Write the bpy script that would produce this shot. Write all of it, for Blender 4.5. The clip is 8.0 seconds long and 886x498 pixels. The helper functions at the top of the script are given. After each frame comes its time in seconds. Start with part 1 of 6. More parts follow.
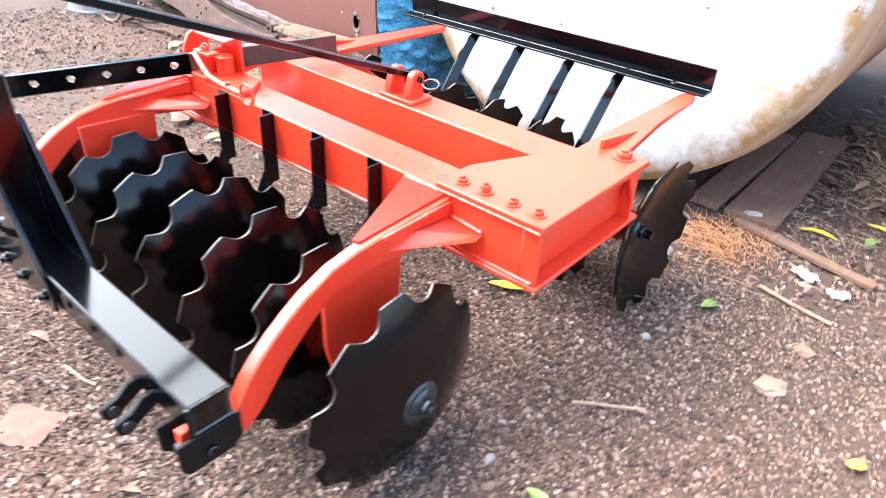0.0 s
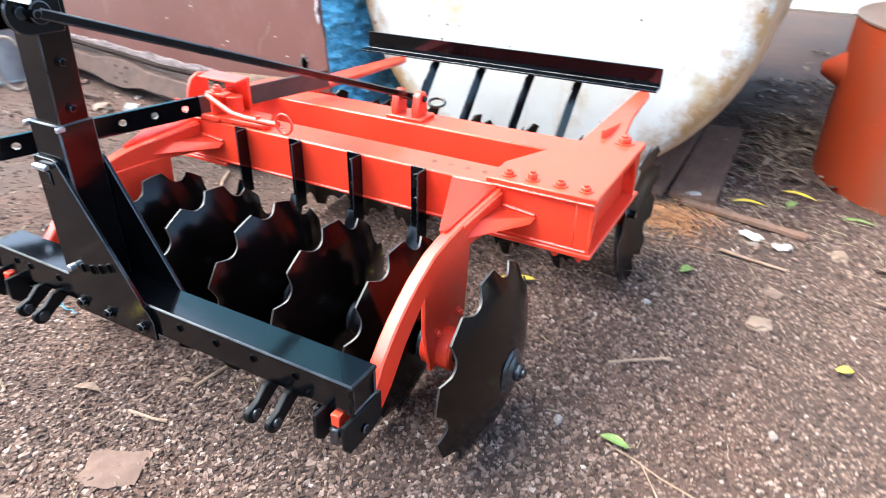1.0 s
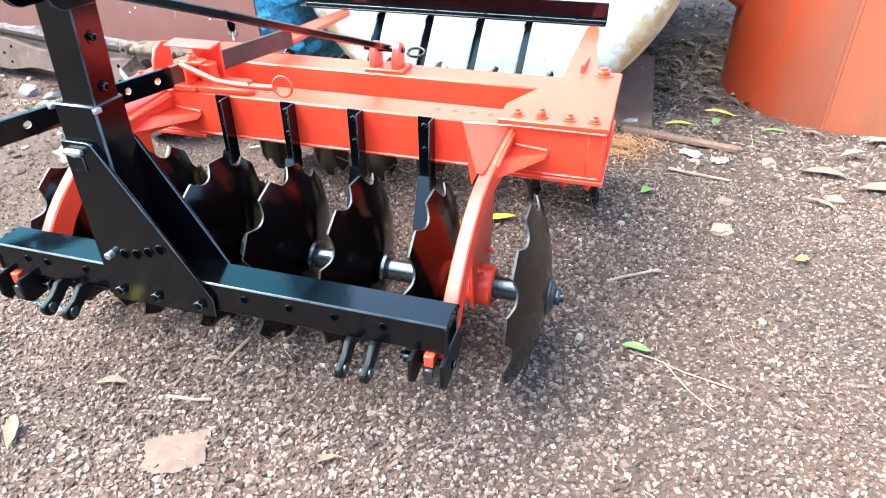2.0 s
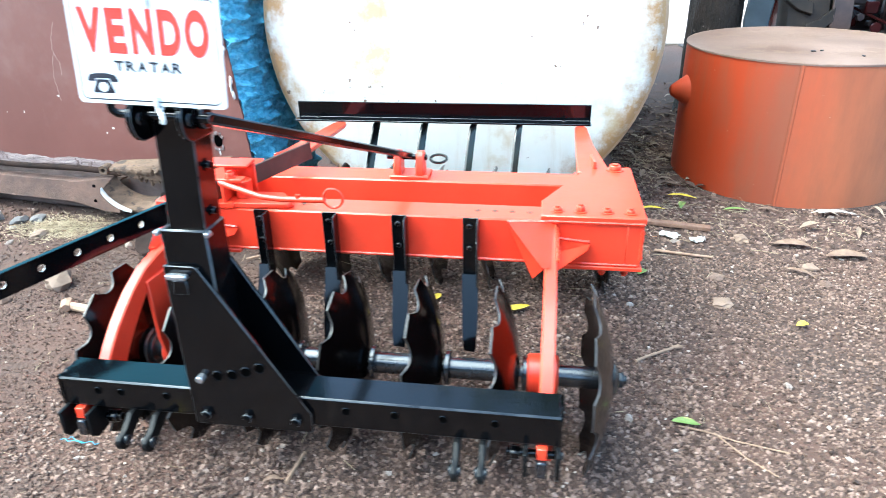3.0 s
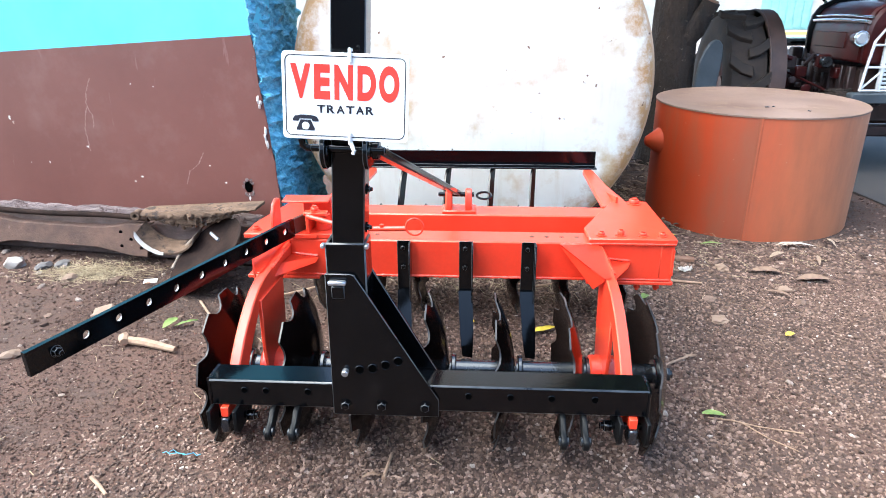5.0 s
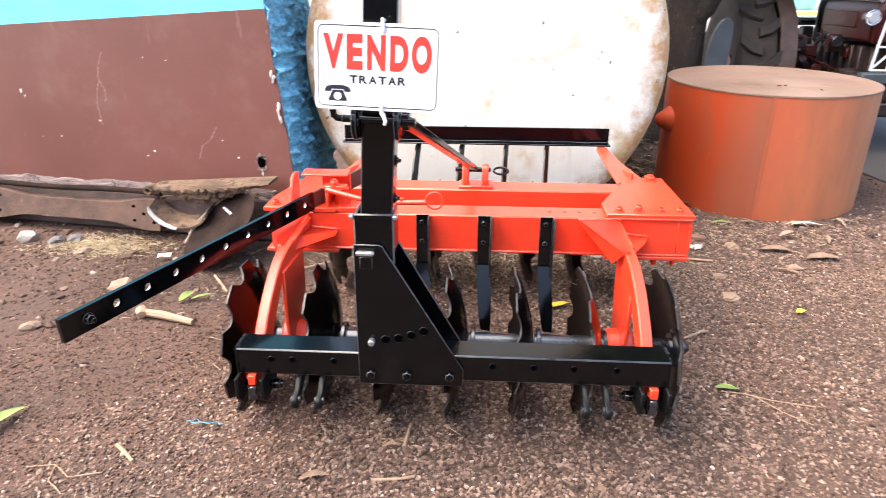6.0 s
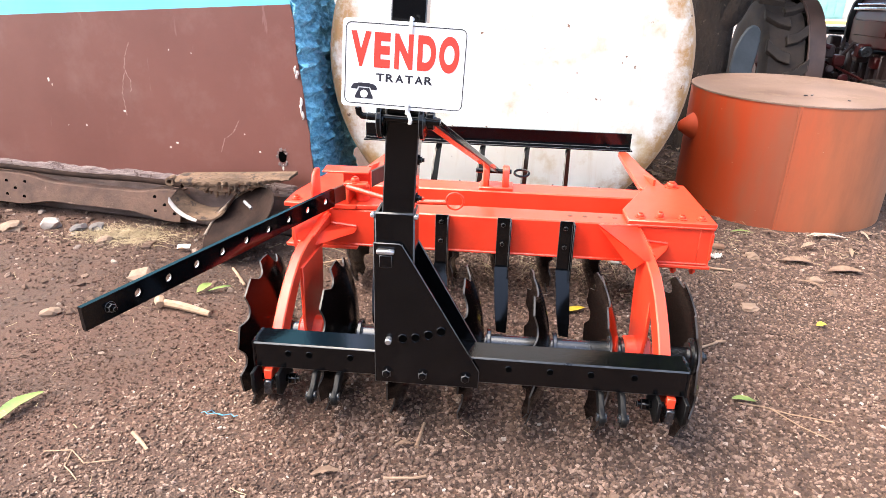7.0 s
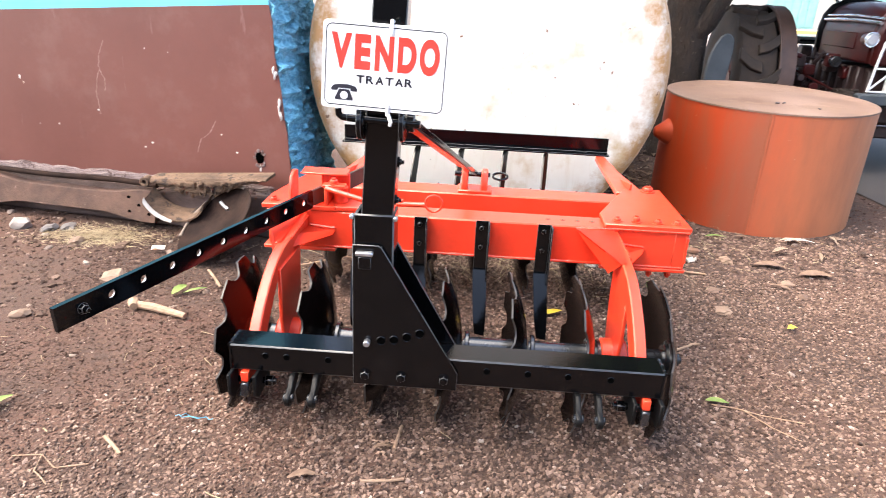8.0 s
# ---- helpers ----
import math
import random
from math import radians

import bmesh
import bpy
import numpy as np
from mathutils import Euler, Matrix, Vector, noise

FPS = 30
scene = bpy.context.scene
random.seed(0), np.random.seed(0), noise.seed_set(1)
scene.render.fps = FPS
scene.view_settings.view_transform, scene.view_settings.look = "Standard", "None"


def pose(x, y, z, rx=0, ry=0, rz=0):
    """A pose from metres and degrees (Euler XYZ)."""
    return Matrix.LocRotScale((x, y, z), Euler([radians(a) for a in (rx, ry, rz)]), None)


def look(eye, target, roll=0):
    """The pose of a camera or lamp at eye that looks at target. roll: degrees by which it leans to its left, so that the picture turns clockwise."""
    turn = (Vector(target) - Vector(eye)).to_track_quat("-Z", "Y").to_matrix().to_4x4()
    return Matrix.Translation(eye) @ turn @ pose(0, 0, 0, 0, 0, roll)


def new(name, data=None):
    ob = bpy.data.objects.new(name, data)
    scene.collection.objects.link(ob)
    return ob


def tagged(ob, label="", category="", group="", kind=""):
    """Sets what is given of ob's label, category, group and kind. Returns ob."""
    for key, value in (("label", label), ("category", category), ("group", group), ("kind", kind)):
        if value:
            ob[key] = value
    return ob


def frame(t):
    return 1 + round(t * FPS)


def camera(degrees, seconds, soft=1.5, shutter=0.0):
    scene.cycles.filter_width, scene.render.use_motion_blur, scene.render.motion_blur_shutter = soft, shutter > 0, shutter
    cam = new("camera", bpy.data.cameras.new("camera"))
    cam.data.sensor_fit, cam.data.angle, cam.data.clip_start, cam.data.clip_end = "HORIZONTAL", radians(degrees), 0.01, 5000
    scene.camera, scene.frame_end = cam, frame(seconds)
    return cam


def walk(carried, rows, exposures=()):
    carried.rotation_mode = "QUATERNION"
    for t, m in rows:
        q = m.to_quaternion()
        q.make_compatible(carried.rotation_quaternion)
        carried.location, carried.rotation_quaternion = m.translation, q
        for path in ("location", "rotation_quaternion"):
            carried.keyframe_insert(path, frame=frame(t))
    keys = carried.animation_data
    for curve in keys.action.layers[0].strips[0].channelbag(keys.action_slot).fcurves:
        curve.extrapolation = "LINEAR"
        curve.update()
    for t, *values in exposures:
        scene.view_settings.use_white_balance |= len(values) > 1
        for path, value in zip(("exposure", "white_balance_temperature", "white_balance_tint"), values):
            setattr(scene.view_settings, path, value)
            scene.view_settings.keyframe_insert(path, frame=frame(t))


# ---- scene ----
cam = camera(68.0, 8.0, soft=0.65, shutter=0.5)
PATH = [
    (0, (1.459, -0.349, 1.364), (0.392, 0.947, 0.277), 3.3),
    (0.5, (1.405, -0.616, 1.361), (0.37, 0.752, 0.332), -0.1),
    (1, (1.229, -0.796, 1.332), (0.398, 0.745, 0.366), 1.0),
    (1.2, (1.117, -0.847, 1.351), (0.451, 0.657, 0.214), 0.6),
    (2.3, (0.866, -1.073, 1.343), (0.418, 0.586, 0.32), 0.9),
    (2.5, (0.821, -1.107, 1.388), (0.412, 0.604, 0.436), 2.2),
    (3, (0.534, -1.151, 1.393), (0.245, 0.64, 0.553), -1.2),
    (3.5, (0.409, -1.241, 1.383), (0.19, 0.561, 0.543), 0.4),
    (4, (0.329, -1.362, 1.39), (0.069, 0.432, 0.544), 1.1),
    (4.5, (0.224, -1.473, 1.421), (0.008, 0.401, 0.756), -0.5),
    (4.7, (0.185, -1.504, 1.422), (0.019, 0.373, 0.75), -0.8),
    (5.8, (0.076, -1.56, 1.4), (0.023, 0.302, 0.672), 0.8),
    (6, (0.07, -1.563, 1.403), (-0.037, 0.291, 0.662), 0.2),
    (6.5, (0.058, -1.564, 1.401), (-0.109, 0.285, 0.658), 0.9),
    (7, (0.055, -1.56, 1.404), (-0.096, 0.291, 0.661), 1.6),
    (7.5, (0.053, -1.562, 1.401), (-0.097, 0.286, 0.651), 2.0),
    (8, (0.051, -1.564, 1.403), (-0.032, 0.296, 0.671), 2.7),
]

EXPOSURES = [(0.0, 3.28, 6200, 4), (0.5, 3.09, 6100, -2), (1.0, 2.78, 6050, 0), (1.3, 2.78, 6050, 0), (2.3, 3.4, 5450, -13), (2.6, 3.4, 5450, -13), (3.0, 2.8, 5500, -10), (3.5, 2.68, 5550, -9), (4.0, 2.72, 5300, -12), (4.7, 2.4, 5500, -5), (5.8, 2.5, 7050, 10), (6.5, 2.55, 7050, 10), (8.0, 2.55, 7050, 10)]
walk(cam, [(t, look(eye, target, roll)) for t, eye, target, roll in PATH], EXPOSURES)

# ---- world, sun, exposure ----
world = bpy.data.worlds.new("world")
scene.world = world
world.use_nodes = True
wn, wl = world.node_tree.nodes, world.node_tree.links
wn.clear()
sky = wn.new("ShaderNodeTexSky")
sky.sky_type, sky.sun_disc = "NISHITA", False
SUN_ELEV, SUN_AZ = 57.0, 256.0
sky.sun_elevation, sky.sun_rotation = radians(SUN_ELEV), radians(SUN_AZ)
sky.dust_density, sky.air_density = 3.0, 0.8
back = wn.new("ShaderNodeBackground")
back.inputs["Strength"].default_value = 0.15
wout = wn.new("ShaderNodeOutputWorld")
wl.new(sky.outputs[0], back.inputs[0])
wl.new(back.outputs[0], wout.inputs[0])
sun = new("sun", bpy.data.lights.new("sun", "SUN"))
sun.data.energy, sun.data.angle, sun.data.color = 1.2, radians(76), (1.0, 0.97, 0.94)
az, el = radians(SUN_AZ), radians(SUN_ELEV)
sun_dir = Vector((math.sin(az) * math.cos(el), math.cos(az) * math.cos(el), math.sin(el)))
sun.matrix_world = look(sun_dir * 10, (0, 0, 0))

# ---- materials ----
def nodes_of(name):
    m = bpy.data.materials.new(name)
    m.use_nodes = True
    return m, m.node_tree.nodes, m.node_tree.links, m.node_tree.nodes["Principled BSDF"]


def noise_node(n, l, coord, scale, detail=6.0, rough=0.6, stretch=None):
    if stretch:
        mp = n.new("ShaderNodeMapping")
        mp.inputs["Scale"].default_value = stretch
        l.new(coord, mp.inputs["Vector"])
        coord = mp.outputs["Vector"]
    t = n.new("ShaderNodeTexNoise")
    t.inputs["Scale"].default_value, t.inputs["Detail"].default_value, t.inputs["Roughness"].default_value = scale, detail, rough
    l.new(coord, t.inputs["Vector"])
    return t.outputs["Fac"]


def ramp(n, l, fac, stops):
    r = n.new("ShaderNodeValToRGB")
    while len(r.color_ramp.elements) < len(stops):
        r.color_ramp.elements.new(0.5)
    for e, (p, c) in zip(r.color_ramp.elements, stops):
        e.position, e.color = p, (*c, 1) if len(c) == 3 else c
    l.new(fac, r.inputs["Fac"])
    return r.outputs["Color"]


def mixed(n, l, fac, a, b):
    x = n.new("ShaderNodeMix")
    x.data_type = "RGBA"
    for sock, v in ((x.inputs[0], fac), (x.inputs[6], a), (x.inputs[7], b)):
        if isinstance(v, (int, float)):
            sock.default_value = v
        elif isinstance(v, tuple):
            sock.default_value = (*v, 1)
        else:
            l.new(v, sock)
    return x.outputs[2]


def bumped(n, l, p, height, strength, distance):
    b = n.new("ShaderNodeBump")
    b.inputs["Strength"].default_value, b.inputs["Distance"].default_value = strength, distance
    l.new(height, b.inputs["Height"])
    l.new(b.outputs["Normal"], p.inputs["Normal"])
    return b


def surface(name, low, high, rough=0.5, metal=0.0, scale=6.0, fine=90.0, bump=0.15, depth=0.002, chips=None, chip_at=0.72, chip_scale=14.0, rough_var=0.15, coat=0.0, stretch=None):
    """A surface whose colour wanders between low and high at two scales, with fine relief and, if chips is given, worn spots of that colour."""
    m, n, l, p = nodes_of(name)
    co = n.new("ShaderNodeTexCoord").outputs["Object"]
    big, small = noise_node(n, l, co, scale, stretch=stretch), noise_node(n, l, co, fine, 4.0, stretch=stretch)
    col = mixed(n, l, ramp(n, l, big, [(0.3, (0, 0, 0)), (0.7, (1, 1, 1))]), low, high)
    col = mixed(n, l, ramp(n, l, small, [(0.35, (0.12, 0.12, 0.12)), (0.75, (0, 0, 0))]), col, tuple(c * 0.45 for c in low))
    if chips:
        spots = ramp(n, l, noise_node(n, l, co, chip_scale, 8.0, 0.7), [(chip_at, (0, 0, 0)), (chip_at + 0.04, (1, 1, 1))])
        col = mixed(n, l, spots, col, chips)
    l.new(col, p.inputs["Base Color"])
    p.inputs["Metallic"].default_value = metal
    if coat:
        p.inputs["Coat Weight"].default_value, p.inputs["Coat Roughness"].default_value = coat, 0.12
    rr = n.new("ShaderNodeMapRange")
    rr.inputs["To Min"].default_value, rr.inputs["To Max"].default_value = max(0.02, rough - rough_var), min(1.0, rough + rough_var)
    l.new(big, rr.inputs["Value"])
    l.new(rr.outputs[0], p.inputs["Roughness"])
    if bump:
        bumped(n, l, p, small, bump, depth)
    return m


ORANGE = surface("orange_paint", (0.79, 0.039, 0.014), (0.86, 0.057, 0.021), rough=0.38, scale=5, fine=60, bump=0.12, depth=0.0015, coat=0.3)
BLACK = surface("black_paint", (0.0010, 0.0012, 0.0016), (0.0024, 0.0027, 0.0034), rough=0.11, scale=9, fine=70, bump=0.12, depth=0.0012, rough_var=0.05)
DISC = surface("disc_paint", (0.0014, 0.0009, 0.0009), (0.0042, 0.0023, 0.0020), rough=0.17, scale=7, fine=50, bump=0.08, depth=0.0012, rough_var=0.06)
DISC.node_tree.nodes["Principled BSDF"].inputs["Specular IOR Level"].default_value = 0.24
BLACK.node_tree.nodes["Principled BSDF"].inputs["Specular IOR Level"].default_value = 0.30
BLACKMATT = surface("flat_black_paint", (0.0015, 0.0018, 0.0022), (0.004, 0.0045, 0.005), rough=0.5, scale=9, fine=70, bump=0.4, depth=0.002)
BLACKMATT.node_tree.nodes["Principled BSDF"].inputs["Specular IOR Level"].default_value = 0.2
# paler bevel tones, black and orange: some wear, plus the edge highlight painted in
BLACKEDGE = surface("worn_highlit_black_edge", (0.004, 0.0045, 0.005), (0.075, 0.078, 0.082), rough=0.3, scale=14, fine=90, bump=0.1, rough_var=0.1)
ORANGEEDGE = surface("worn_highlit_orange_edge", (0.82, 0.052, 0.018), (0.86, 0.11, 0.052), rough=0.34, scale=14, fine=90, bump=0.1, rough_var=0.1)
DISCEDGE = surface("worn_disc_edge", (0.006, 0.005, 0.005), (0.075, 0.068, 0.064), rough=0.35, metal=0.3, scale=10, fine=90, bump=0.1, rough_var=0.1)
STEEL = surface("bare_steel", (0.40, 0.41, 0.43), (0.62, 0.63, 0.65), rough=0.38, metal=0.9, scale=30, fine=200)
SPOOL = surface("spool_paint", (0.005, 0.006, 0.008), (0.016, 0.020, 0.025), rough=0.24, scale=20, fine=120, bump=0.1, coat=0.8)
RUST = surface("rusty_steel", (0.050, 0.026, 0.018), (0.120, 0.066, 0.046), rough=0.9, scale=9, fine=45, bump=0.9, depth=0.005, chips=(0.16, 0.105, 0.080), chip_at=0.63)
RUSTPALE = surface("pale_rusty_sheet", (0.065, 0.038, 0.023), (0.19, 0.118, 0.072), rough=0.95, scale=12, fine=60, bump=1.0, depth=0.008, chips=(0.045, 0.028, 0.02), chip_at=0.56, stretch=(0.5, 1, 4))
PALEPAINT = surface("chipped_white_paint", (0.55, 0.50, 0.44), (0.72, 0.68, 0.62), rough=0.7, scale=15, fine=80, chips=(0.25, 0.13, 0.07), chip_at=0.58)
RUBBER = surface("tyre_rubber", (0.012, 0.008, 0.006), (0.050, 0.032, 0.022), rough=0.85, scale=8, fine=80, bump=0.4)
MAROON = surface("maroon_paint", (0.030, 0.005, 0.005), (0.075, 0.010, 0.009), rough=0.38, scale=5, fine=60, bump=0.2, coat=0.15)
MAROON.node_tree.nodes["Principled BSDF"].inputs["Specular IOR Level"].default_value = 0.2
ENGINE = surface("dark_engine", (0.02, 0.012, 0.011), (0.06, 0.03, 0.026), rough=0.5, scale=14, fine=60, bump=0.4, depth=0.004)
CHROME = surface("chrome", (0.75, 0.76, 0.78), (0.85, 0.86, 0.88), rough=0.14, metal=1.0, scale=9, fine=50, bump=0.03)
WHITEPAINT = surface("white_paint", (0.74, 0.74, 0.72), (0.80, 0.80, 0.79), rough=0.4, scale=8, fine=80, bump=0.05)
SIGNWHITE = surface("white_plastic", (0.80, 0.80, 0.79), (0.84, 0.84, 0.83), rough=0.32, scale=7, fine=60, bump=0.02)
SIGNRED = surface("red_ink", (0.72, 0.035, 0.022), (0.76, 0.045, 0.028), rough=0.4, scale=12, fine=80, bump=0)
SIGNBLACK = surface("black_ink", (0.012, 0.012, 0.02), (0.02, 0.02, 0.03), rough=0.4, scale=12, fine=80, bump=0)
TIE = surface("white_tie", (0.75, 0.74, 0.70), (0.82, 0.81, 0.78), rough=0.45, scale=20, fine=90, bump=0.05)
WOOD = surface("old_plank", (0.14, 0.072, 0.045), (0.235, 0.138, 0.092), rough=0.9, scale=5, fine=40, bump=0.7, depth=0.005, stretch=(7, 1, 7), chips=(0.17, 0.088, 0.054), chip_at=0.52)
TWIGM = surface("dry_twig", (0.22, 0.135, 0.085), (0.40, 0.27, 0.18), rough=0.9, scale=20, fine=120, bump=0.4)
BARK = surface("bark", (0.008, 0.005, 0.0035), (0.045, 0.027, 0.017), rough=0.95, scale=9, fine=38, bump=1.0, depth=0.03, stretch=(1, 1, 0.45), chips=(0.12, 0.090, 0.066), chip_at=0.62, chip_scale=20)
GALV = surface("galvanised", (0.30, 0.30, 0.29), (0.46, 0.46, 0.44), rough=0.5, metal=0.6, scale=12, fine=70, bump=0.2)
LEAFY = surface("yellow_leaf", (0.62, 0.42, 0.03), (0.80, 0.60, 0.06), rough=0.6, scale=25, fine=120, bump=0.3, chips=(0.30, 0.16, 0.03), chip_at=0.66)
LEAFG = surface("green_leaf", (0.10, 0.17, 0.035), (0.22, 0.29, 0.075), rough=0.55, scale=18, fine=120, bump=0.3, chips=(0.38, 0.36, 0.12), chip_at=0.58)
LEAFB = surface("brown_leaf", (0.13, 0.075, 0.048), (0.25, 0.165, 0.11), rough=0.85, scale=22, fine=120, bump=0.4)
PAPER = surface("crumpled_paper", (0.36, 0.32, 0.28), (0.56, 0.52, 0.47), rough=0.85, scale=14, fine=80, bump=0.5, depth=0.004)
CARD = surface("flat_cardboard", (0.11, 0.062, 0.043), (0.20, 0.125, 0.092), rough=0.95, scale=9, fine=60, bump=0.6, depth=0.004, chips=(0.08, 0.045, 0.032), chip_at=0.58)
STRAW = surface("dry_grass", (0.24, 0.175, 0.10), (0.44, 0.35, 0.22), rough=0.9, scale=9, fine=80, bump=0.2)
BLUEPLASTIC = surface("blue_thread", (0.05, 0.25, 0.40), (0.09, 0.36, 0.5), rough=0.5, scale=9, fine=80, bump=0.1)
FOLIAGE = surface("tree_foliage", (0.035, 0.075, 0.018), (0.085, 0.15, 0.035), rough=0.55, scale=4, fine=40, bump=0.2)
ASPHALT = surface("dark_asphalt", (0.035, 0.030, 0.029), (0.065, 0.055, 0.05), rough=0.8, scale=2, fine=60, bump=0.5, depth=0.004)
STREET = surface("pale_street", (0.26, 0.215, 0.185), (0.36, 0.30, 0.26), rough=0.9, scale=0.8, fine=20, bump=0.3)
KERBYELLOW = surface("yellow_kerb_paint", (0.65, 0.48, 0.12), (0.75, 0.60, 0.2), rough=0.7, scale=3, fine=40, bump=0.3)
FARWALL = surface("far_wall_plaster", (0.40, 0.38, 0.34), (0.50, 0.48, 0.44), rough=0.9, scale=1.2, fine=15, bump=0.2)
FARGREEN = surface("far_green_door", (0.20, 0.42, 0.38), (0.28, 0.52, 0.48), rough=0.6, scale=2, fine=20, bump=0.2)
GLASS = surface("headlamp_glass", (0.55, 0.57, 0.6), (0.7, 0.72, 0.75), rough=0.1, metal=0.5, scale=30, fine=90, bump=0.1)


def tank_material(name, low, high, stain, amount, rim=None):
    """Painted sheet with brown blotches, streaks and dark chips."""
    m, n, l, p = nodes_of(name)
    co = n.new("ShaderNodeTexCoord").outputs["Object"]
    col = mixed(n, l, ramp(n, l, noise_node(n, l, co, 1.7, 5), [(0.35, (0, 0, 0)), (0.65, (1, 1, 1))]), low, high)
    blot = ramp(n, l, noise_node(n, l, co, 2.6, 9, 0.62), [(amount, (0, 0, 0)), (amount + 0.12, (0.75, 0.75, 0.75))])
    streak = ramp(n, l, noise_node(n, l, co, 5.0, 6, 0.6, stretch=(3.5, 1, 0.35)), [(0.56, (0, 0, 0)), (0.75, (0.55, 0.55, 0.55))])
    col = mixed(n, l, streak, col, tuple(0.5 * (a + b) for a, b in zip(low, stain)))
    col = mixed(n, l, blot, col, stain)
    if rim:  # rust creeping in from the edge: centre x, centre z, radius
        off, sep, com, size, near = n.new("ShaderNodeVectorMath"), n.new("ShaderNodeSeparateXYZ"), n.new("ShaderNodeCombineXYZ"), n.new("ShaderNodeVectorMath"), n.new("ShaderNodeMapRange")
        off.operation, size.operation = "SUBTRACT", "LENGTH"
        off.inputs[1].default_value = (rim[0], 0, rim[1])
        near.inputs["From Min"].default_value, near.inputs["From Max"].default_value = rim[2] * 0.58, rim[2] * 0.97
        l.new(co, off.inputs[0]), l.new(off.outputs["Vector"], sep.inputs[0])
        l.new(sep.outputs["X"], com.inputs["X"]), l.new(sep.outputs["Z"], com.inputs["Z"])
        l.new(com.outputs["Vector"], size.inputs[0]), l.new(size.outputs["Value"], near.inputs["Value"])
        edge = n.new("ShaderNodeMath")
        edge.operation = "MULTIPLY"
        l.new(near.outputs[0], edge.inputs[0]), l.new(noise_node(n, l, co, 4.6, 10, 0.74), edge.inputs[1])
        col = mixed(n, l, ramp(n, l, edge.outputs[0], [(0.33, (0, 0, 0)), (0.41, (0.45, 0.45, 0.45)), (0.50, (0.95, 0.95, 0.95))]), col, (0.40, 0.21, 0.07))
    speck = ramp(n, l, noise_node(n, l, co, 30, 8, 0.75), [(0.60, (0, 0, 0)), (0.68, (0.5, 0.5, 0.5))])
    spread = ramp(n, l, noise_node(n, l, co, 2.1, 3, 0.5), [(0.50, (0, 0, 0)), (0.62, (1, 1, 1))])
    both = n.new("ShaderNodeMath")
    both.operation = "MULTIPLY"
    l.new(speck, both.inputs[0]), l.new(spread, both.inputs[1])
    col = mixed(n, l, both.outputs[0], col, stain)
    chip = ramp(n, l, noise_node(n, l, co, 22, 4, 0.5), [(0.715, (0, 0, 0)), (0.735, (1, 1, 1))])
    col = mixed(n, l, chip, col, (0.16, 0.09, 0.05))
    l.new(col, p.inputs["Base Color"])
    p.inputs["Roughness"].default_value = 0.5
    bumped(n, l, p, noise_node(n, l, co, 9, 6), 0.25, 0.006)
    return m


TANKFACE = tank_material("tank_white", (0.64, 0.60, 0.52), (0.77, 0.75, 0.68), (0.46, 0.30, 0.12), 0.525, rim=(0.08, 1.016, 1.028))
TANKBODY = tank_material("tank_tan", (0.42, 0.25, 0.13), (0.52, 0.34, 0.20), (0.22, 0.11, 0.05), 0.56)


def drum_material():
    """Orange paint, still strong on one side and faded to salmon and tan on the other, with rubbed spots. The grade
    also paints in light from +x.
    """
    m, n, l, p = nodes_of("faded_and_lit_orange_paint")
    co = n.new("ShaderNodeTexCoord").outputs["Object"]
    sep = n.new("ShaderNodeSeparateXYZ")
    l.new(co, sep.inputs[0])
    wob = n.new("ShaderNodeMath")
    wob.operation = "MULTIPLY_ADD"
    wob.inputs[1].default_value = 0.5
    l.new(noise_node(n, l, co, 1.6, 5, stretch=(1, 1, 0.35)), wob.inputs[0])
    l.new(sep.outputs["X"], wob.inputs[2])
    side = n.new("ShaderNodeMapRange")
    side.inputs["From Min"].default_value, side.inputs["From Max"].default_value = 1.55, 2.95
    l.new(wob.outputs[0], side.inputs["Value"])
    # fading mixed with painted side light: dim towards the tank, pale towards +x
    kept_shaded = ramp(n, l, side.outputs[0], [(0.0, (0.47, 0.048, 0.009)), (0.20, (0.43, 0.052, 0.012)), (0.29, (0.36, 0.060, 0.020)), (0.36, (0.29, 0.068, 0.031)), (0.46, (0.29, 0.074, 0.035))])
    bleached_lit = ramp(n, l, side.outputs[0], [(0.36, (0.42, 0.080, 0.031)), (0.50, (0.43, 0.100, 0.042)), (0.72, (0.43, 0.137, 0.060)), (0.98, (0.42, 0.175, 0.082))])
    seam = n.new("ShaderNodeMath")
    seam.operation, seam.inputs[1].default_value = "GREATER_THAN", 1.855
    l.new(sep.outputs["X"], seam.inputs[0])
    col = mixed(n, l, seam.outputs[0], kept_shaded, bleached_lit)
    col = mixed(n, l, ramp(n, l, noise_node(n, l, co, 4, 8, 0.7, stretch=(1.6, 1.6, 0.35)), [(0.44, (0, 0, 0)), (0.72, (0.6, 0.6, 0.6))]), col, (0.25, 0.090, 0.046))
    col = mixed(n, l, ramp(n, l, noise_node(n, l, co, 34, 3, 0.5, stretch=(0.5, 0.5, 2.2)), [(0.75, (0, 0, 0)), (0.78, (0.5, 0.5, 0.5))]), col, (0.55, 0.30, 0.19))
    col = mixed(n, l, ramp(n, l, noise_node(n, l, co, 24, 5, 0.6), [(0.73, (0, 0, 0)), (0.75, (0.8, 0.8, 0.8))]), col, (0.60, 0.38, 0.26))
    l.new(col, p.inputs["Base Color"])
    p.inputs["Roughness"].default_value = 0.5
    bumped(n, l, p, noise_node(n, l, co, 5, 8), 0.5, 0.010)
    return m


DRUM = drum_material()
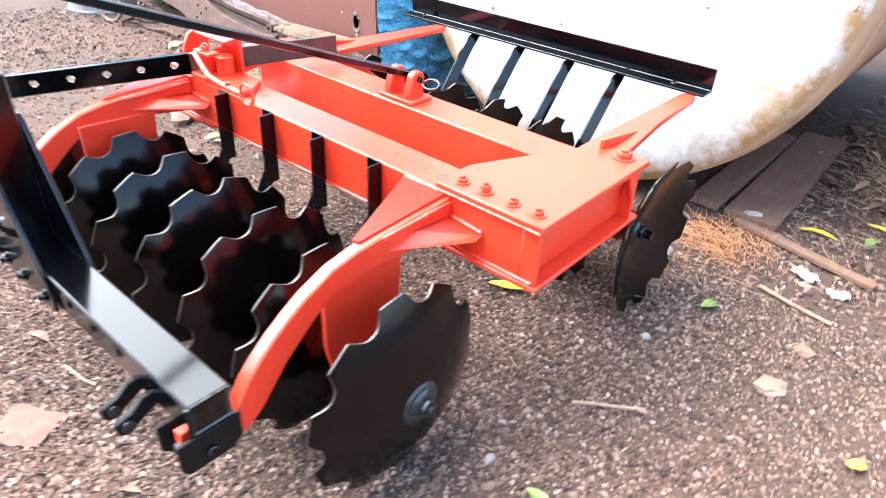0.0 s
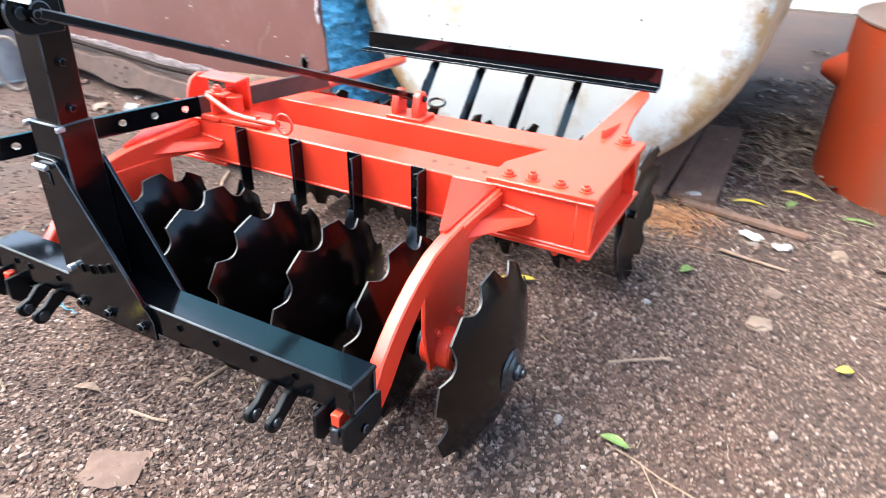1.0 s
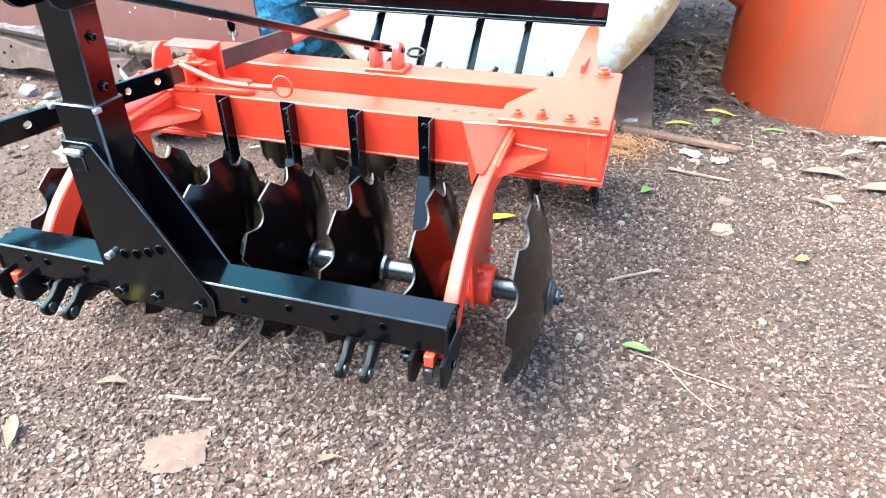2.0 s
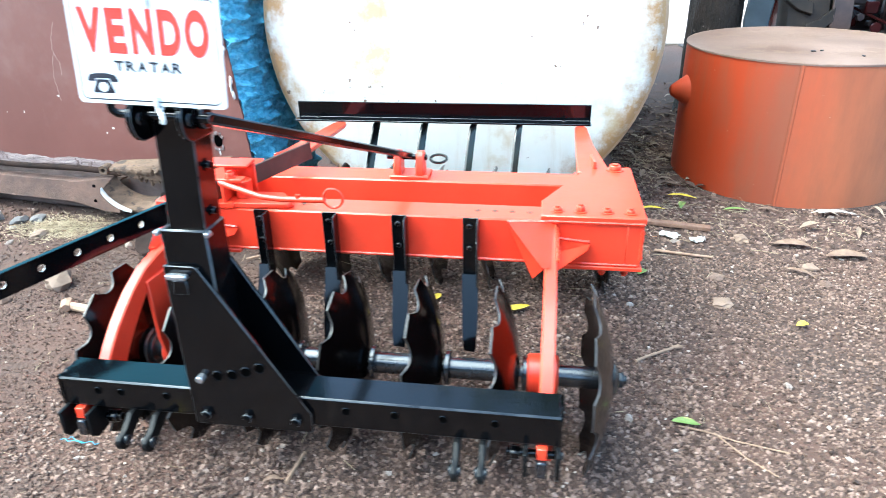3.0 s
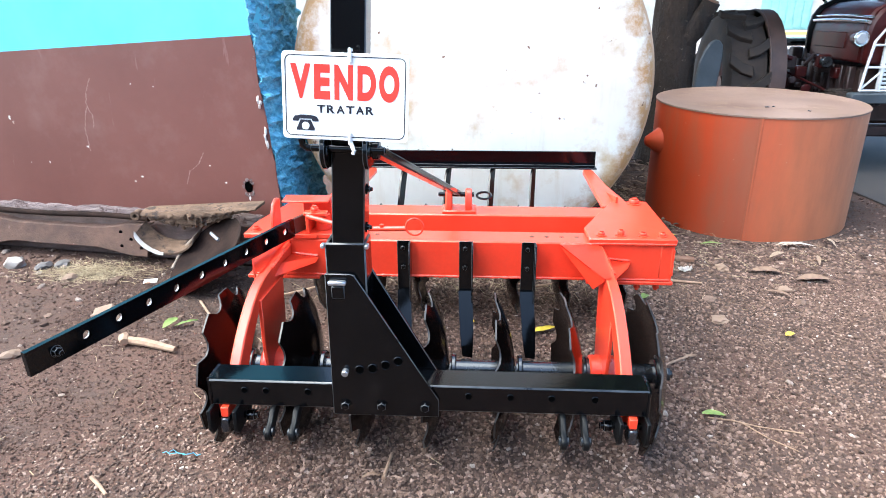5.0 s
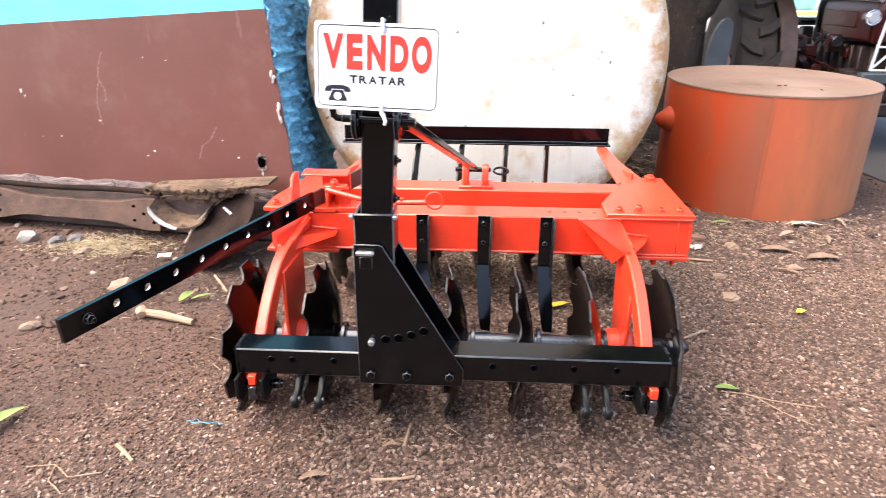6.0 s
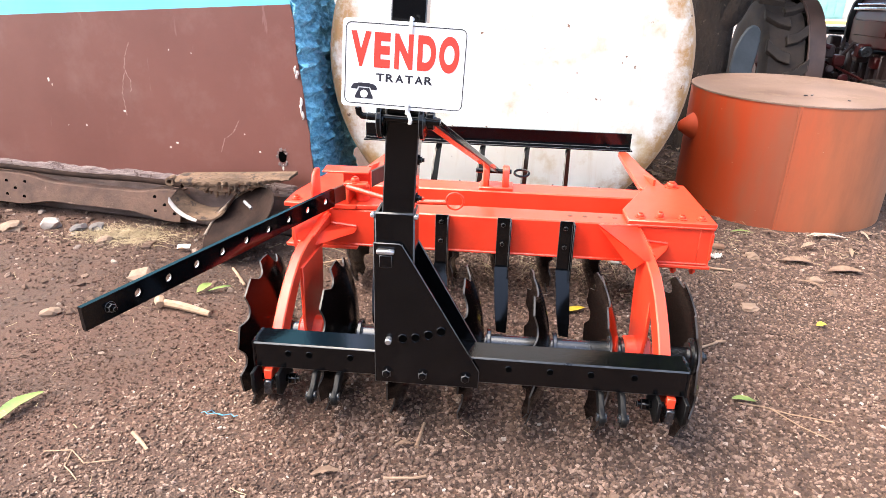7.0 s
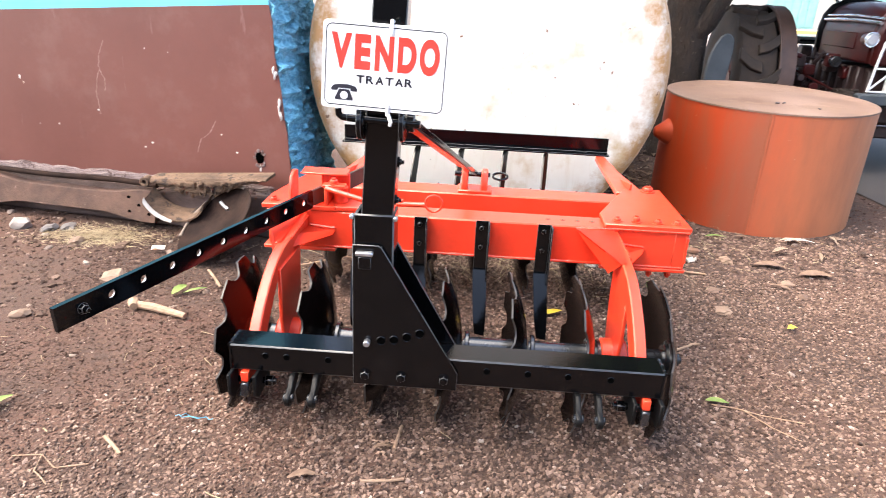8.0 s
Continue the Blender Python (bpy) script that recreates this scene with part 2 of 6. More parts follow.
DRUMTOP = surface("dusty_drum_lid", (0.140, 0.080, 0.056), (0.265, 0.175, 0.135), rough=0.6, scale=2.2, fine=60, bump=0.3, chips=(0.185, 0.115, 0.080), chip_at=0.52, chip_scale=2.6)


def wall_material(name, low, high, rough, scuffs):
    m, n, l, p = nodes_of(name)
    co = n.new("ShaderNodeTexCoord").outputs["Object"]
    col = mixed(n, l, ramp(n, l, noise_node(n, l, co, 1.3, 6), [(0.3, (0, 0, 0)), (0.7, (1, 1, 1))]), low, high)
    if scuffs:
        dust = ramp(n, l, noise_node(n, l, co, 2.5, 8, 0.65), [(0.52, (0, 0, 0)), (0.75, (0.35, 0.35, 0.35))])
        col = mixed(n, l, dust, col, scuffs)
        line = ramp(n, l, noise_node(n, l, co, 3.0, 5, 0.55, stretch=(5, 5, 0.8)), [(0.66, (0, 0, 0)), (0.70, (0.4, 0.4, 0.4)), (0.74, (0, 0, 0))])
        col = mixed(n, l, line, col, scuffs)
        chip = ramp(n, l, noise_node(n, l, co, 17, 3, 0.5), [(0.79, (0, 0, 0)), (0.80, (1, 1, 1))])
        col = mixed(n, l, chip, col, (0.62, 0.58, 0.54))
    l.new(col, p.inputs["Base Color"])
    p.inputs["Roughness"].default_value = rough
    bumped(n, l, p, noise_node(n, l, co, 30, 6), 0.25, 0.004)
    return m


WALLBROWN = wall_material("brown_wall_paint", (0.118, 0.040, 0.030), (0.160, 0.060, 0.046), 0.45, (0.25, 0.155, 0.13))
WALLBLUE = wall_material("blue_wall_paint", (0.10, 0.48, 0.66), (0.15, 0.56, 0.72), 0.7, None)
CEMENT = surface("grey_cement", (0.16, 0.14, 0.13), (0.27, 0.24, 0.22), rough=0.95, scale=4, fine=50, bump=0.6, depth=0.006)


def stucco_material():
    m, n, l, p = nodes_of("rough_blue_stucco")
    co = n.new("ShaderNodeTexCoord").outputs["Object"]
    h = noise_node(n, l, co, 22, 6, 0.65, stretch=(1, 1, 2.0))
    # colour follows the relief: shade in the hollows is painted darker
    col = mixed(n, l, ramp(n, l, h, [(0.38, (0, 0, 0)), (0.62, (1, 1, 1))]), (0.07, 0.28, 0.43), (0.19, 0.54, 0.72))
    col = mixed(n, l, ramp(n, l, noise_node(n, l, co, 9, 7, 0.7), [(0.66, (0, 0, 0)), (0.72, (0.7, 0.7, 0.7))]), col, (0.55, 0.62, 0.64))
    l.new(col, p.inputs["Base Color"])
    p.inputs["Roughness"].default_value = 0.85
    bumped(n, l, p, h, 1.0, 0.022)
    return m


STUCCO = stucco_material()
PLINTH = surface("dirty_plinth", (0.075, 0.050, 0.042), (0.17, 0.115, 0.10), rough=0.95, scale=7, fine=45, bump=0.8, depth=0.008, chips=(0.20, 0.085, 0.04), chip_at=0.62, stretch=(1, 1, 2))
FLAKING = surface("flaking_dusty_paint", (0.13, 0.085, 0.078), (0.30, 0.235, 0.215), rough=0.95, scale=16, fine=60, bump=1.0, depth=0.008, chips=(0.09, 0.055, 0.048), chip_at=0.56, stretch=(0.6, 0.6, 3))


def ground_material():
    m, n, l, p = nodes_of("earth_and_gravel")
    co = n.new("ShaderNodeTexCoord").outputs["Object"]
    earth = mixed(n, l, noise_node(n, l, co, 3.0, 7), (0.066, 0.031, 0.0195), (0.108, 0.055, 0.036))
    grav = n.new("ShaderNodeTexVoronoi")
    grav.inputs["Scale"].default_value = 75
    l.new(co, grav.inputs["Vector"])
    stones = mixed(n, l, grav.outputs["Color"], (0.034, 0.019, 0.013), (0.085, 0.049, 0.034))
    col = mixed(n, l, ramp(n, l, noise_node(n, l, co, 0.9, 7, 0.65), [(0.42, (0, 0, 0)), (0.58, (1, 1, 1))]), stones, earth)
    col = mixed(n, l, ramp(n, l, noise_node(n, l, co, 60, 3), [(0.3, (0.4, 0.4, 0.4)), (0.6, (0, 0, 0))]), col, (0.05, 0.032, 0.024))
    l.new(col, p.inputs["Base Color"])
    p.inputs["Roughness"].default_value = 0.95
    bumped(n, l, p, noise_node(n, l, co, 80, 5), 0.8, 0.01)
    return m


GROUND = ground_material()
HOLE, _n, _l, _p = nodes_of("dark_hole")
_p.inputs["Base Color"].default_value, _p.inputs["Roughness"].default_value, _p.inputs["Specular IOR Level"].default_value = (0.0012, 0.0012, 0.0012, 1), 1.0, 0.0


def pebble_material(name, stops):
    """Each pebble takes its own tone."""
    m, n, l, p = nodes_of(name)
    g = n.new("ShaderNodeNewGeometry")
    col = ramp(n, l, g.outputs["Random Per Island"], stops)
    co = n.new("ShaderNodeTexCoord").outputs["Object"]
    col = mixed(n, l, ramp(n, l, noise_node(n, l, co, 160, 3), [(0.35, (0.45, 0.45, 0.45)), (0.65, (0, 0, 0))]), col, (0.06, 0.045, 0.036))
    l.new(col, p.inputs["Base Color"])
    p.inputs["Roughness"].default_value, p.inputs["Specular IOR Level"].default_value = 0.85, 0.25
    return m


PEBBLES = pebble_material("gravel_stones", [(0.0, (0.040, 0.0235, 0.0175)), (0.25, (0.096, 0.058, 0.042)), (0.6, (0.180, 0.113, 0.083)), (0.9, (0.275, 0.182, 0.138)), (0.985, (0.36, 0.255, 0.20)), (0.999, (0.52, 0.44, 0.37))])
CLODS = pebble_material("earth_clods", [(0.0, (0.044, 0.022, 0.0145)), (0.4, (0.076, 0.040, 0.027)), (0.75, (0.122, 0.070, 0.050)), (0.95, (0.19, 0.122, 0.092)), (0.998, (0.34, 0.26, 0.21))])
ROCKS = pebble_material("loose_rocks", [(0.0, (0.085, 0.050, 0.036)), (0.4, (0.145, 0.090, 0.064)), (0.80, (0.22, 0.148, 0.110)), (0.992, (0.38, 0.32, 0.27))])

# ---- building helpers ----
PLACE = {}


def thing(name, base, label, category, group="", kind=""):
    ob = new(name)
    ob.location = base
    ob.empty_display_size = 0.1
    PLACE[ob] = Matrix.Translation(base)
    return tagged(ob, label, category, group, kind)


def mesh_of(name, bm, material, angle=38):
    me = bpy.data.meshes.new(name)
    bmesh.ops.recalc_face_normals(bm, faces=bm.faces)
    bm.to_mesh(me)
    bm.free()
    me.polygons.foreach_set("use_smooth", [True] * len(me.polygons))
    me.set_sharp_from_angle(angle=radians(angle))
    me.materials.append(material)
    me.materials.append({BLACK: BLACKEDGE, ORANGE: ORANGEEDGE, DISC: DISCEDGE}.get(material, material))
    return me


def part(name, bm, material, parent=None, label="", at=None):
    """Links a bmesh, or a ready mesh, as one object under a thing or a part; at: its pose in the world."""
    me = bm if isinstance(bm, bpy.types.Mesh) else mesh_of(name, bm, material)
    ob = new(name, me)
    m = at if at is not None else Matrix.Identity(4)
    if parent is not None:
        ob.parent = parent
        ob.matrix_parent_inverse = PLACE[parent].inverted()
    ob.matrix_basis = m
    PLACE[ob] = m
    return tagged(ob, label)


def soften(bm, width, segments=1):
    if width:
        sharp = [e for e in bm.edges if len(e.link_faces) == 2 and e.calc_face_angle(0) > 0.6]
        made = bmesh.ops.bevel(bm, geom=sharp, offset=width, segments=segments, affect="EDGES", profile=0.6, clamp_overlap=True)
        for f in made["faces"]:
            f.material_index = 1
    return bm


def box(x0, x1, y0, y1, z0, z1, bev=0.003, bm=None):
    own = bmesh.new()
    bmesh.ops.create_cube(own, size=1)
    for v in own.verts:
        v.co = ((x0 + x1) / 2 + v.co.x * (x1 - x0), (y0 + y1) / 2 + v.co.y * (y1 - y0), (z0 + z1) / 2 + v.co.z * (z1 - z0))
    soften(own, bev)
    return joined(bm, own)


def joined(bm, extra):
    if bm is None:
        return extra
    me = bpy.data.meshes.new("tmp")
    extra.to_mesh(me)
    extra.free()
    bm.from_mesh(me)
    bpy.data.meshes.remove(me)
    return bm


def moved(bm, m):
    bmesh.ops.transform(bm, matrix=m, verts=bm.verts)
    return bm


def prism(points, axis, a, b, bev=0.002, bm=None):
    """A polygon drawn in the plane across the axis (x: y,z; y: x,z; z: x,y), reaching from a to b along it."""
    own = bmesh.new()

    def put(p, d):
        return {"x": (d, p[0], p[1]), "y": (p[0], d, p[1]), "z": (p[0], p[1], d)}[axis]
    low, high = [own.verts.new(put(p, a)) for p in points], [own.verts.new(put(p, b)) for p in points]
    own.faces.new(low), own.faces.new(high[::-1])
    k = len(points)
    for i in range(k):
        own.faces.new((low[i], high[i], high[(i + 1) % k], low[(i + 1) % k]))
    bmesh.ops.recalc_face_normals(own, faces=own.faces)
    soften(own, bev)
    return joined(bm, own)


def rod(p, q, r, sides=16, r2=None, bev=0.0, bm=None):
    p, q = Vector(p), Vector(q)
    own = bmesh.new()
    bmesh.ops.create_cone(own, cap_ends=True, segments=sides, radius1=r, radius2=r if r2 is None else r2, depth=(q - p).length)
    soften(own, bev)
    moved(own, Matrix.Translation((p + q) / 2) @ (q - p).to_track_quat("Z", "Y").to_matrix().to_4x4())
    return joined(bm, own)


def swept(points, r, sides=8, bm=None, lump=0.0, seed=0):
    """A round bar along a line of points; lump: uneven thickness, as of a weld bead or a twig."""
    own = bmesh.new()
    rnd = random.Random(seed)
    pts = [Vector(p) for p in points]
    rings = []
    for i, p in enumerate(pts):
        d = (pts[min(i + 1, len(pts) - 1)] - pts[max(i - 1, 0)]).normalized()
        u = d.orthogonal().normalized() if i == 0 else (rings_u - d * rings_u.dot(d)).normalized()
        rings_u = u
        w = d.cross(u)
        rr = (r[i] if isinstance(r, (list, tuple)) else r) * (1 + lump * rnd.uniform(-1, 1))
        rings.append([own.verts.new(p + rr * (u * math.cos(2 * math.pi * k / sides) + w * math.sin(2 * math.pi * k / sides))) for k in range(sides)])
    for a, b in zip(rings, rings[1:]):
        for k in range(sides):
            own.faces.new((a[k], a[(k + 1) % sides], b[(k + 1) % sides], b[k]))
    own.faces.new(rings[0][::-1]), own.faces.new(rings[-1])
    return joined(bm, own)


def weld(p, q, r=0.005, seed=0, bm=None):
    p, q = Vector(p), Vector(q)
    k = max(4, int((q - p).length / 0.006))
    return swept([p.lerp(q, i / k) for i in range(k + 1)], r, 6, bm, lump=0.28, seed=seed)


def hexbolt(p, d, r=0.012, h=0.012, washer=0.018, bm=None):
    """A bolt head with its washer, standing on p along d."""
    p, d = Vector(p), Vector(d).normalized()
    bm = rod(p - d * 0.002, p + d * 0.003, washer, 16, bm=bm)
    bm = rod(p, p + d * h, r, 6, bev=0.0015, bm=bm)
    return rod(p + d * h * 0.9, p + d * (h + 0.006), r * 0.55, 10, bm=bm)


def hollow(x0, x1, y0, y1, z0, z1, axis, wall, bev=0.004):
    """A box section along an axis, open at both ends."""
    outer = {"x": [(y0, z0), (y1, z0), (y1, z1), (y0, z1)], "z": [(x0, y0), (x1, y0), (x1, y1), (x0, y1)]}[axis]
    a, b = {"x": (x0, x1), "z": (z0, z1)}[axis]
    mid = [sum(p[i] for p in outer) / 4 for i in (0, 1)]
    inner = [tuple(c + (wall if c < m else -wall) for c, m in zip(p, mid)) for p in outer]
    bm = bmesh.new()

    def put(p, d):
        return {"x": (d, p[0], p[1]), "z": (p[0], p[1], d)}[axis]
    rings = [[bm.verts.new(put(p, d)) for p in ring] for ring, d in ((outer, a), (outer, b), (inner, b), (inner, a))]
    for i in range(4):
        for r, s in zip(rings, rings[1:] + rings[:1]):
            bm.faces.new((r[i], r[(i + 1) % 4], s[(i + 1) % 4], s[i]))
    bmesh.ops.recalc_face_normals(bm, faces=bm.faces)
    return soften(bm, bev)


def pierced(length, height, thick, holes, r, sides=20):
    """A flat bar from x = 0, with round holes at the distances given."""
    bm = bmesh.new()
    cuts = [0] + [(a + b) / 2 for a, b in zip(holes, holes[1:])] + [length]
    y0, y1, h = -thick / 2, thick / 2, height / 2
    for i, c in enumerate(holes):
        a, b = cuts[i] - c, cuts[i + 1] - c
        rim = []
        for k in range(sides):
            t = 2 * math.pi * (k + 0.5) / sides
            u, w = math.cos(t), math.sin(t)
            s = min((b if u > 0 else a) / u, (h if w > 0 else -h) / w)
            rim.append(((c + r * u, r * w), (c + s * u, s * w)))
        corners = [(c + b, h), (c + a, h), (c + a, -h), (c + b, -h)]
        for y in (y0, y1):
            for k in range(sides):
                (p, q), (p2, q2) = rim[k], rim[(k + 1) % sides]
                ring = [p, q]
                for cx in corners:
                    if (abs(cx[0] - q[0]) < 1e-6 and abs(cx[1] - q2[1]) < 1e-6) or (abs(cx[1] - q[1]) < 1e-6 and abs(cx[0] - q2[0]) < 1e-6):
                        if abs(q[0] - q2[0]) > 1e-6 and abs(q[1] - q2[1]) > 1e-6:
                            ring.append(cx)
                ring += [q2, p2]
                bm.faces.new([bm.verts.new((x, y, z)) for x, z in ring])
    for z in (-h, h):
        bm.faces.new([bm.verts.new(v) for v in ((0, y0, z), (length, y0, z), (length, y1, z), (0, y1, z))])
    for x in (0, length):
        bm.faces.new([bm.verts.new(v) for v in ((x, y0, -h), (x, y1, -h), (x, y1, h), (x, y0, h))])
    bmesh.ops.remove_doubles(bm, verts=bm.verts, dist=1e-5)
    return bm

# ---- ground ----
def patch(x, y):
    """Where the gravel is thick (1) or gives way to bare earth (0)."""
    v = noise.noise(Vector((x * 0.9, y * 0.9, 3.7))) + 0.5 * noise.noise(Vector((x * 2.3, y * 2.3, 9.1)))
    left = max(0.0, min(1.0, (-0.75 - x + 0.35 * (y - 0.4)) / 0.7))
    far = max(0.0, min(1.0, (y - (2.55 if x > 0.9 else 1.9)) / 0.6))
    right = max(0.0, min(1.0, (x - 1.05) / 0.7))
    return max(0.0, min(1.0, 1.0 + 0.5 * v - 0.12 * right - 0.60 * left - 0.75 * far))


def lie(x, y):
    """The ground's height."""
    if abs(x) > 12 or abs(y) > 12:
        return -0.012
    hollow_ = 0.012 * max(0.0, 1 - max(0.0, abs(x) - 0.8) / 0.5) * max(0.0, 1 - max(0.0, abs(y - 0.9) - 0.7) / 0.4)  # the discs have settled in
    return -hollow_ + 0.010 * noise.noise(Vector((x * 1.7, y * 1.7, 0))) + 0.004 * noise.noise(Vector((x * 7, y * 7, 2))) - 0.006


def ground_lines(lo, hi, step):
    inner = list(np.arange(lo, hi + 1e-6, step))
    return [lo - 300, lo - 60, lo - 15, lo - 5, lo - 1.5] + inner + [hi + 1.5, hi + 5, hi + 15, hi + 60, hi + 300]


bm = bmesh.new()
gx, gy = ground_lines(-4.6, 4.6, 0.07), ground_lines(-2.0, 6.0, 0.07)
grid = [[bm.verts.new((x, y, lie(x, y))) for y in gy] for x in gx]
for i in range(len(gx) - 1):
    for j in range(len(gy) - 1):
        bm.faces.new((grid[i][j], grid[i + 1][j], grid[i + 1][j + 1], grid[i][j + 1]))
tagged(part("ground", bm, GROUND, label="reddish earth yard covered with crushed dark gravel"), kind="structure", category="ground")


def pebble_field(name, spots, sizes, material, label, seed, shards=True):
    """Many small angular stones in one mesh."""
    rs = np.random.RandomState(seed)
    own = bmesh.new()
    bmesh.ops.create_icosphere(own, subdivisions=1, radius=1)
    base = np.array([v.co[:] for v in own.verts])
    tris = np.array([[v.index for v in f.verts] for f in own.faces])
    own.free()
    if shards:  # lumps of crushed stone: four points below, four on a narrower crown
        base = np.array([(0.9, 0.1, -0.7), (-0.1, 0.9, -0.7), (-0.9, -0.1, -0.7), (0.1, -0.9, -0.7), (0.5, 0.5, 0.5), (-0.5, 0.5, 0.5), (-0.5, -0.5, 0.5), (0.5, -0.5, 0.5)])
        tris = np.array([(0, 1, 4), (1, 5, 4), (1, 2, 5), (2, 6, 5), (2, 3, 6), (3, 7, 6), (3, 0, 7), (0, 4, 7), (4, 5, 6), (4, 6, 7)])
    n, k = len(spots), len(base)
    v = base[None] * (1 + rs.uniform(-0.32, 0.32, (n, k, 1))) + (rs.uniform(-0.26, 0.26, (n, k, 3)) if shards else 0)
    v = v * np.stack([rs.uniform(0.7, 1.35, n), rs.uniform(0.6, 1.0, n), rs.uniform(0.5, 0.9, n)], 1)[:, None, :] * sizes[:, None, None]
    a, b = rs.uniform(0, 2 * np.pi, n), rs.uniform(-0.5, 0.5, n)
    ca, sa, cb, sb = np.cos(a)[:, None], np.sin(a)[:, None], np.cos(b)[:, None], np.sin(b)[:, None]
    x, y, z = v[..., 0], v[..., 1] * cb - v[..., 2] * sb, v[..., 1] * sb + v[..., 2] * cb
    v = np.stack([x * ca - y * sa, x * sa + y * ca, z], -1) + spots[:, None, :]
    me = bpy.data.meshes.new(name)
    me.vertices.add(n * k)
    me.vertices.foreach_set("co", v.reshape(-1).astype(np.float32))
    f = (tris[None] + (np.arange(n) * k)[:, None, None]).reshape(-1)
    me.loops.add(len(f))
    me.loops.foreach_set("vertex_index", f.astype(np.int32))
    me.polygons.add(len(f) // 3)
    me.polygons.foreach_set("loop_start", np.arange(0, len(f), 3, dtype=np.int32))
    me.polygons.foreach_set("use_smooth", np.zeros(len(f) // 3, dtype=bool))  # crushed stone has flat faces
    me.update(calc_edges=True)
    me.materials.append(material)
    return tagged(new(name, me), label, "gravel", kind="stuff")


def scatter_spots(x0, x1, y0, y1, step, seed, keep, sink):
    rs = np.random.RandomState(seed)
    out = []
    for x in np.arange(x0, x1, step):
        for y in np.arange(y0, y1, step):
            px, py = x + rs.uniform(-0.5, 0.5) * step, y + rs.uniform(-0.5, 0.5) * step
            if rs.rand() < keep(px, py):
                out.append((px, py, lie(px, py) + sink * rs.uniform(-1, 1)))
    return np.array(out)


def under_drum(x, y):
    return math.hypot(x - 2.073, y - 3.282) < 0.70


def split(spots, seed):
    """Stones where the gravel is thick, clods of earth where it gives way."""
    rs = np.random.RandomState(seed)
    bare = np.array([patch(x, y) < 0.62 + 0.35 * (rs.rand() - 0.5) for x, y, z in spots])
    return spots[~bare], spots[bare]


def beyond(x, y):
    """Under the drum or behind the wall."""
    return under_drum(x, y) or y > 2.2 - 0.16 * (x + 1.1) and x < -1


def sizes_of(spots, lo, hi, seed):
    rs = np.random.RandomState(seed)
    return lo + (hi - lo) * rs.rand(len(spots)) ** 1.5 * np.where(rs.rand(len(spots)) > 0.96, 1.5, 1.0)


near, near_earth = split(scatter_spots(-1.9, 2.3, -0.55, 1.9, 0.0100, 11, lambda x, y: 0.62 * patch(x, y) + 0.34, 0.0045), 31)
pebble_field("gravel", near, sizes_of(near, 0.0056, 0.0125, 5) * np.where((near[:, 0] < -0.45) | (near[:, 0] > 1.1), 0.82, 1.0), PEBBLES, "crushed dark brown gravel stones lying on the earth", 21)
pebble_field("earth_clods", near_earth, sizes_of(near_earth, 0.0025, 0.0085, 6), CLODS, "small clods of reddish earth and stone chips", 24)
chips = scatter_spots(-1.9, -0.35, -0.55, 1.9, 0.0085, 14, lambda x, y: max(0.0, 0.85 - 0.7 * patch(x, y)) * (0.75 + 0.9 * noise.noise(Vector((x * 2.6, y * 2.6, 5.5)))), 0.002)
pebble_field("stone_chips", chips, sizes_of(chips, 0.0018, 0.0058, 15), CLODS, "fine chips of stone trodden into the reddish earth", 26)
wide, wide_earth = split(scatter_spots(-4.4, 3.3, -2.9, 4.2, 0.0205, 12, lambda x, y: 0 if (-1.9 < x < 2.3 and -0.55 < y < 1.9) or beyond(x, y) else 0.6 * patch(x, y) + 0.4, 0.004), 32)
pebble_field("gravel", wide, sizes_of(wide, 0.008, 0.017, 7), PEBBLES, "crushed gravel thinning out towards the wall and tank", 22)
pebble_field("earth_clods", wide_earth, sizes_of(wide_earth, 0.0035, 0.0135, 9), CLODS, "clods of reddish earth near the wall", 25)
big = scatter_spots(-4.2, 3.0, -0.4, 3.8, 0.10, 13, lambda x, y: 0 if beyond(x, y) or (abs(x) < 0.8 and 0 < y < 1.9) else 0.05 + 0.40 * (x < -1.2 and y > 0.9), 0.004)
pebble_field("loose_stones", big, sizes_of(big, 0.010, 0.034, 8), ROCKS, "pale and rusty loose stones scattered over the earth", 23, False)

# dark asphalt beyond the drum
part_road = part("road", prism([(3.2, -3.0), (3.25, 3.1), (3.15, 4.2), (3.05, 5.0), (2.9, 6.2), (2.6, 7.6), (2.4, 9.2), (14, 9.2), (14, -3)], "z", -0.02, 0.012, 0), ASPHALT, label="dark damp asphalt yard beyond the drum")
tagged(part_road, kind="structure", category="road")
tagged(part("pavement", box(-40, 90, 9.2, 38.0, -0.05, 0.03, 0.01), STREET, label="pale sunlit concrete street behind the tractor"), kind="structure", category="road")
kerb = part("kerb", box(-40, 90, 38.0, 38.35, 0.0, 0.20, 0.02), KERBYELLOW, label="yellow-painted kerb across the street")
tagged(kerb, kind="structure", category="kerb")
tagged(part("pavement", box(-40, 90, 38.35, 42.0, 0.0, 0.19, 0.01), STREET, label="pale pavement behind the yellow kerb"), kind="structure", category="pavement")
far_wall = part("wall_far", box(-40, 90, 42.0, 42.3, 0, 4.2, 0.02), FARWALL, label="pale plastered house wall across the street")
tagged(far_wall, kind="structure", category="wall")
for k, x in enumerate((17.0, 22.6, 28.4)):
    d = tagged(part("door_%d" % (k + 1), box(x, x + 3.0, 41.95, 42.0, 0.19, 2.9, 0.01), FARGREEN, label="pale green metal gate across the street"), kind="structure", category="door")
    for s in range(6):
        part("gate_slat", box(x + 0.1 + s * 0.48, x + 0.48 + s * 0.48, 41.91, 41.95, 0.3, 2.8, 0.01), FARGREEN, d)

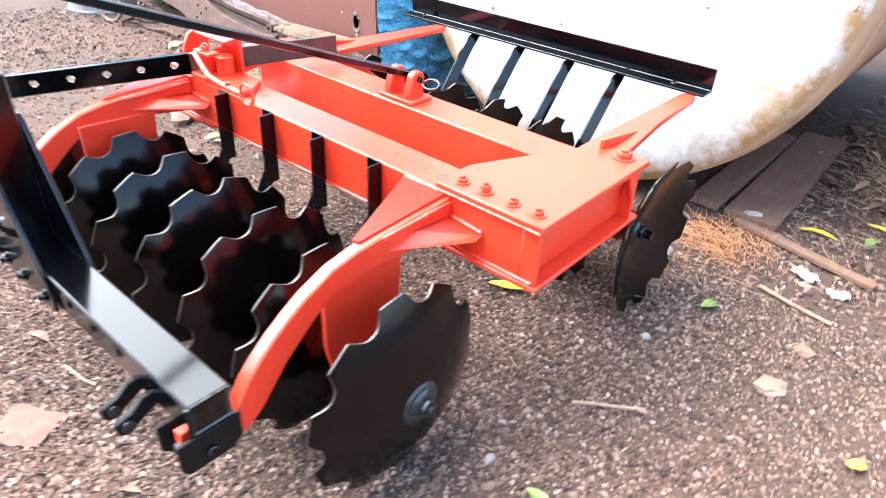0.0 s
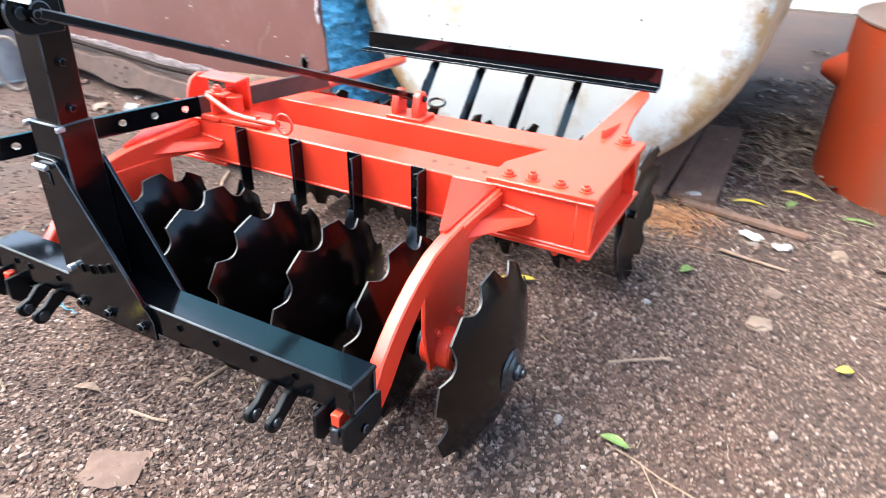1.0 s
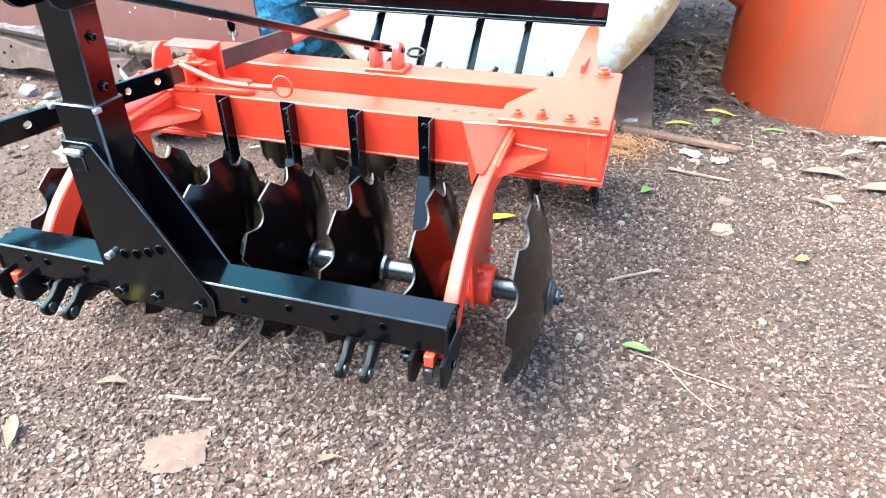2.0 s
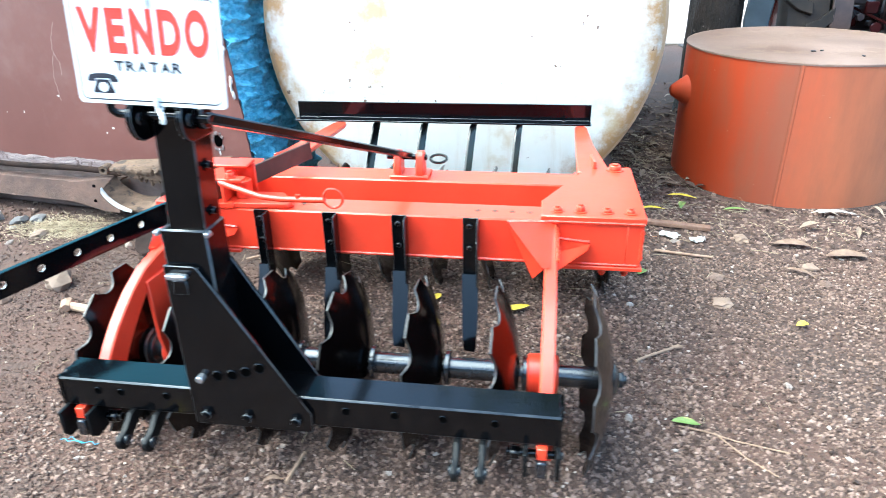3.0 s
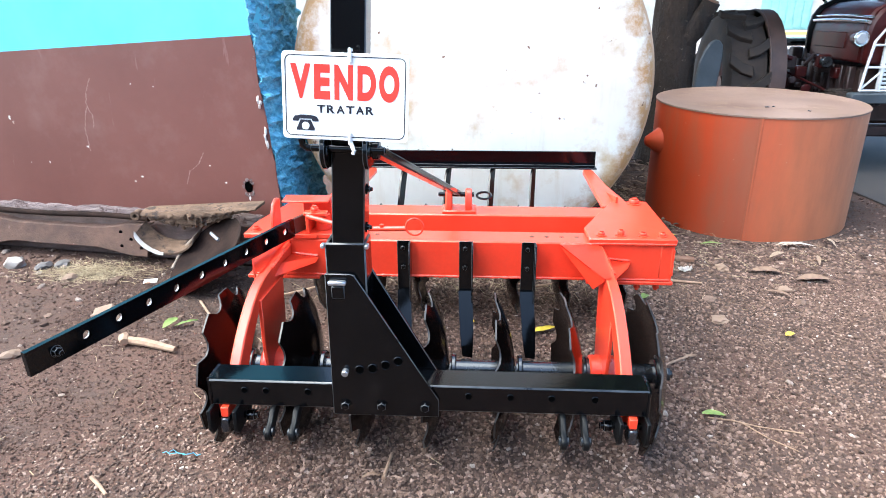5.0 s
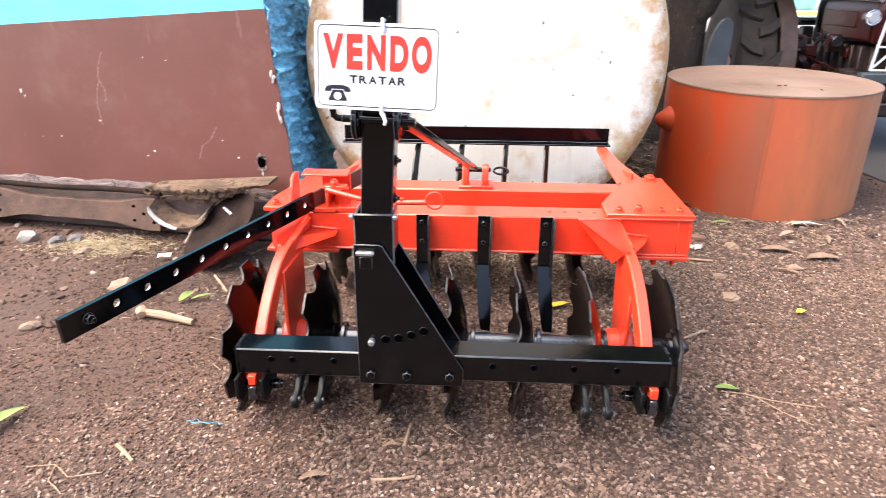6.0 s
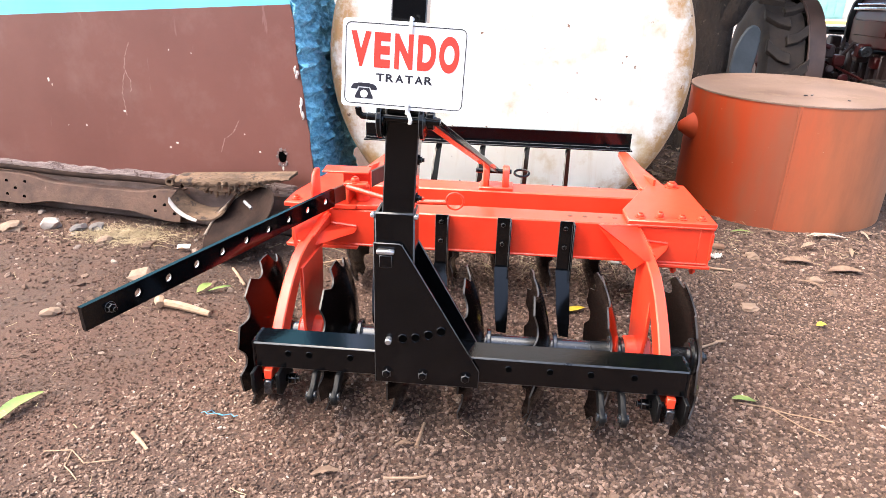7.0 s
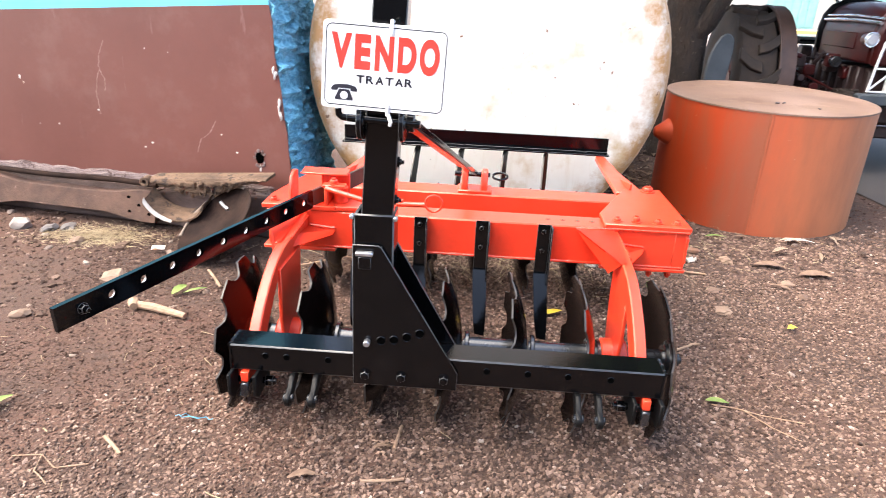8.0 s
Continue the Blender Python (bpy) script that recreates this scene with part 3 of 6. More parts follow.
# added wall, never in view: darkens reflections in the black paint, blocks low light
tagged(part("unseen_wall_back", box(-12.0, 12.0, -8.3, -8.0, -0.05, 3.2, 0.02), CEMENT, label="plain cement wall added out of view to darken reflections and block low light"), kind="structure", category="wall")

# ---- building wall beside the harrow ----
WA = math.atan2(2.27 - 2.015, -2.7 + 1.09)  # the wall's line runs back to the left
ux, uy = math.cos(WA), math.sin(WA)


def on_wall(s, d, z):
    """A place s metres along the wall from its corner, d metres behind its face."""
    return Vector((-1.075 + s * ux + d * uy, 2.015 + s * uy - d * ux, z))


def wall_block(s0, s1, d0, d1, z00, z01, z10, z11, bev=0.004):
    """A block of wall between two distances along it; its foot and head may slope (left end 1, corner end 0)."""
    bm = bmesh.new()
    v = [bm.verts.new(on_wall(s, d, z)) for s, lo, hi in ((s0, z00, z01), (s1, z10, z11)) for d, z in ((d0, lo), (d1, lo), (d1, hi), (d0, hi))]
    for f in ((0, 1, 2, 3), (7, 6, 5, 4), (0, 4, 5, 1), (1, 5, 6, 2), (2, 6, 7, 3), (3, 7, 4, 0)):
        bm.faces.new([v[i] for i in f])
    bmesh.ops.recalc_face_normals(bm, faces=bm.faces)
    return soften(bm, bev)


wall = tagged(part("wall_side", wall_block(0.0, 7.0, 0.006, 0.25, 0, 2.9, 0, 2.9), WALLBLUE, label="light blue painted wall of a low building"), kind="structure", category="wall")
dado = tagged(part("trim", wall_block(0.0, 7.0, 0.0, 0.006, 0.22, 1.295, 0.22, 0.86, 0), WALLBROWN, label="brown painted lower part of the wall, scratched and chipped"), kind="structure", category="wall paint")
tagged(part("baseboard", wall_block(0.02, 7.0, -0.03, 0.0, 0.0, 0.255, 0.0, 0.20, 0.012), PLINTH, label="dirty cement plinth at the foot of the wall"), kind="structure", category="plinth")

# the wall's rough end, plastered blue, leaning outwards at its foot
bm = bmesh.new()
cols, rows_n = 84, 250
rough = []
for j in range(rows_n + 1):
    z = 2.9 * j / rows_n
    out = 0.10 * max(0.0, 1.3 - z) / 1.0
    line = []
    for i in range(cols + 1):
        t = i / cols
        wob = 0.012 * noise.noise(Vector((t * 9, z * 14, 1))) + 0.050 * max(0.0, noise.noise(Vector((t * 7 + z * 2, z * 21, 5)))) + 0.010 * noise.noise(Vector((t * 22, z * 48, 8))) + 0.003 * noise.noise(Vector((t * 48, z * 100, 3)))
        bulge = 0.035 * math.sin(math.pi * min(1, t * 2.2) * 0.5)
        line.append(bm.verts.new((-1.078 + out + bulge + wob + 0.02 * t, 2.012 + 0.75 * t + (0.01 * wob if i else 0), z)))
    rough.append(line)
for j in range(rows_n):
    for i in range(cols):
        bm.faces.new((rough[j][i], rough[j][i + 1], rough[j + 1][i + 1], rough[j + 1][i]))
edge = [bm.verts.new((-1.25, 2.20, 2.9 * j / rows_n)) for j in range(rows_n + 1)]
back_edge = [bm.verts.new((-1.25, 2.80, 2.9 * j / rows_n)) for j in range(rows_n + 1)]
for j in range(rows_n):
    bm.faces.new((edge[j], rough[j][0], rough[j + 1][0], edge[j + 1]))
    bm.faces.new((rough[j][-1], back_edge[j], back_edge[j + 1], rough[j + 1][-1]))
    bm.faces.new((back_edge[j], edge[j], edge[j + 1], back_edge[j + 1]))
bm.faces.new([edge[-1]] + rough[-1] + [back_edge[-1]])
corner = tagged(part("wall_corner", bm, STUCCO, label="rough blue stucco end of the building wall"), kind="structure", category="wall")
# brown paint that turns the corner at the foot, and a broken pale patch
bm = bmesh.new()
lowv, highv = [], []
for j in range(14):
    z = 0.2 + 1.09 * j / 13
    out = 0.10 * max(0.0, 1.3 - z)
    lowv.append(bm.verts.new(on_wall(0.03, -0.0015, z)))
    highv.append(bm.verts.new(on_wall(-out - 0.012 * noise.noise(Vector((z * 17, 3, 1))), -0.0015, z)))
for j in range(13):
    bm.faces.new((lowv[j], highv[j], highv[j + 1], lowv[j + 1]))
bmesh.ops.recalc_face_normals(bm, faces=bm.faces)
if sum(f.normal.y for f in bm.faces) > 0:
    bmesh.ops.reverse_faces(bm, faces=bm.faces)
back_paint = bmesh.ops.extrude_face_region(bm, geom=bm.faces[:])
bmesh.ops.translate(bm, vec=(0, 0.012, 0), verts=[v for v in back_paint["geom"] if isinstance(v, bmesh.types.BMVert)])
part("paint_edge", bm, WALLBROWN, corner)
rnd = random.Random(4)
for k in range(7):
    z = 0.70 + 0.30 * rnd.random()
    out = 0.10 * (1.3 - z)
    bm = bmesh.new()
    bmesh.ops.create_icosphere(bm, subdivisions=2, radius=1)
    for v in bm.verts:
        v.co *= 1 + 0.5 * noise.noise(v.co * 2 + Vector((k, 0, 0)))
    part("bare_plaster", moved(bm, Matrix.Translation((-1.092 + out + rnd.uniform(-0.006, 0.01), 2.0, z)) @ Matrix.Diagonal((rnd.uniform(0.004, 0.009), 0.008, rnd.uniform(0.008, 0.028), 1))), PALEPAINT, corner)
# a band of flaking, dusty paint above the plinth
bm = bmesh.new()
cols_ = []
for i in range(150):
    s = 0.02 + 5.0 * i / 149
    lo, hi = 0.245 - 0.008 * s, 0.318 - 0.010 * s + 0.022 * noise.noise(Vector((s * 5, 0, 2))) + 0.012 * noise.noise(Vector((s * 19, 0, 7)))
    line_ = []
    for k in range(7):
        t = k / 6
        d = -0.004 - (1 - t) * (0.010 + 0.012 * noise.noise(Vector((s * 12, t * 5, 3)))) - 0.005 * noise.noise(Vector((s * 40, t * 9, 5))) * (t < 0.95)
        line_.append(bm.verts.new(on_wall(s, min(-0.001, d) if k < 6 else 0.002, lo + (hi - lo) * t)))
    cols_.append(line_)
for a, b in zip(cols_, cols_[1:]):
    for k in range(6):
        bm.faces.new((a[k], b[k], b[k + 1], a[k + 1]))
part("flaking_band", bm, FLAKING, dado, "dusty flaking paint along the foot")
# the hole where the render broke away, and chips of bare plaster on the brown paint
bm = bmesh.new()
outline = [on_wall(0.10, -0.0022, 0.475) + Vector((-ux, -uy, 0)) * (0.026 * math.cos(t * math.pi / 9) * (1 + 0.35 * noise.noise(Vector((t * 0.9, 1, 4))))) + Vector((0, 0, 0.034 * math.sin(t * math.pi / 9) * (1 + 0.35 * noise.noise(Vector((t * 0.9, 6, 4)))))) for t in range(18)]
bm.faces.new([bm.verts.new(p) for p in outline])
part("hole", bm, HOLE, dado)
rim = random.Random(12)
for k in range(9):
    t = (k + rim.uniform(-0.3, 0.3)) / 9 * 2 * math.pi
    bm = bmesh.new()
    bmesh.ops.create_icosphere(bm, subdivisions=2, radius=1)
    for v in bm.verts:
        v.co *= 1 + 0.7 * noise.noise(v.co * 1.8 + Vector((k * 7, 0, 0)))
    where = on_wall(0.10 + 0.030 * math.cos(t), -0.0015, 0.475 + 0.040 * math.sin(t) - (0.015 if math.sin(t) < -0.4 else 0))
    part("broken_edge", moved(bm, Matrix.Translation(where) @ Matrix.Diagonal((rim.uniform(0.005, 0.012), 0.004, rim.uniform(0.006, 0.014), 1))), FLAKING, dado)
for s, z, w, h in ((1.62, 0.82, 0.012, 0.022), (1.60, 0.79, 0.009, 0.014), (1.11, 0.665, 0.018, 0.010), (0.78, 0.50, 0.016, 0.008), (0.83, 0.47, 0.010, 0.007), (0.24, 0.49, 0.012, 0.008), (0.33, 0.585, 0.007, 0.005), (0.62, 1.02, 0.006, 0.005), (0.10, 0.41, 0.010, 0.030), (1.4, 0.56, 0.006, 0.010)):
    bm = bmesh.new()
    bmesh.ops.create_icosphere(bm, subdivisions=1, radius=1)
    for v in bm.verts:
        v.co *= 1 + 0.5 * noise.noise(v.co * 1.7 + Vector((s * 9, z, 0)))
    part("chip", moved(bm, Matrix.Translation(on_wall(s, -0.0005, z)) @ Matrix.Diagonal((w * 0.65, 0.002, h * 0.65, 1))), PALEPAINT, dado)
# long pale scratches in the brown paint
SCRATCH = surface("scratched_paint", (0.24, 0.13, 0.108), (0.36, 0.25, 0.22), rough=0.8, scale=25, fine=90, bump=0.3)
for k, run in enumerate((((1.02, 1.06), (1.06, 0.98), (1.07, 0.90), (1.10, 0.82), (1.11, 0.74), (1.10, 0.64)), ((1.07, 0.90), (1.04, 0.84), (1.05, 0.78)), ((0.36, 0.66), (0.40, 0.59), (0.46, 0.55), (0.49, 0.47)), ((2.1, 0.70), (2.16, 0.60), (2.15, 0.50)))):
    bm = bmesh.new()
    rows_ = []
    for i in range((len(run) - 1) * 8 + 1):
        a, b = run[i // 8], run[min(i // 8 + 1, len(run) - 1)]
        u = i % 8 / 8
        s, z = a[0] + (b[0] - a[0]) * u + 0.010 * noise.noise(Vector((i * 0.4, k, 1))), a[1] + (b[1] - a[1]) * u
        w = 0.0045 * max(0.1, 0.6 + 1.2 * noise.noise(Vector((i * 0.7, k, 5))))
        rows_.append((bm.verts.new(on_wall(s - w, -0.0012, z)), bm.verts.new(on_wall(s + w, -0.0012, z))))
    for p, q in zip(rows_, rows_[1:]):
        bm.faces.new((p[0], p[1], q[1], q[0]))
    part("scratch", bm, SCRATCH, dado, "pale scratch in the paint")

# ---- tank ----
TC, TR = Vector((0.08, 2.22, 1.016)), 1.028
tank = thing("storage_tank", (TC.x, TC.y + 1.5, 0), "large white steel tank lying on planks, domed rust-stained end", "tank")


def lathe(profile, sides, close=True):
    """Turns a profile of (radius, distance) round the y axis."""
    bm = bmesh.new()
    rings = []
    for r, d in profile:
        if r < 1e-6:
            rings.append([bm.verts.new((0, d, 0))])
        else:
            rings.append([bm.verts.new((r * math.cos(2 * math.pi * k / sides), d, r * math.sin(2 * math.pi * k / sides))) for k in range(sides)])
    for a, b in zip(rings, rings[1:]):
        for k in range(sides):
            k2 = (k + 1) % sides
            if len(a) == 1:
                bm.faces.new((a[0], b[k], b[k2]))
            elif len(b) == 1:
                bm.faces.new((a[k], b[0], a[k2]))
            else:
                bm.faces.new((a[k], b[k], b[k2], a[k2]))
    return bm


TM = Matrix.Translation(TC)
part("end_cap", moved(lathe([(0, -0.075)] + [(TR * 0.952 * math.sin(a * math.pi / 32), -0.075 * math.cos(a * math.pi / 32)) for a in range(1, 17)] + [(TR * 0.966, 0.008), (TR * 0.955, 0.022)], 96), TM), TANKFACE, tank, "white painted end with rust blotches")
part("shell", moved(lathe([(TR * 0.950, 0.006), (TR * 0.970, 0.014), (TR * 0.983, 0.034), (TR * 0.991, 0.075), (TR * 0.992, 0.12), (TR * 0.988, 1.2), (TR * 0.995, 1.205), (TR * 0.995, 1.225), (TR * 0.988, 1.23), (TR * 0.985, 3.0), (0, 3.06)], 96), TM), TANKBODY, tank, "tan rusty tank shell")
part("weld_seam", moved(lathe([(TR * 0.990, 0.112), (TR * 0.998, 0.120), (TR * 0.990, 0.128)], 96), TM), TANKBODY, tank)
for k, y in enumerate((2.62, 4.55)):
    bl = thing("timber_bearer", (0.1, y, 0), "old squared timber under the tank", "timber", "timbers under the tank")
    bm = box(-0.42, 0.50, y - 0.09, y + 0.09, -0.03, 0.014, 0.004)
    part("timber", bm, WOOD, bl)
    for sx in (-1, 1):
        part("wedge", prism([(TC.x + sx * 0.22, 0.013), (TC.x + sx * 0.42, 0.013), (TC.x + sx * 0.42, 0.085), (TC.x + sx * 0.22, 0.026)], "y", y - 0.08, y + 0.08, 0.003), WOOD, bl)


def plank(x0, y0, x1, y1, width, z0, z1, label):
    d = Vector((x1 - x0, y1 - y0, 0))
    bm = bmesh.new()
    k = 14
    for i in range(k + 1):
        for sgn in (-1, 1):
            for z in (z0, z1):
                w = width / 2 * (1 + 0.06 * noise.noise(Vector((i * 0.7, sgn, x0))))
                bm.verts.new((d.length * i / k, sgn * w, z + 0.004 * noise.noise(Vector((i * 0.5, sgn, y0)))))
    bm.verts.ensure_lookup_table()
    for i in range(k):
        a, b = i * 4, i * 4 + 4
        for p, q in ((0, 1), (1, 3), (3, 2), (2, 0)):
            bm.faces.new([bm.verts[n] for n in (a + p, a + q, b + q, b + p)])
    bm.faces.new([bm.verts[n] for n in (0, 2, 3, 1)]), bm.faces.new([bm.verts[n + k * 4] for n in (0, 1, 3, 2)])
    bmesh.ops.recalc_face_normals(bm, faces=bm.faces)
    moved(bm, Matrix.Translation((x0, y0, 0)) @ Matrix.Rotation(math.atan2(d.y, d.x), 4, "Z"))
    return tagged(part("plank", soften(bm, 0.003), WOOD), label, "plank", "planks by the tank")


plank(0.70, 2.36, 0.70, 3.45, 0.13, 0.0, 0.035, "weathered dark plank lying beside the tank")
plank(0.90, 2.36, 0.88, 3.60, 0.22, 0.0, 0.028, "broad worn plank smeared with earth beside the tank")
plank(0.86, 2.33, 1.42, 2.20, 0.05, 0.0, 0.022, "thin grey split batten lying on the gravel")

# ---- orange drum ----
DC, DR, DH = Vector((2.073, 3.282, 0)), 0.680, 0.812
drum = thing("steel_drum", DC, "large faded orange sheet-steel drum standing on the gravel, dusty lid", "drum")
DLEAN = Matrix.Translation(DC) @ Matrix.Rotation(0.0296, 4, "X") @ Matrix.Translation(-DC)  # it leans a little to the front
turn = DLEAN @ Matrix.Translation(DC) @ Matrix.Rotation(radians(90), 4, "X")
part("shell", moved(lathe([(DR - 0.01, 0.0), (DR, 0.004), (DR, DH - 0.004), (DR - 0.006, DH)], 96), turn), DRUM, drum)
part("lid", moved(lathe([(0, DH + 0.002), (DR * 0.5, DH - 0.002), (DR - 0.02, DH - 0.001), (DR - 0.008, DH + 0.004), (DR + 0.004, DH + 0.002), (DR + 0.004, DH - 0.008), (DR - 0.02, DH - 0.012)], 96), turn), DRUMTOP, drum, "dusty lid with rust stains")
sa = math.atan2(2.63 - DC.y, 1.852 - DC.x)
bm = bmesh.new()
for k in range(9):
    a = sa + 0.004 * k - 0.012
    for z in (0.004, DH - 0.008):
        bm.verts.new((DC.x + (DR + (0.004 if 0 < k < 8 else 0.0005)) * math.cos(a), DC.y + (DR + (0.004 if 0 < k < 8 else 0.0005)) * math.sin(a), z))
bm.verts.ensure_lookup_table()
for k in range(8):
    bm.faces.new([bm.verts[i] for i in (2 * k, 2 * k + 2, 2 * k + 3, 2 * k + 1)])
part("seam", moved(bm, DLEAN), DRUM, drum)
na = radians(186)
nd = Vector((math.cos(na), math.sin(na), 0))
bm = rod(DC + nd * (DR - 0.02) + Vector((0, 0, 0.54)), DC + nd * (DR + 0.095) + Vector((0, 0, 0.54)), 0.105, 32, r2=0.028, bev=0.008)
part("spout", moved(bm, DLEAN), DRUM, drum, "short orange outlet stub")
for k, (dx, dy) in enumerate(((-0.05, -0.28), (0.0, -0.26), (0.16, -0.42))):
    part("dead_leaf", moved(box(-0.012, 0.012, -0.005, 0.005, 0, 0.006, 0.001), DLEAN @ Matrix.Translation((DC.x + dx, DC.y + dy, DH)) @ Matrix.Rotation(k * 0.8, 4, "Z")), SIGNBLACK, drum)

# ---- disc harrow ----
TAILBROWN = surface("browned_steel", (0.030, 0.017, 0.012), (0.085, 0.046, 0.032), rough=0.5, scale=10, fine=70, bump=0.4)
HUBGREY = surface("worn_hub", (0.005, 0.006, 0.007), (0.040, 0.043, 0.046), rough=0.22, metal=0.2, scale=22, fine=120, bump=0.2)
harrow = thing("disc_harrow", (0.0, 0.8, 0.0), "orange and black mounted disc harrow, freshly painted, standing on the gravel", "disc harrow")
BT, BB = 0.464, 0.384  # front bar, top and bottom
GZ = 0.254  # height of the shafts
bar = part("front_bar", hollow(-0.60, 0.60, 0.0, 0.088, BB, BT, "x", 0.008, 0.005), BLACK, harrow, "black square tube across the front")
for sx in (-1, 1):
    part("end_plate", box(min(sx * 0.588, sx * 0.5985), max(sx * 0.588, sx * 0.5985), 0.008, 0.080, BB + 0.008, BT - 0.008, 0.002), BLACK, bar)
    bm = weld((sx * 0.6, 0.004, BT - 0.004), (sx * 0.6, 0.084, BT - 0.004), 0.006, 3 + sx)
    bm = weld((sx * 0.598, 0.0, BT - 0.004), (sx * 0.598, 0.0, BB + 0.004), 0.005, 5 + sx, bm)
    part("weld_bead", bm, BLACK, bar)
for x in (-0.50, -0.44, -0.323, 0.117, 0.23, 0.34, 0.456):
    part("bolt_hole", rod((x, -0.0006, 0.434), (x, 0.006, 0.434), 0.009, 14), HOLE, bar)
    bm = bmesh.new()
    ringpts = [(x + 0.0095 * math.cos(t * math.pi / 8), -0.001, 0.434 + 0.0095 * math.sin(t * math.pi / 8)) for t in range(17)]
    part("hole_edge", swept(ringpts, 0.0013, 5), BLACK, bar)

# tower plates, sleeve and post
TP = [(-0.252, 0.372), (0.036, 0.372), (0.038, 0.425), (-0.176, 0.785), (-0.186, 0.789), (-0.252, 0.789)]
for k, (y0, y1) in enumerate(((-0.011, -0.001), (0.089, 0.099))):
    pts = TP if k == 0 else [(-0.252, 0.372), (0.036, 0.372), (0.046, 0.425), (-0.148, 0.765), (-0.16, 0.775), (-0.252, 0.775)]
    tp = part("tower_plate", prism(pts, "y", y0, y1, 0.002), BLACK, harrow)
    yf, d = (y0, -1) if k == 0 else (y1, 1)
    if k == 0:
        for x, z in ((-0.174, 0.514), (-0.139, 0.519), (-0.104, 0.530), (-0.070, 0.543)):
            part("pin_hole", rod((x, yf - 0.0006, z), (x, yf + 0.006, z), 0.0115, 18), HOLE, tp)
            part("hole_edge", swept([(x + 0.0125 * math.cos(t * math.pi / 9), yf - 0.001, z + 0.0125 * math.sin(t * math.pi / 9)) for t in range(19)], 0.0018, 5), BLACK, tp)
        part("pin", rod((-0.212, yf - 0.018, 0.509), (-0.212, 0.06, 0.511), 0.009, 14, bev=0.002), STEEL, tp, "worn steel pin end")
        part("catch", box(-0.242, -0.196, yf - 0.016, yf, 0.762, 0.774, 0.003), STEEL, tp)
        part("catch_plate", box(-0.236, -0.202, yf - 0.004, yf, 0.722, 0.756, 0.002), BLACK, tp)
    for x in (-0.218, -0.118, 0.0):
        part("bolt", hexbolt((x, yf, 0.405), (0, d, 0), 0.013, 0.011, 0.017), BLACK, tp)
part("sleeve", hollow(-0.250, -0.146, 0.0, 0.088, 0.42, 0.868, "z", 0.008, 0.004), BLACK, harrow)
lean = 0.052
post_m = Matrix.Translation((-0.194, 0.044, 0.80)) @ Matrix.Rotation(lean, 4, "Y")
post = part("post", moved(hollow(-0.041, 0.041, -0.036, 0.036, -0.30, 0.92, "z", 0.006, 0.005), post_m), BLACK, harrow, "black square upright tube")
for z in (0.10, 0.20, 0.28):
    part("bolt", moved(hexbolt((0.041, 0.0, z), (1, 0, 0), 0.009, 0.008, 0.013), post_m), BLACK, post)
for sx in (-1, 1):
    part("clip", box(-0.198 + sx * 0.056 - 0.005, -0.198 + sx * 0.056 + 0.005, -0.008, 0.012, 0.855, 0.866, 0.002), STEEL, harrow)
# ears and cross pin at the top of the post
for x, w in ((-0.228, 0.012), (-0.128, 0.012)):
    pts = [(0.045 + 0.044 * math.cos(a * math.pi / 9) - 0.055, 1.105 + 0.044 * math.sin(a * math.pi / 9)) for a in range(4, 15)] + [(0.06, 1.061), (0.06, 1.149)]
    ear = part("ear", prism(pts, "x", x - w / 2, x + w / 2, 0.002), BLACK, harrow)
    part("boss", rod((x - w * 0.7, -0.022, 1.105), (x + w * 0.7, -0.022, 1.105), 0.013, 18, bev=0.002), HUBGREY, ear, "worn steel pin end")
pin = part("cross_pin", rod((-0.262, -0.012, 1.112), (-0.085, -0.012, 1.105), 0.009, 14, bev=0.002), BLACK, harrow)
part("bent_handle", swept([(-0.262, -0.012, 1.112), (-0.272, -0.014, 1.113), (-0.280, -0.016, 1.120), (-0.282, -0.016, 1.134)], 0.008, 10), BLACK, pin)

# tie rod from the post down to the rear beam
A0, A1 = Vector((-0.112, 0.0, 1.105)), Vector((0.045, 1.145, 0.690))
dv = (A1 - A0)
rodm = Matrix.Translation(A0) @ dv.to_track_quat("X", "Z").to_matrix().to_4x4()
tie = part("tie_rod", moved(box(0.0, dv.length, -0.017, 0.017, -0.011, 0.011, 0.004), rodm), BLACK, harrow, "black flat tie bar")
part("rod_eye", rod((-0.120, 0.004, 1.105), (-0.100, 0.004, 1.105), 0.023, 20, bev=0.003), BLACK, tie)
bkt = part("rod_bracket", box(-0.018, 0.125, 1.075, 1.175, 0.618, 0.634, 0.004), ORANGE, harrow)
for x in (-0.004, 0.078):
    part("bracket_ear", prism([(1.085, 0.63), (1.155, 0.63), (1.155, 0.675)] + [(1.128 + 0.030 * math.cos(a * math.pi / 8), 0.690 + 0.026 * math.sin(a * math.pi / 8)) for a in range(9)] + [(1.085, 0.66)], "x", x, x + 0.028, 0.005), ORANGE, bkt)
part("bracket_pin", rod((-0.035, 1.13, 0.690), (0.115, 1.13, 0.690), 0.010, 14, bev=0.002), BLACK, bkt)
loop = [(0.115 + 0.03 * (1 - math.cos(a * math.pi / 10)) + 0.012, 1.13 + 0.045 * math.sin(a * math.pi / 10) * 0.4, 0.686 + 0.010 * math.sin(a * math.pi / 10)) for a in range(21)]
part("lynch_loop", swept(loop, 0.005, 8), BLACK, bkt)

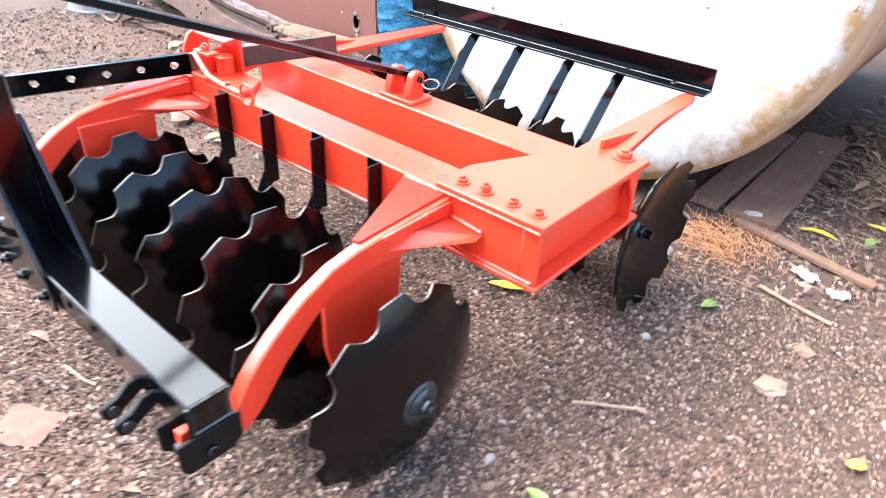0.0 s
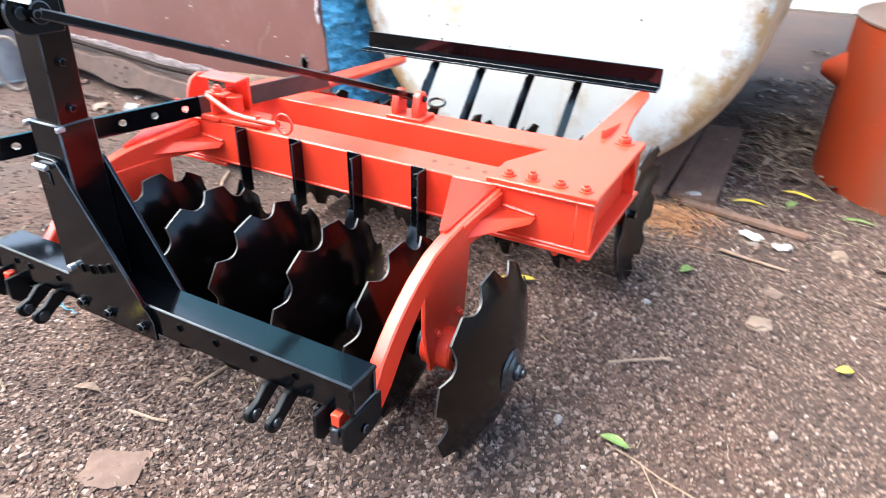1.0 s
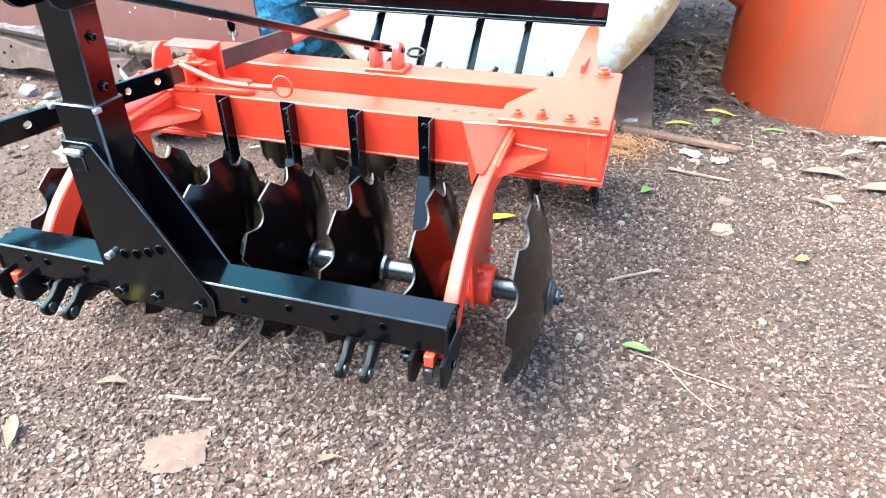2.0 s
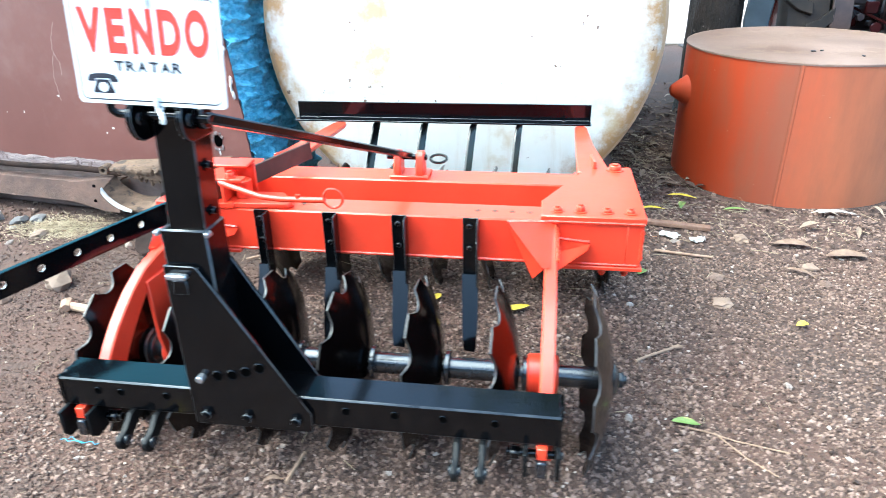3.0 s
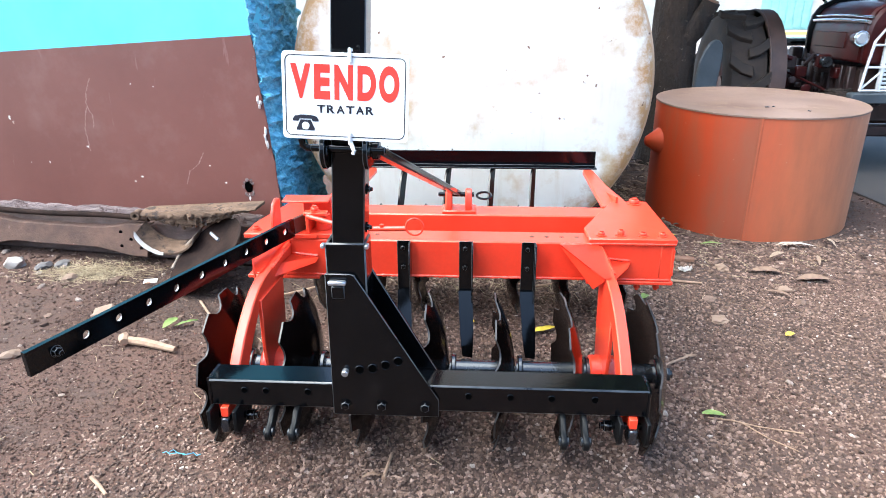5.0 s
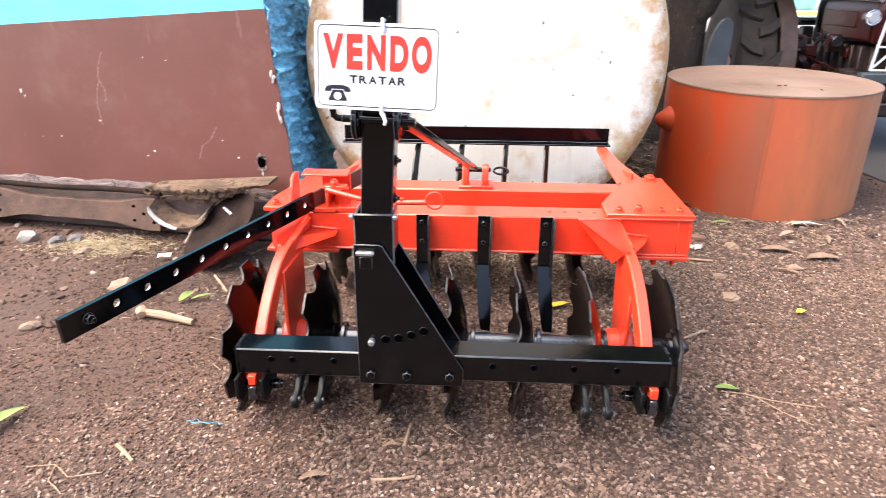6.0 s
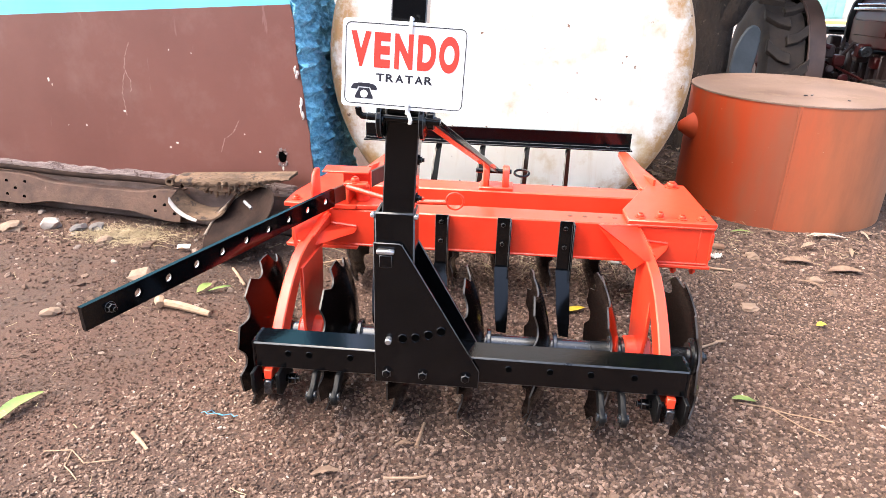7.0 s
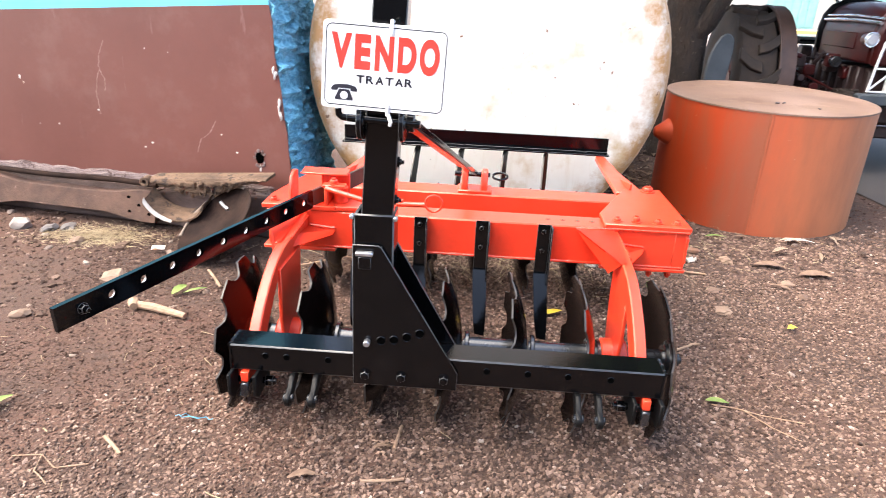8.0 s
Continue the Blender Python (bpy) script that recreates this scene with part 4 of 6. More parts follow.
# beams
FB = part("front_beam", hollow(-0.715, 0.800, 0.735, 0.858, 0.478, 0.620, "x", 0.010, 0.005), ORANGE, harrow, "orange front cross beam")
RB = part("rear_beam", hollow(-0.655, 0.800, 1.068, 1.20, 0.478, 0.620, "x", 0.010, 0.005), ORANGE, harrow, "orange rear cross beam")
part("beam_web", box(0.798, 0.844, 0.736, 0.746, 0.477, 0.621, 0.002), ORANGE, FB)
part("beam_web", box(0.798, 0.844, 1.189, 1.199, 0.477, 0.621, 0.002), ORANGE, RB)
part("beam_end", box(0.8005, 0.808, 0.7465, 1.1885, 0.477, 0.621, 0.002), ORANGE, harrow, "set-back orange end plate")
bm = weld((-0.7, 0.735, 0.481), (0.835, 0.735, 0.481), 0.005, 11)
part("weld_bead", bm, ORANGE, FB)
for x in (-0.30, -0.245, 0.335, 0.39, 0.445, 0.50):
    part("bolt_hole", rod((x, 0.80, 0.6195), (x, 0.80, 0.6208), 0.0095, 14), RUST, FB)
# corner plates with their bolts
RPT = [(0.535, 0.728), (0.850, 0.728), (0.852, 1.232), (0.70, 1.225), (0.63, 1.075), (0.535, 0.86)]
LPT = [(-0.735, 0.728), (-0.46, 0.728), (-0.46, 0.86), (-0.52, 1.07), (-0.56, 1.225), (-0.665, 1.225), (-0.735, 0.86)]
for side, pts in ((1, RPT), (-1, LPT)):
    tp = part("corner_plate", prism(pts, "z", 0.622, 0.640, 0.003), ORANGE, harrow)
    bp = part("corner_plate", prism(pts, "z", 0.462, 0.476, 0.003), ORANGE, harrow)
    for bx in ((0.585, 0.655, 0.735, 0.805) if side > 0 else (-0.70,)):
        part("bolt", hexbolt((bx, 0.772, 0.640), (0, 0, 1), 0.014, 0.020 if bx == 0.655 else 0.012, 0.021), ORANGE, tp)
        part("bolt", hexbolt((bx, 0.785, 0.462), (0, 0, -1), 0.013, 0.034 if bx > 0.7 else 0.016, 0.019), ORANGE, bp)
    if side > 0:
        part("bolt", hexbolt((0.792, 1.195, 0.640), (0, 0, 1), 0.022, 0.018, 0.032), ORANGE, tp)
        for p, q in (((0.842, 0.735, 0.60), (0.842, 0.735, 0.50)), ((0.845, 0.73, 0.621), (0.55, 0.73, 0.621))):
            part("weld_bead", weld(p, q, 0.005, 17), ORANGE, tp)
        for y0, y1, yy in ((0.735, 0.80, 0.735), (1.14, 1.20, 1.20)):
            part("end_gusset", prism([(y0 if yy == y0 else y1, 0.618), (yy, 0.50), (yy + (0.055 if yy == y0 else -0.055), 0.618)], "x", 0.835, 0.845, 0.002), ORANGE, bp)

# front arms that carry the bar, their gussets, hangers and clamps
ARM = [(0.03, 0.312), (0.10, 0.300), (0.124, 0.302), (0.166, 0.338), (0.228, 0.412), (0.30, 0.475), (0.352, 0.514), (0.46, 0.53), (0.59, 0.52), (0.735, 0.50), (0.735, 0.612), (0.60, 0.606), (0.50, 0.600), (0.431, 0.594), (0.362, 0.580), (0.29, 0.548), (0.245, 0.520), (0.203, 0.490), (0.165, 0.457), (0.134, 0.424), (0.105, 0.380), (0.090, 0.370), (0.03, 0.37)]
for sx in (-1, 1):
    xa, xb = (0.551, 0.585) if sx > 0 else (-0.595, -0.562)
    xc = xb - 0.585
    arm = part("arm", prism(ARM, "x", xa, xb, 0.004), ORANGE, harrow, "curved orange arm")
    # gussets spreading from the arm to the beam
    def plate(pts, thick):
        bm = bmesh.new()
        bm.faces.new([bm.verts.new((xc + x, y, z)) for x, y, z in pts])
        bmesh.ops.solidify(bm, geom=bm.faces, thickness=thick)
        bmesh.ops.recalc_face_normals(bm, faces=bm.faces)
        return soften(bm, 0.002)
    part("gusset", plate([(0.430, 0.733, 0.617), (0.570, 0.733, 0.619), (0.566, 0.45, 0.602), (0.545, 0.45, 0.598)], 0.008), ORANGE, arm)
    part("gusset", plate([(0.430, 0.733, 0.612), (0.547, 0.45, 0.594), (0.520, 0.50, 0.540)], 0.008), ORANGE, arm)
    part("gusset", plate([(0.582, 0.730, 0.562), (0.690, 0.730, 0.552), (0.680, 0.715, 0.535), (0.584, 0.52, 0.555), (0.584, 0.60, 0.575)], 0.010), ORANGE, arm)
    bm = weld((xb + 0.001, 0.73, 0.60), (xb + 0.001, 0.50, 0.595), 0.006, 31)
    bm = weld((xc + 0.435, 0.731, 0.615), (xc + 0.60, 0.731, 0.62), 0.006, 32, bm)
    bm = weld((xc + 0.59, 0.731, 0.565), (xc + 0.685, 0.731, 0.556), 0.005, 33, bm)
    part("weld_bead", bm, ORANGE, arm)
    hang = part("bearing_hanger", prism([(0.345, 0.545), (0.348, 0.36), (0.38, 0.22), (0.55, 0.22), (0.578, 0.40), (0.586, 0.535)], "x", sx * 0.56 - 0.006, sx * 0.56 + 0.006, 0.002), ORANGE, harrow, "orange bearing hanger plate")
    part("bearing", rod((sx * 0.515, 0.455, GZ), (sx * 0.605, 0.455, GZ), 0.058, 28, bev=0.006), ORANGE, hang)
    for ang in (45, 135, 225, 315):
        yb, zb = 0.465 + 0.082 * math.cos(radians(ang)), 0.285 + 0.06 * math.sin(radians(ang))
        part("bolt", hexbolt((sx * 0.566, yb, zb), (sx, 0, 0), 0.010, 0.010, 0.015), ORANGE, hang)
    cl = part("clamp", prism([(-0.034, 0.384), (-0.034, 0.322), (-0.02, 0.302), (0.07, 0.302), (0.10, 0.32), (0.10, 0.384)], "x", sx * 0.592, sx * 0.592 + sx * 0.010, 0.002), BLACKMATT, harrow)
    part("clamp_plate", prism([(-0.034, 0.384), (-0.034, 0.322), (-0.015, 0.304), (0.07, 0.31), (0.09, 0.32), (0.09, 0.384)], "x", sx * 0.530, sx * 0.530 - sx * 0.010, 0.002), BLACKMATT, cl)
    xt = 0.561 if sx > 0 else -0.560
    part("arm_tip", box(xt - 0.011, xt + 0.011, -0.012, 0.035, 0.352, 0.383, 0.002), ORANGE, cl, "orange arm tip")
    part("arm_end", box(xt - 0.012, xt + 0.012, -0.020, 0.030, 0.306, 0.351, 0.003), SPOOL, cl, "dark grey arm end")
    part("clamp_bolt", rod((sx * 0.48, 0.03, 0.335), (sx * 0.61, 0.03, 0.335), 0.010, 12, bev=0.002), BLACK, cl)
    part("nut", rod((sx * 0.49, 0.03, 0.335), (sx * 0.512, 0.03, 0.335), 0.018, 6, bev=0.002), BLACK, cl)
    # coupling lugs under the bar
    for x in ((0.372, 0.430) if sx > 0 else (-0.424, -0.358)):
        lug = part("coupling_lug", prism([(0.07, 0.384), (-0.012, 0.384), (-0.040, 0.360)] + [(-0.052 + 0.024 * math.cos(radians(a)), 0.338 + 0.024 * math.sin(radians(a))) for a in range(150, 331, 30)] + [(0.02, 0.356), (0.07, 0.370)], "x", x - 0.0075, x + 0.0075, 0.002), BLACKMATT, harrow)
        part("lug_bush", rod((x - 0.014, -0.052, 0.338), (x + 0.014, -0.052, 0.338), 0.013, 14, bev=0.002), HUBGREY, lug)

# lever bar with its row of holes
L0, L1 = Vector((-0.945, -0.205, 0.618)), Vector((-0.352, 1.190, 0.688))
ld = L1 - L0
pitch = 0.1010
first = (Vector((-0.889, -0.054, 0.624)) - L0).length - pitch
lm = Matrix.Translation(L0) @ Matrix.Rotation(math.atan2(ld.y, ld.x), 4, "Z") @ Matrix.Rotation(-math.asin(ld.z / ld.length), 4, "Y")
cut = first + pitch * 9.5
outer = pierced(cut, 0.066, 0.014, [first + pitch * k for k in range(1, 10)], 0.0125)
inner = bmesh.new()
bmesh.ops.create_cone(inner, cap_ends=False, segments=20, radius1=0.0125, radius2=0.0115, depth=0.0065)
moved(inner, Matrix.Translation((0, 0.0038, 0)) @ Matrix.Rotation(radians(90), 4, "X"))
lever = part("lever", moved(outer, lm), BLACK, harrow, "long black flat bar with a row of holes")
part("lever_tail", moved(box(cut - 0.001, ld.length, -0.0068, 0.0068, -0.0328, 0.0328, 0.002), lm), TAILBROWN, lever, "brown unpainted end of the bar")
lining = mesh_of("hole_lining", inner, STEEL)
for k in range(1, 10):
    part("hole_lining", lining, None, lever, "bare metal inside a hole", at=lm @ Matrix.Translation((first + pitch * k, 0, 0)))
bm = rod((first + 0.013, -0.006, 0), (first + 0.013, -0.0095, 0), 0.0155, 24, bev=0.001)
bm = rod((first + 0.013, -0.009, 0), (first + 0.013, -0.019, 0), 0.0125, 6, bev=0.0015, bm=bm)
bm = rod((first + 0.013, -0.018, 0), (first + 0.013, -0.030, 0), 0.0065, 14, bev=0.001, bm=bm)
part("bolt", moved(bm, lm), BLACK, lever, "black-painted bolt in the end hole")
# guide bracket on the beam that the lever passes through
gb = part("guide_bracket", box(-0.535, -0.425, 0.845, 0.857, 0.64, 0.742, 0.003), ORANGE, harrow)
part("bracket_lip", prism([(0.79, 0.742), (0.857, 0.742), (0.857, 0.755), (0.79, 0.749)], "x", -0.60, -0.425, 0.002), ORANGE, gb)
part("bracket_cheek", prism([(0.755, 0.640), (0.86, 0.640), (0.86, 0.742), (0.82, 0.750), (0.785, 0.735), (0.765, 0.70)], "x", -0.640, -0.628, 0.003), ORANGE, gb)
part("bracket_side", box(-0.50, -0.488, 0.735, 0.85, 0.64, 0.715, 0.003), ORANGE, gb)
part("bracket_cap", box(-0.505, -0.42, 0.725, 0.765, 0.712, 0.724, 0.003), ORANGE, gb)
part("bracket_base", prism([(-0.47, 0.735), (-0.28, 0.742), (-0.27, 0.77), (-0.33, 0.85), (-0.47, 0.85)], "z", 0.6215, 0.640, 0.003), ORANGE, gb)
part("bolt", hexbolt((-0.465, 0.745, 0.724), (0, 0, 1), 0.015, 0.016, 0.02), ORANGE, gb)
part("roller", rod((-0.45, 0.80, 0.64), (-0.45, 0.80, 0.70), 0.028, 20, bev=0.003), ORANGE, gb)
lp = part("locking_pin", swept([(-0.49, 0.722, 0.712), (-0.40, 0.690, 0.700), (-0.33, 0.668, 0.690), (-0.26, 0.660, 0.688), (-0.15, 0.645, 0.695), (-0.115, 0.640, 0.698)], 0.0095, 10), ORANGE, harrow, "orange locking rod with a ring")
part("stop", rod((-0.205, 0.652, 0.690), (-0.205, 0.652, 0.708), 0.008, 10), ORANGE, lp)
part("ring", swept([(-0.087 + 0.030 * math.cos(t * math.pi / 14), 0.635, 0.706 + 0.030 * math.sin(t * math.pi / 14)) for t in range(29)], 0.004, 8), ORANGE, lp)


# discs with scalloped rims
def disc_mesh(radius, dish, notches, depth):
    bm = bmesh.new()
    around, rings = notches * 14, 9
    faces = []
    for sgn, off in ((1, 0.0), (-1, -0.0058)):
        grid = []
        for i in range(rings + 1):
            line = []
            for k in range(around):
                a = 2 * math.pi * k / around
                u = (k / 14.0) % 1.0 - 0.5
                cut = depth * math.sqrt(max(0.0, 1 - (u / 0.24) ** 2)) if abs(u) < 0.24 else 0.0
                r_out = radius - cut - 0.004 * abs(u)
                r = 0.03 + (r_out - 0.03) * i / rings
                line.append(bm.verts.new((off + dish * (1 - (r / radius) ** 2), r * math.cos(a), r * math.sin(a))))
            grid.append(line)
        faces.append(grid)
    for g, flip in zip(faces, (False, True)):
        for i in range(rings):
            for k in range(around):
                k2 = (k + 1) % around
                f = (g[i][k], g[i + 1][k], g[i + 1][k2], g[i][k2])
                bm.faces.new(f[::-1] if flip else f)
    for i in (0, rings):
        for k in range(around):
            k2 = (k + 1) % around
            rim_face = bm.faces.new((faces[0][i][k], faces[0][i][k2], faces[1][i][k2], faces[1][i][k]))
            rim_face.material_index = 1
    return mesh_of("disc", bm, DISC, 40)


DISCMESH = disc_mesh(0.270, 0.070, 10, 0.032)
FRONT = (0.690, 0.425, 0.198, -0.027, -0.252, -0.478, -0.728)
REAR = (0.815, 0.560, 0.330, 0.100, -0.130, -0.360, -0.620)


def gang(places, y, dirn, phase):
    """A row of dished discs on one shaft. places: x of each rim."""
    shaft = part("gang_shaft", rod((places[-1] - 0.09, y, GZ), (places[0] + (0.10 if dirn > 0 else -0.01), y, GZ), 0.017, 4), BLACK, harrow, "square gang shaft with discs and spools")
    for k, x in enumerate(places):
        m = Matrix.Translation((x, y, GZ)) @ (Matrix.Identity(4) if dirn > 0 else Matrix.Rotation(math.pi, 4, "Z")) @ Matrix.Rotation(phase + 0.29 * k * (k % 3 + 1), 4, "X")
        part("disc", DISCMESH, None, harrow, at=m)
    centres = [x + dirn * 0.068 for x in places]
    for a, b in zip(centres, centres[1:]):
        sp = rod((b + 0.006, y, GZ), (a - 0.006, y, GZ), 0.032, 24)
        for end in (b + 0.010, a - 0.026):
            sp = rod((end, y, GZ), (end + 0.016, y, GZ), 0.052, 24, bev=0.003, bm=sp)
        part("spool", sp, SPOOL, shaft, "glossy dark spacer spool")
    for x, d in ((centres[0], 1), (centres[-1], -1)):
        bm = rod((x - d * 0.014, y, GZ), (x - d * 0.002, y, GZ), 0.067, 32, r2=0.063, bev=0.005)
        bm = rod((x - d * 0.004, y, GZ), (x + d * 0.008, y, GZ), 0.060, 32, r2=0.050, bev=0.005, bm=bm)
        bm = rod((x + d * 0.006, y, GZ), (x + d * 0.017, y, GZ), 0.047, 28, r2=0.034, bev=0.004, bm=bm)
        bm = rod((x + d * 0.015, y, GZ), (x + d * 0.031, y, GZ), 0.025, 6, bev=0.003, bm=bm)
        bm = rod((x + d * 0.029, y, GZ), (x + d * 0.040, y, GZ), 0.013, 16, bev=0.002, bm=bm)
        part("end_hub", bm, HUBGREY, shaft, "dark washer and nut on the shaft end")


gang(FRONT, 0.453, 1, 0.4)
gang(REAR, 1.525, -1, 0.9)
for sx in (-1, 1):
    x = 0.665 if sx > 0 else -0.50
    hang = part("bearing_hanger", prism([(1.19, 0.62), (1.19, 0.48), (1.44, 0.22), (1.61, 0.22), (1.61, 0.40), (1.40, 0.56)], "x", x - 0.007, x + 0.007, 0.002), ORANGE, harrow)
    part("bearing", rod((x - 0.045, 1.525, 0.26), (x + 0.045, 1.525, 0.26), 0.062, 28, bev=0.006), ORANGE, hang)


# scrapers
def scraper_front(x):
    """An angle iron bolted on the beam; its tongue bends forward and twists towards the disc."""
    sc = part("scraper", prism([(x, 0.734), (x + 0.052, 0.734), (x + 0.052, 0.684), (x + 0.047, 0.684), (x + 0.047, 0.729), (x, 0.729)], "z", 0.40, 0.622, 0.0012), BLACK, harrow, "black angle-iron scraper")
    bm = bmesh.new()
    k = 12
    rowsv = []
    for i in range(k + 1):
        t = i / k
        z = 0.43 - 0.203 * t
        y = 0.722 - 0.105 * t - 0.022 * t * t
        w = 0.0255 * (1 - 0.30 * t ** 5)
        tw = radians(14) * t
        cx = x + 0.024 + 0.012 * t
        rowsv.append([bm.verts.new((cx + s * w * math.cos(tw) + d * 0.003 * math.sin(tw), y + s * w * math.sin(tw) - d * 0.003, z - (0.010 if i == k and s > 0 else 0))) for s, d in ((-1, -1), (1, -1), (1, 1), (-1, 1))])
    for a, b in zip(rowsv, rowsv[1:]):
        for j in range(4):
            bm.faces.new((a[j], a[(j + 1) % 4], b[(j + 1) % 4], b[j]))
    bm.faces.new(rowsv[0][::-1]), bm.faces.new(rowsv[-1])
    part("tongue", bm, BLACK, sc, "smooth scraper tongue")
    for z in (0.595, 0.520):
        part("bolt", hexbolt((x + 0.022, 0.729, z), (0, -1, 0), 0.009, 0.009, 0.013), BLACK, sc)


for x in (-0.395, -0.163, 0.066, 0.294):
    scraper_front(x)
# rear angle bar, its carrier arms and its scrapers
ang = part("rear_angle", prism([(1.846, 0.634), (1.918, 0.634), (1.918, 0.716), (1.911, 0.716), (1.911, 0.642), (1.846, 0.642)], "x", -0.662, 0.742, 0.0015), BLACK, harrow, "black angle iron across the rear")
for x in (-0.55, 0.62):
    part("bolt", hexbolt((x, 1.875, 0.642), (0, 0, 1), 0.010, 0.008, 0.014), BLACK, ang)
for xs in (((0.660, 1.19), (0.780, 1.19), (0.765, 1.32), (0.735, 1.55), (0.722, 1.83), (0.712, 1.855), (0.694, 1.866), (0.676, 1.858), (0.668, 1.83), (0.664, 1.55)), ((-0.56, 1.19), (-0.44, 1.19), (-0.402, 1.80), (-0.405, 1.845), (-0.420, 1.864), (-0.442, 1.864), (-0.458, 1.845), (-0.470, 1.80))):
    ra = part("rear_arm", prism(xs, "z", 0.612, 0.632, 0.003), ORANGE, harrow)
    xm = (xs[0][0] + xs[1][0]) / 2
    part("arm_rib", prism([(1.20, 0.632), (1.42, 0.632), (1.20, 0.668)], "x", xm - 0.006, xm + 0.006, 0.002), ORANGE, ra)
for x in (-0.278, -0.045, 0.187, 0.400):
    bm = bmesh.new()
    path = [(1.880, 0.636), (1.825, 0.570), (1.76, 0.475), (1.70, 0.385), (1.645, 0.30), (1.615, 0.25)]
    rowsv = [[bm.verts.new((x + 0.018 - 0.03 * i / 5 + s * 0.032 * 0.40 + d * 0.0035, y + s * 0.032 * 0.90 - d * 0.0015, z + s * 0.012)) for s, d in ((-1, -1), (1, -1), (1, 1), (-1, 1))] for i, (y, z) in enumerate(path)]
    for a, b in zip(rowsv, rowsv[1:]):
        for j in range(4):
            bm.faces.new((a[j], a[(j + 1) % 4], b[(j + 1) % 4], b[j]))
    bm.faces.new(rowsv[0][::-1]), bm.faces.new(rowsv[-1])
    part("scraper", bm, BLACK, harrow, "black flat scraper")

# ---- the sale sign ----
sign = thing("sale_sign", (-0.163, -0.03, 1.14), "white plastic sale placard with red letters tied to the black post", "sign")
SM = Matrix.Translation((-0.1667, -0.048, 1.2333)) @ Matrix.Rotation(radians(2.2), 4, "Y") @ Matrix.Rotation(radians(90 - 4), 4, "X")


def rounded(w, h, r, k=8):
    out = []
    for cx, cy, a0 in ((w / 2 - r, h / 2 - r, 0), (-w / 2 + r, h / 2 - r, 90), (-w / 2 + r, -h / 2 + r, 180), (w / 2 - r, -h / 2 + r, 270)):
        out += [(cx + r * math.cos(radians(a0 + 90 * i / k)), cy + r * math.sin(radians(a0 + 90 * i / k))) for i in range(k + 1)]
    return out


SW, SH = 0.286, 0.192
part("panel", moved(prism(rounded(SW, SH, 0.010), "z", -0.003, 0.0, 0.0006), SM), SIGNWHITE, sign)
bm = bmesh.new()
o, i_ = rounded(SW - 0.014, SH - 0.014, 0.014), rounded(SW - 0.0182, SH - 0.0182, 0.012)
ov, iv = [bm.verts.new((x, y, 0.0007)) for x, y in o], [bm.verts.new((x, y, 0.0007)) for x, y in i_]
for k in range(len(ov)):
    bm.faces.new((ov[k], ov[(k + 1) % len(ov)], iv[(k + 1) % len(ov)], iv[k]))
part("border", moved(bm, SM), SIGNBLACK, sign, "thin black rounded border")


def words(text, width, height, x, y, material, name, bold):
    """Letters of the built-in font, one mesh a letter, set to a width and height round (x, y) on the panel."""
    curve = bpy.data.curves.new("tmp", "FONT")
    curve.body, curve.size, curve.offset = text, 1.0, bold
    ob = bpy.data.objects.new("tmp", curve)
    me = bpy.data.meshes.new_from_object(ob)
    co = np.array([v.co[:] for v in me.vertices])
    lo, hi = co.min(0), co.max(0)
    fit_m = Matrix.Translation((x, y, 0.0009)) @ Matrix.Diagonal((width / (hi[0] - lo[0]), height / (hi[1] - lo[1]), 1, 1)) @ Matrix.Translation((-(lo[0] + hi[0]) / 2, -(lo[1] + hi[1]) / 2, 0))
    bm = bmesh.new()
    bm.from_mesh(me)
    bpy.data.objects.remove(ob), bpy.data.meshes.remove(me), bpy.data.curves.remove(curve)
    moved(bm, SM @ fit_m)
    part(name, bm, material, sign)


for letter, x0, x1 in (("V", -0.1235, -0.0772), ("E", -0.0703, -0.0336), ("N", -0.0242, 0.0178), ("D", 0.0277, 0.0695), ("O", 0.0764, 0.1217)):
    words(letter, x1 - x0, 0.079 if letter == "O" else 0.0765, (x0 + x1) / 2, 0.032, SIGNRED, "red_letter", 0.052)
for k, letter in enumerate("TRATAR"):
    words(letter, 0.0190, 0.0178, -0.0545 + 0.0221 * k, -0.0275, SIGNBLACK, "black_letter", 0.030)
ph = prism([(-0.026, 0.010), (-0.022, 0.016), (-0.010, 0.019), (0.010, 0.019), (0.022, 0.016), (0.026, 0.010), (0.026, 0.006), (0.014, 0.006), (0.012, 0.011), (-0.012, 0.011), (-0.014, 0.006), (-0.026, 0.006)], "z", 0.0004, 0.0009, 0)
ph = prism([(-0.010, 0.009), (0.010, 0.009), (0.018, -0.008), (0.018, -0.012), (-0.018, -0.012), (-0.018, -0.008)], "z", 0.0004, 0.0010, 0, bm=ph)
part("telephone_symbol", moved(ph, SM @ Matrix.Translation((-0.0905, -0.0630, 0)) @ Matrix.Diagonal((1.15, 1.12, 1, 1))), SIGNBLACK, sign)
part("telephone_dial", moved(rod((-0.0905, -0.0662, 0.0006), (-0.0905, -0.0662, 0.0014), 0.0088, 20), SM), SIGNWHITE, sign)
for y in (0.092, -0.090):
    tie_pts = [(0.012, y + (0.010 if y > 0 else -0.010), -0.010), (0.011, y + (0.012 if y > 0 else -0.012), 0.003), (0.011, y + (0.002 if y > 0 else -0.002), 0.0045), (0.012, y - (0.016 if y > 0 else -0.012), 0.0035)]
    part("tie", swept([SM @ Vector(p) for p in tie_pts], 0.0042, 8), TIE, sign, "white tie strip")
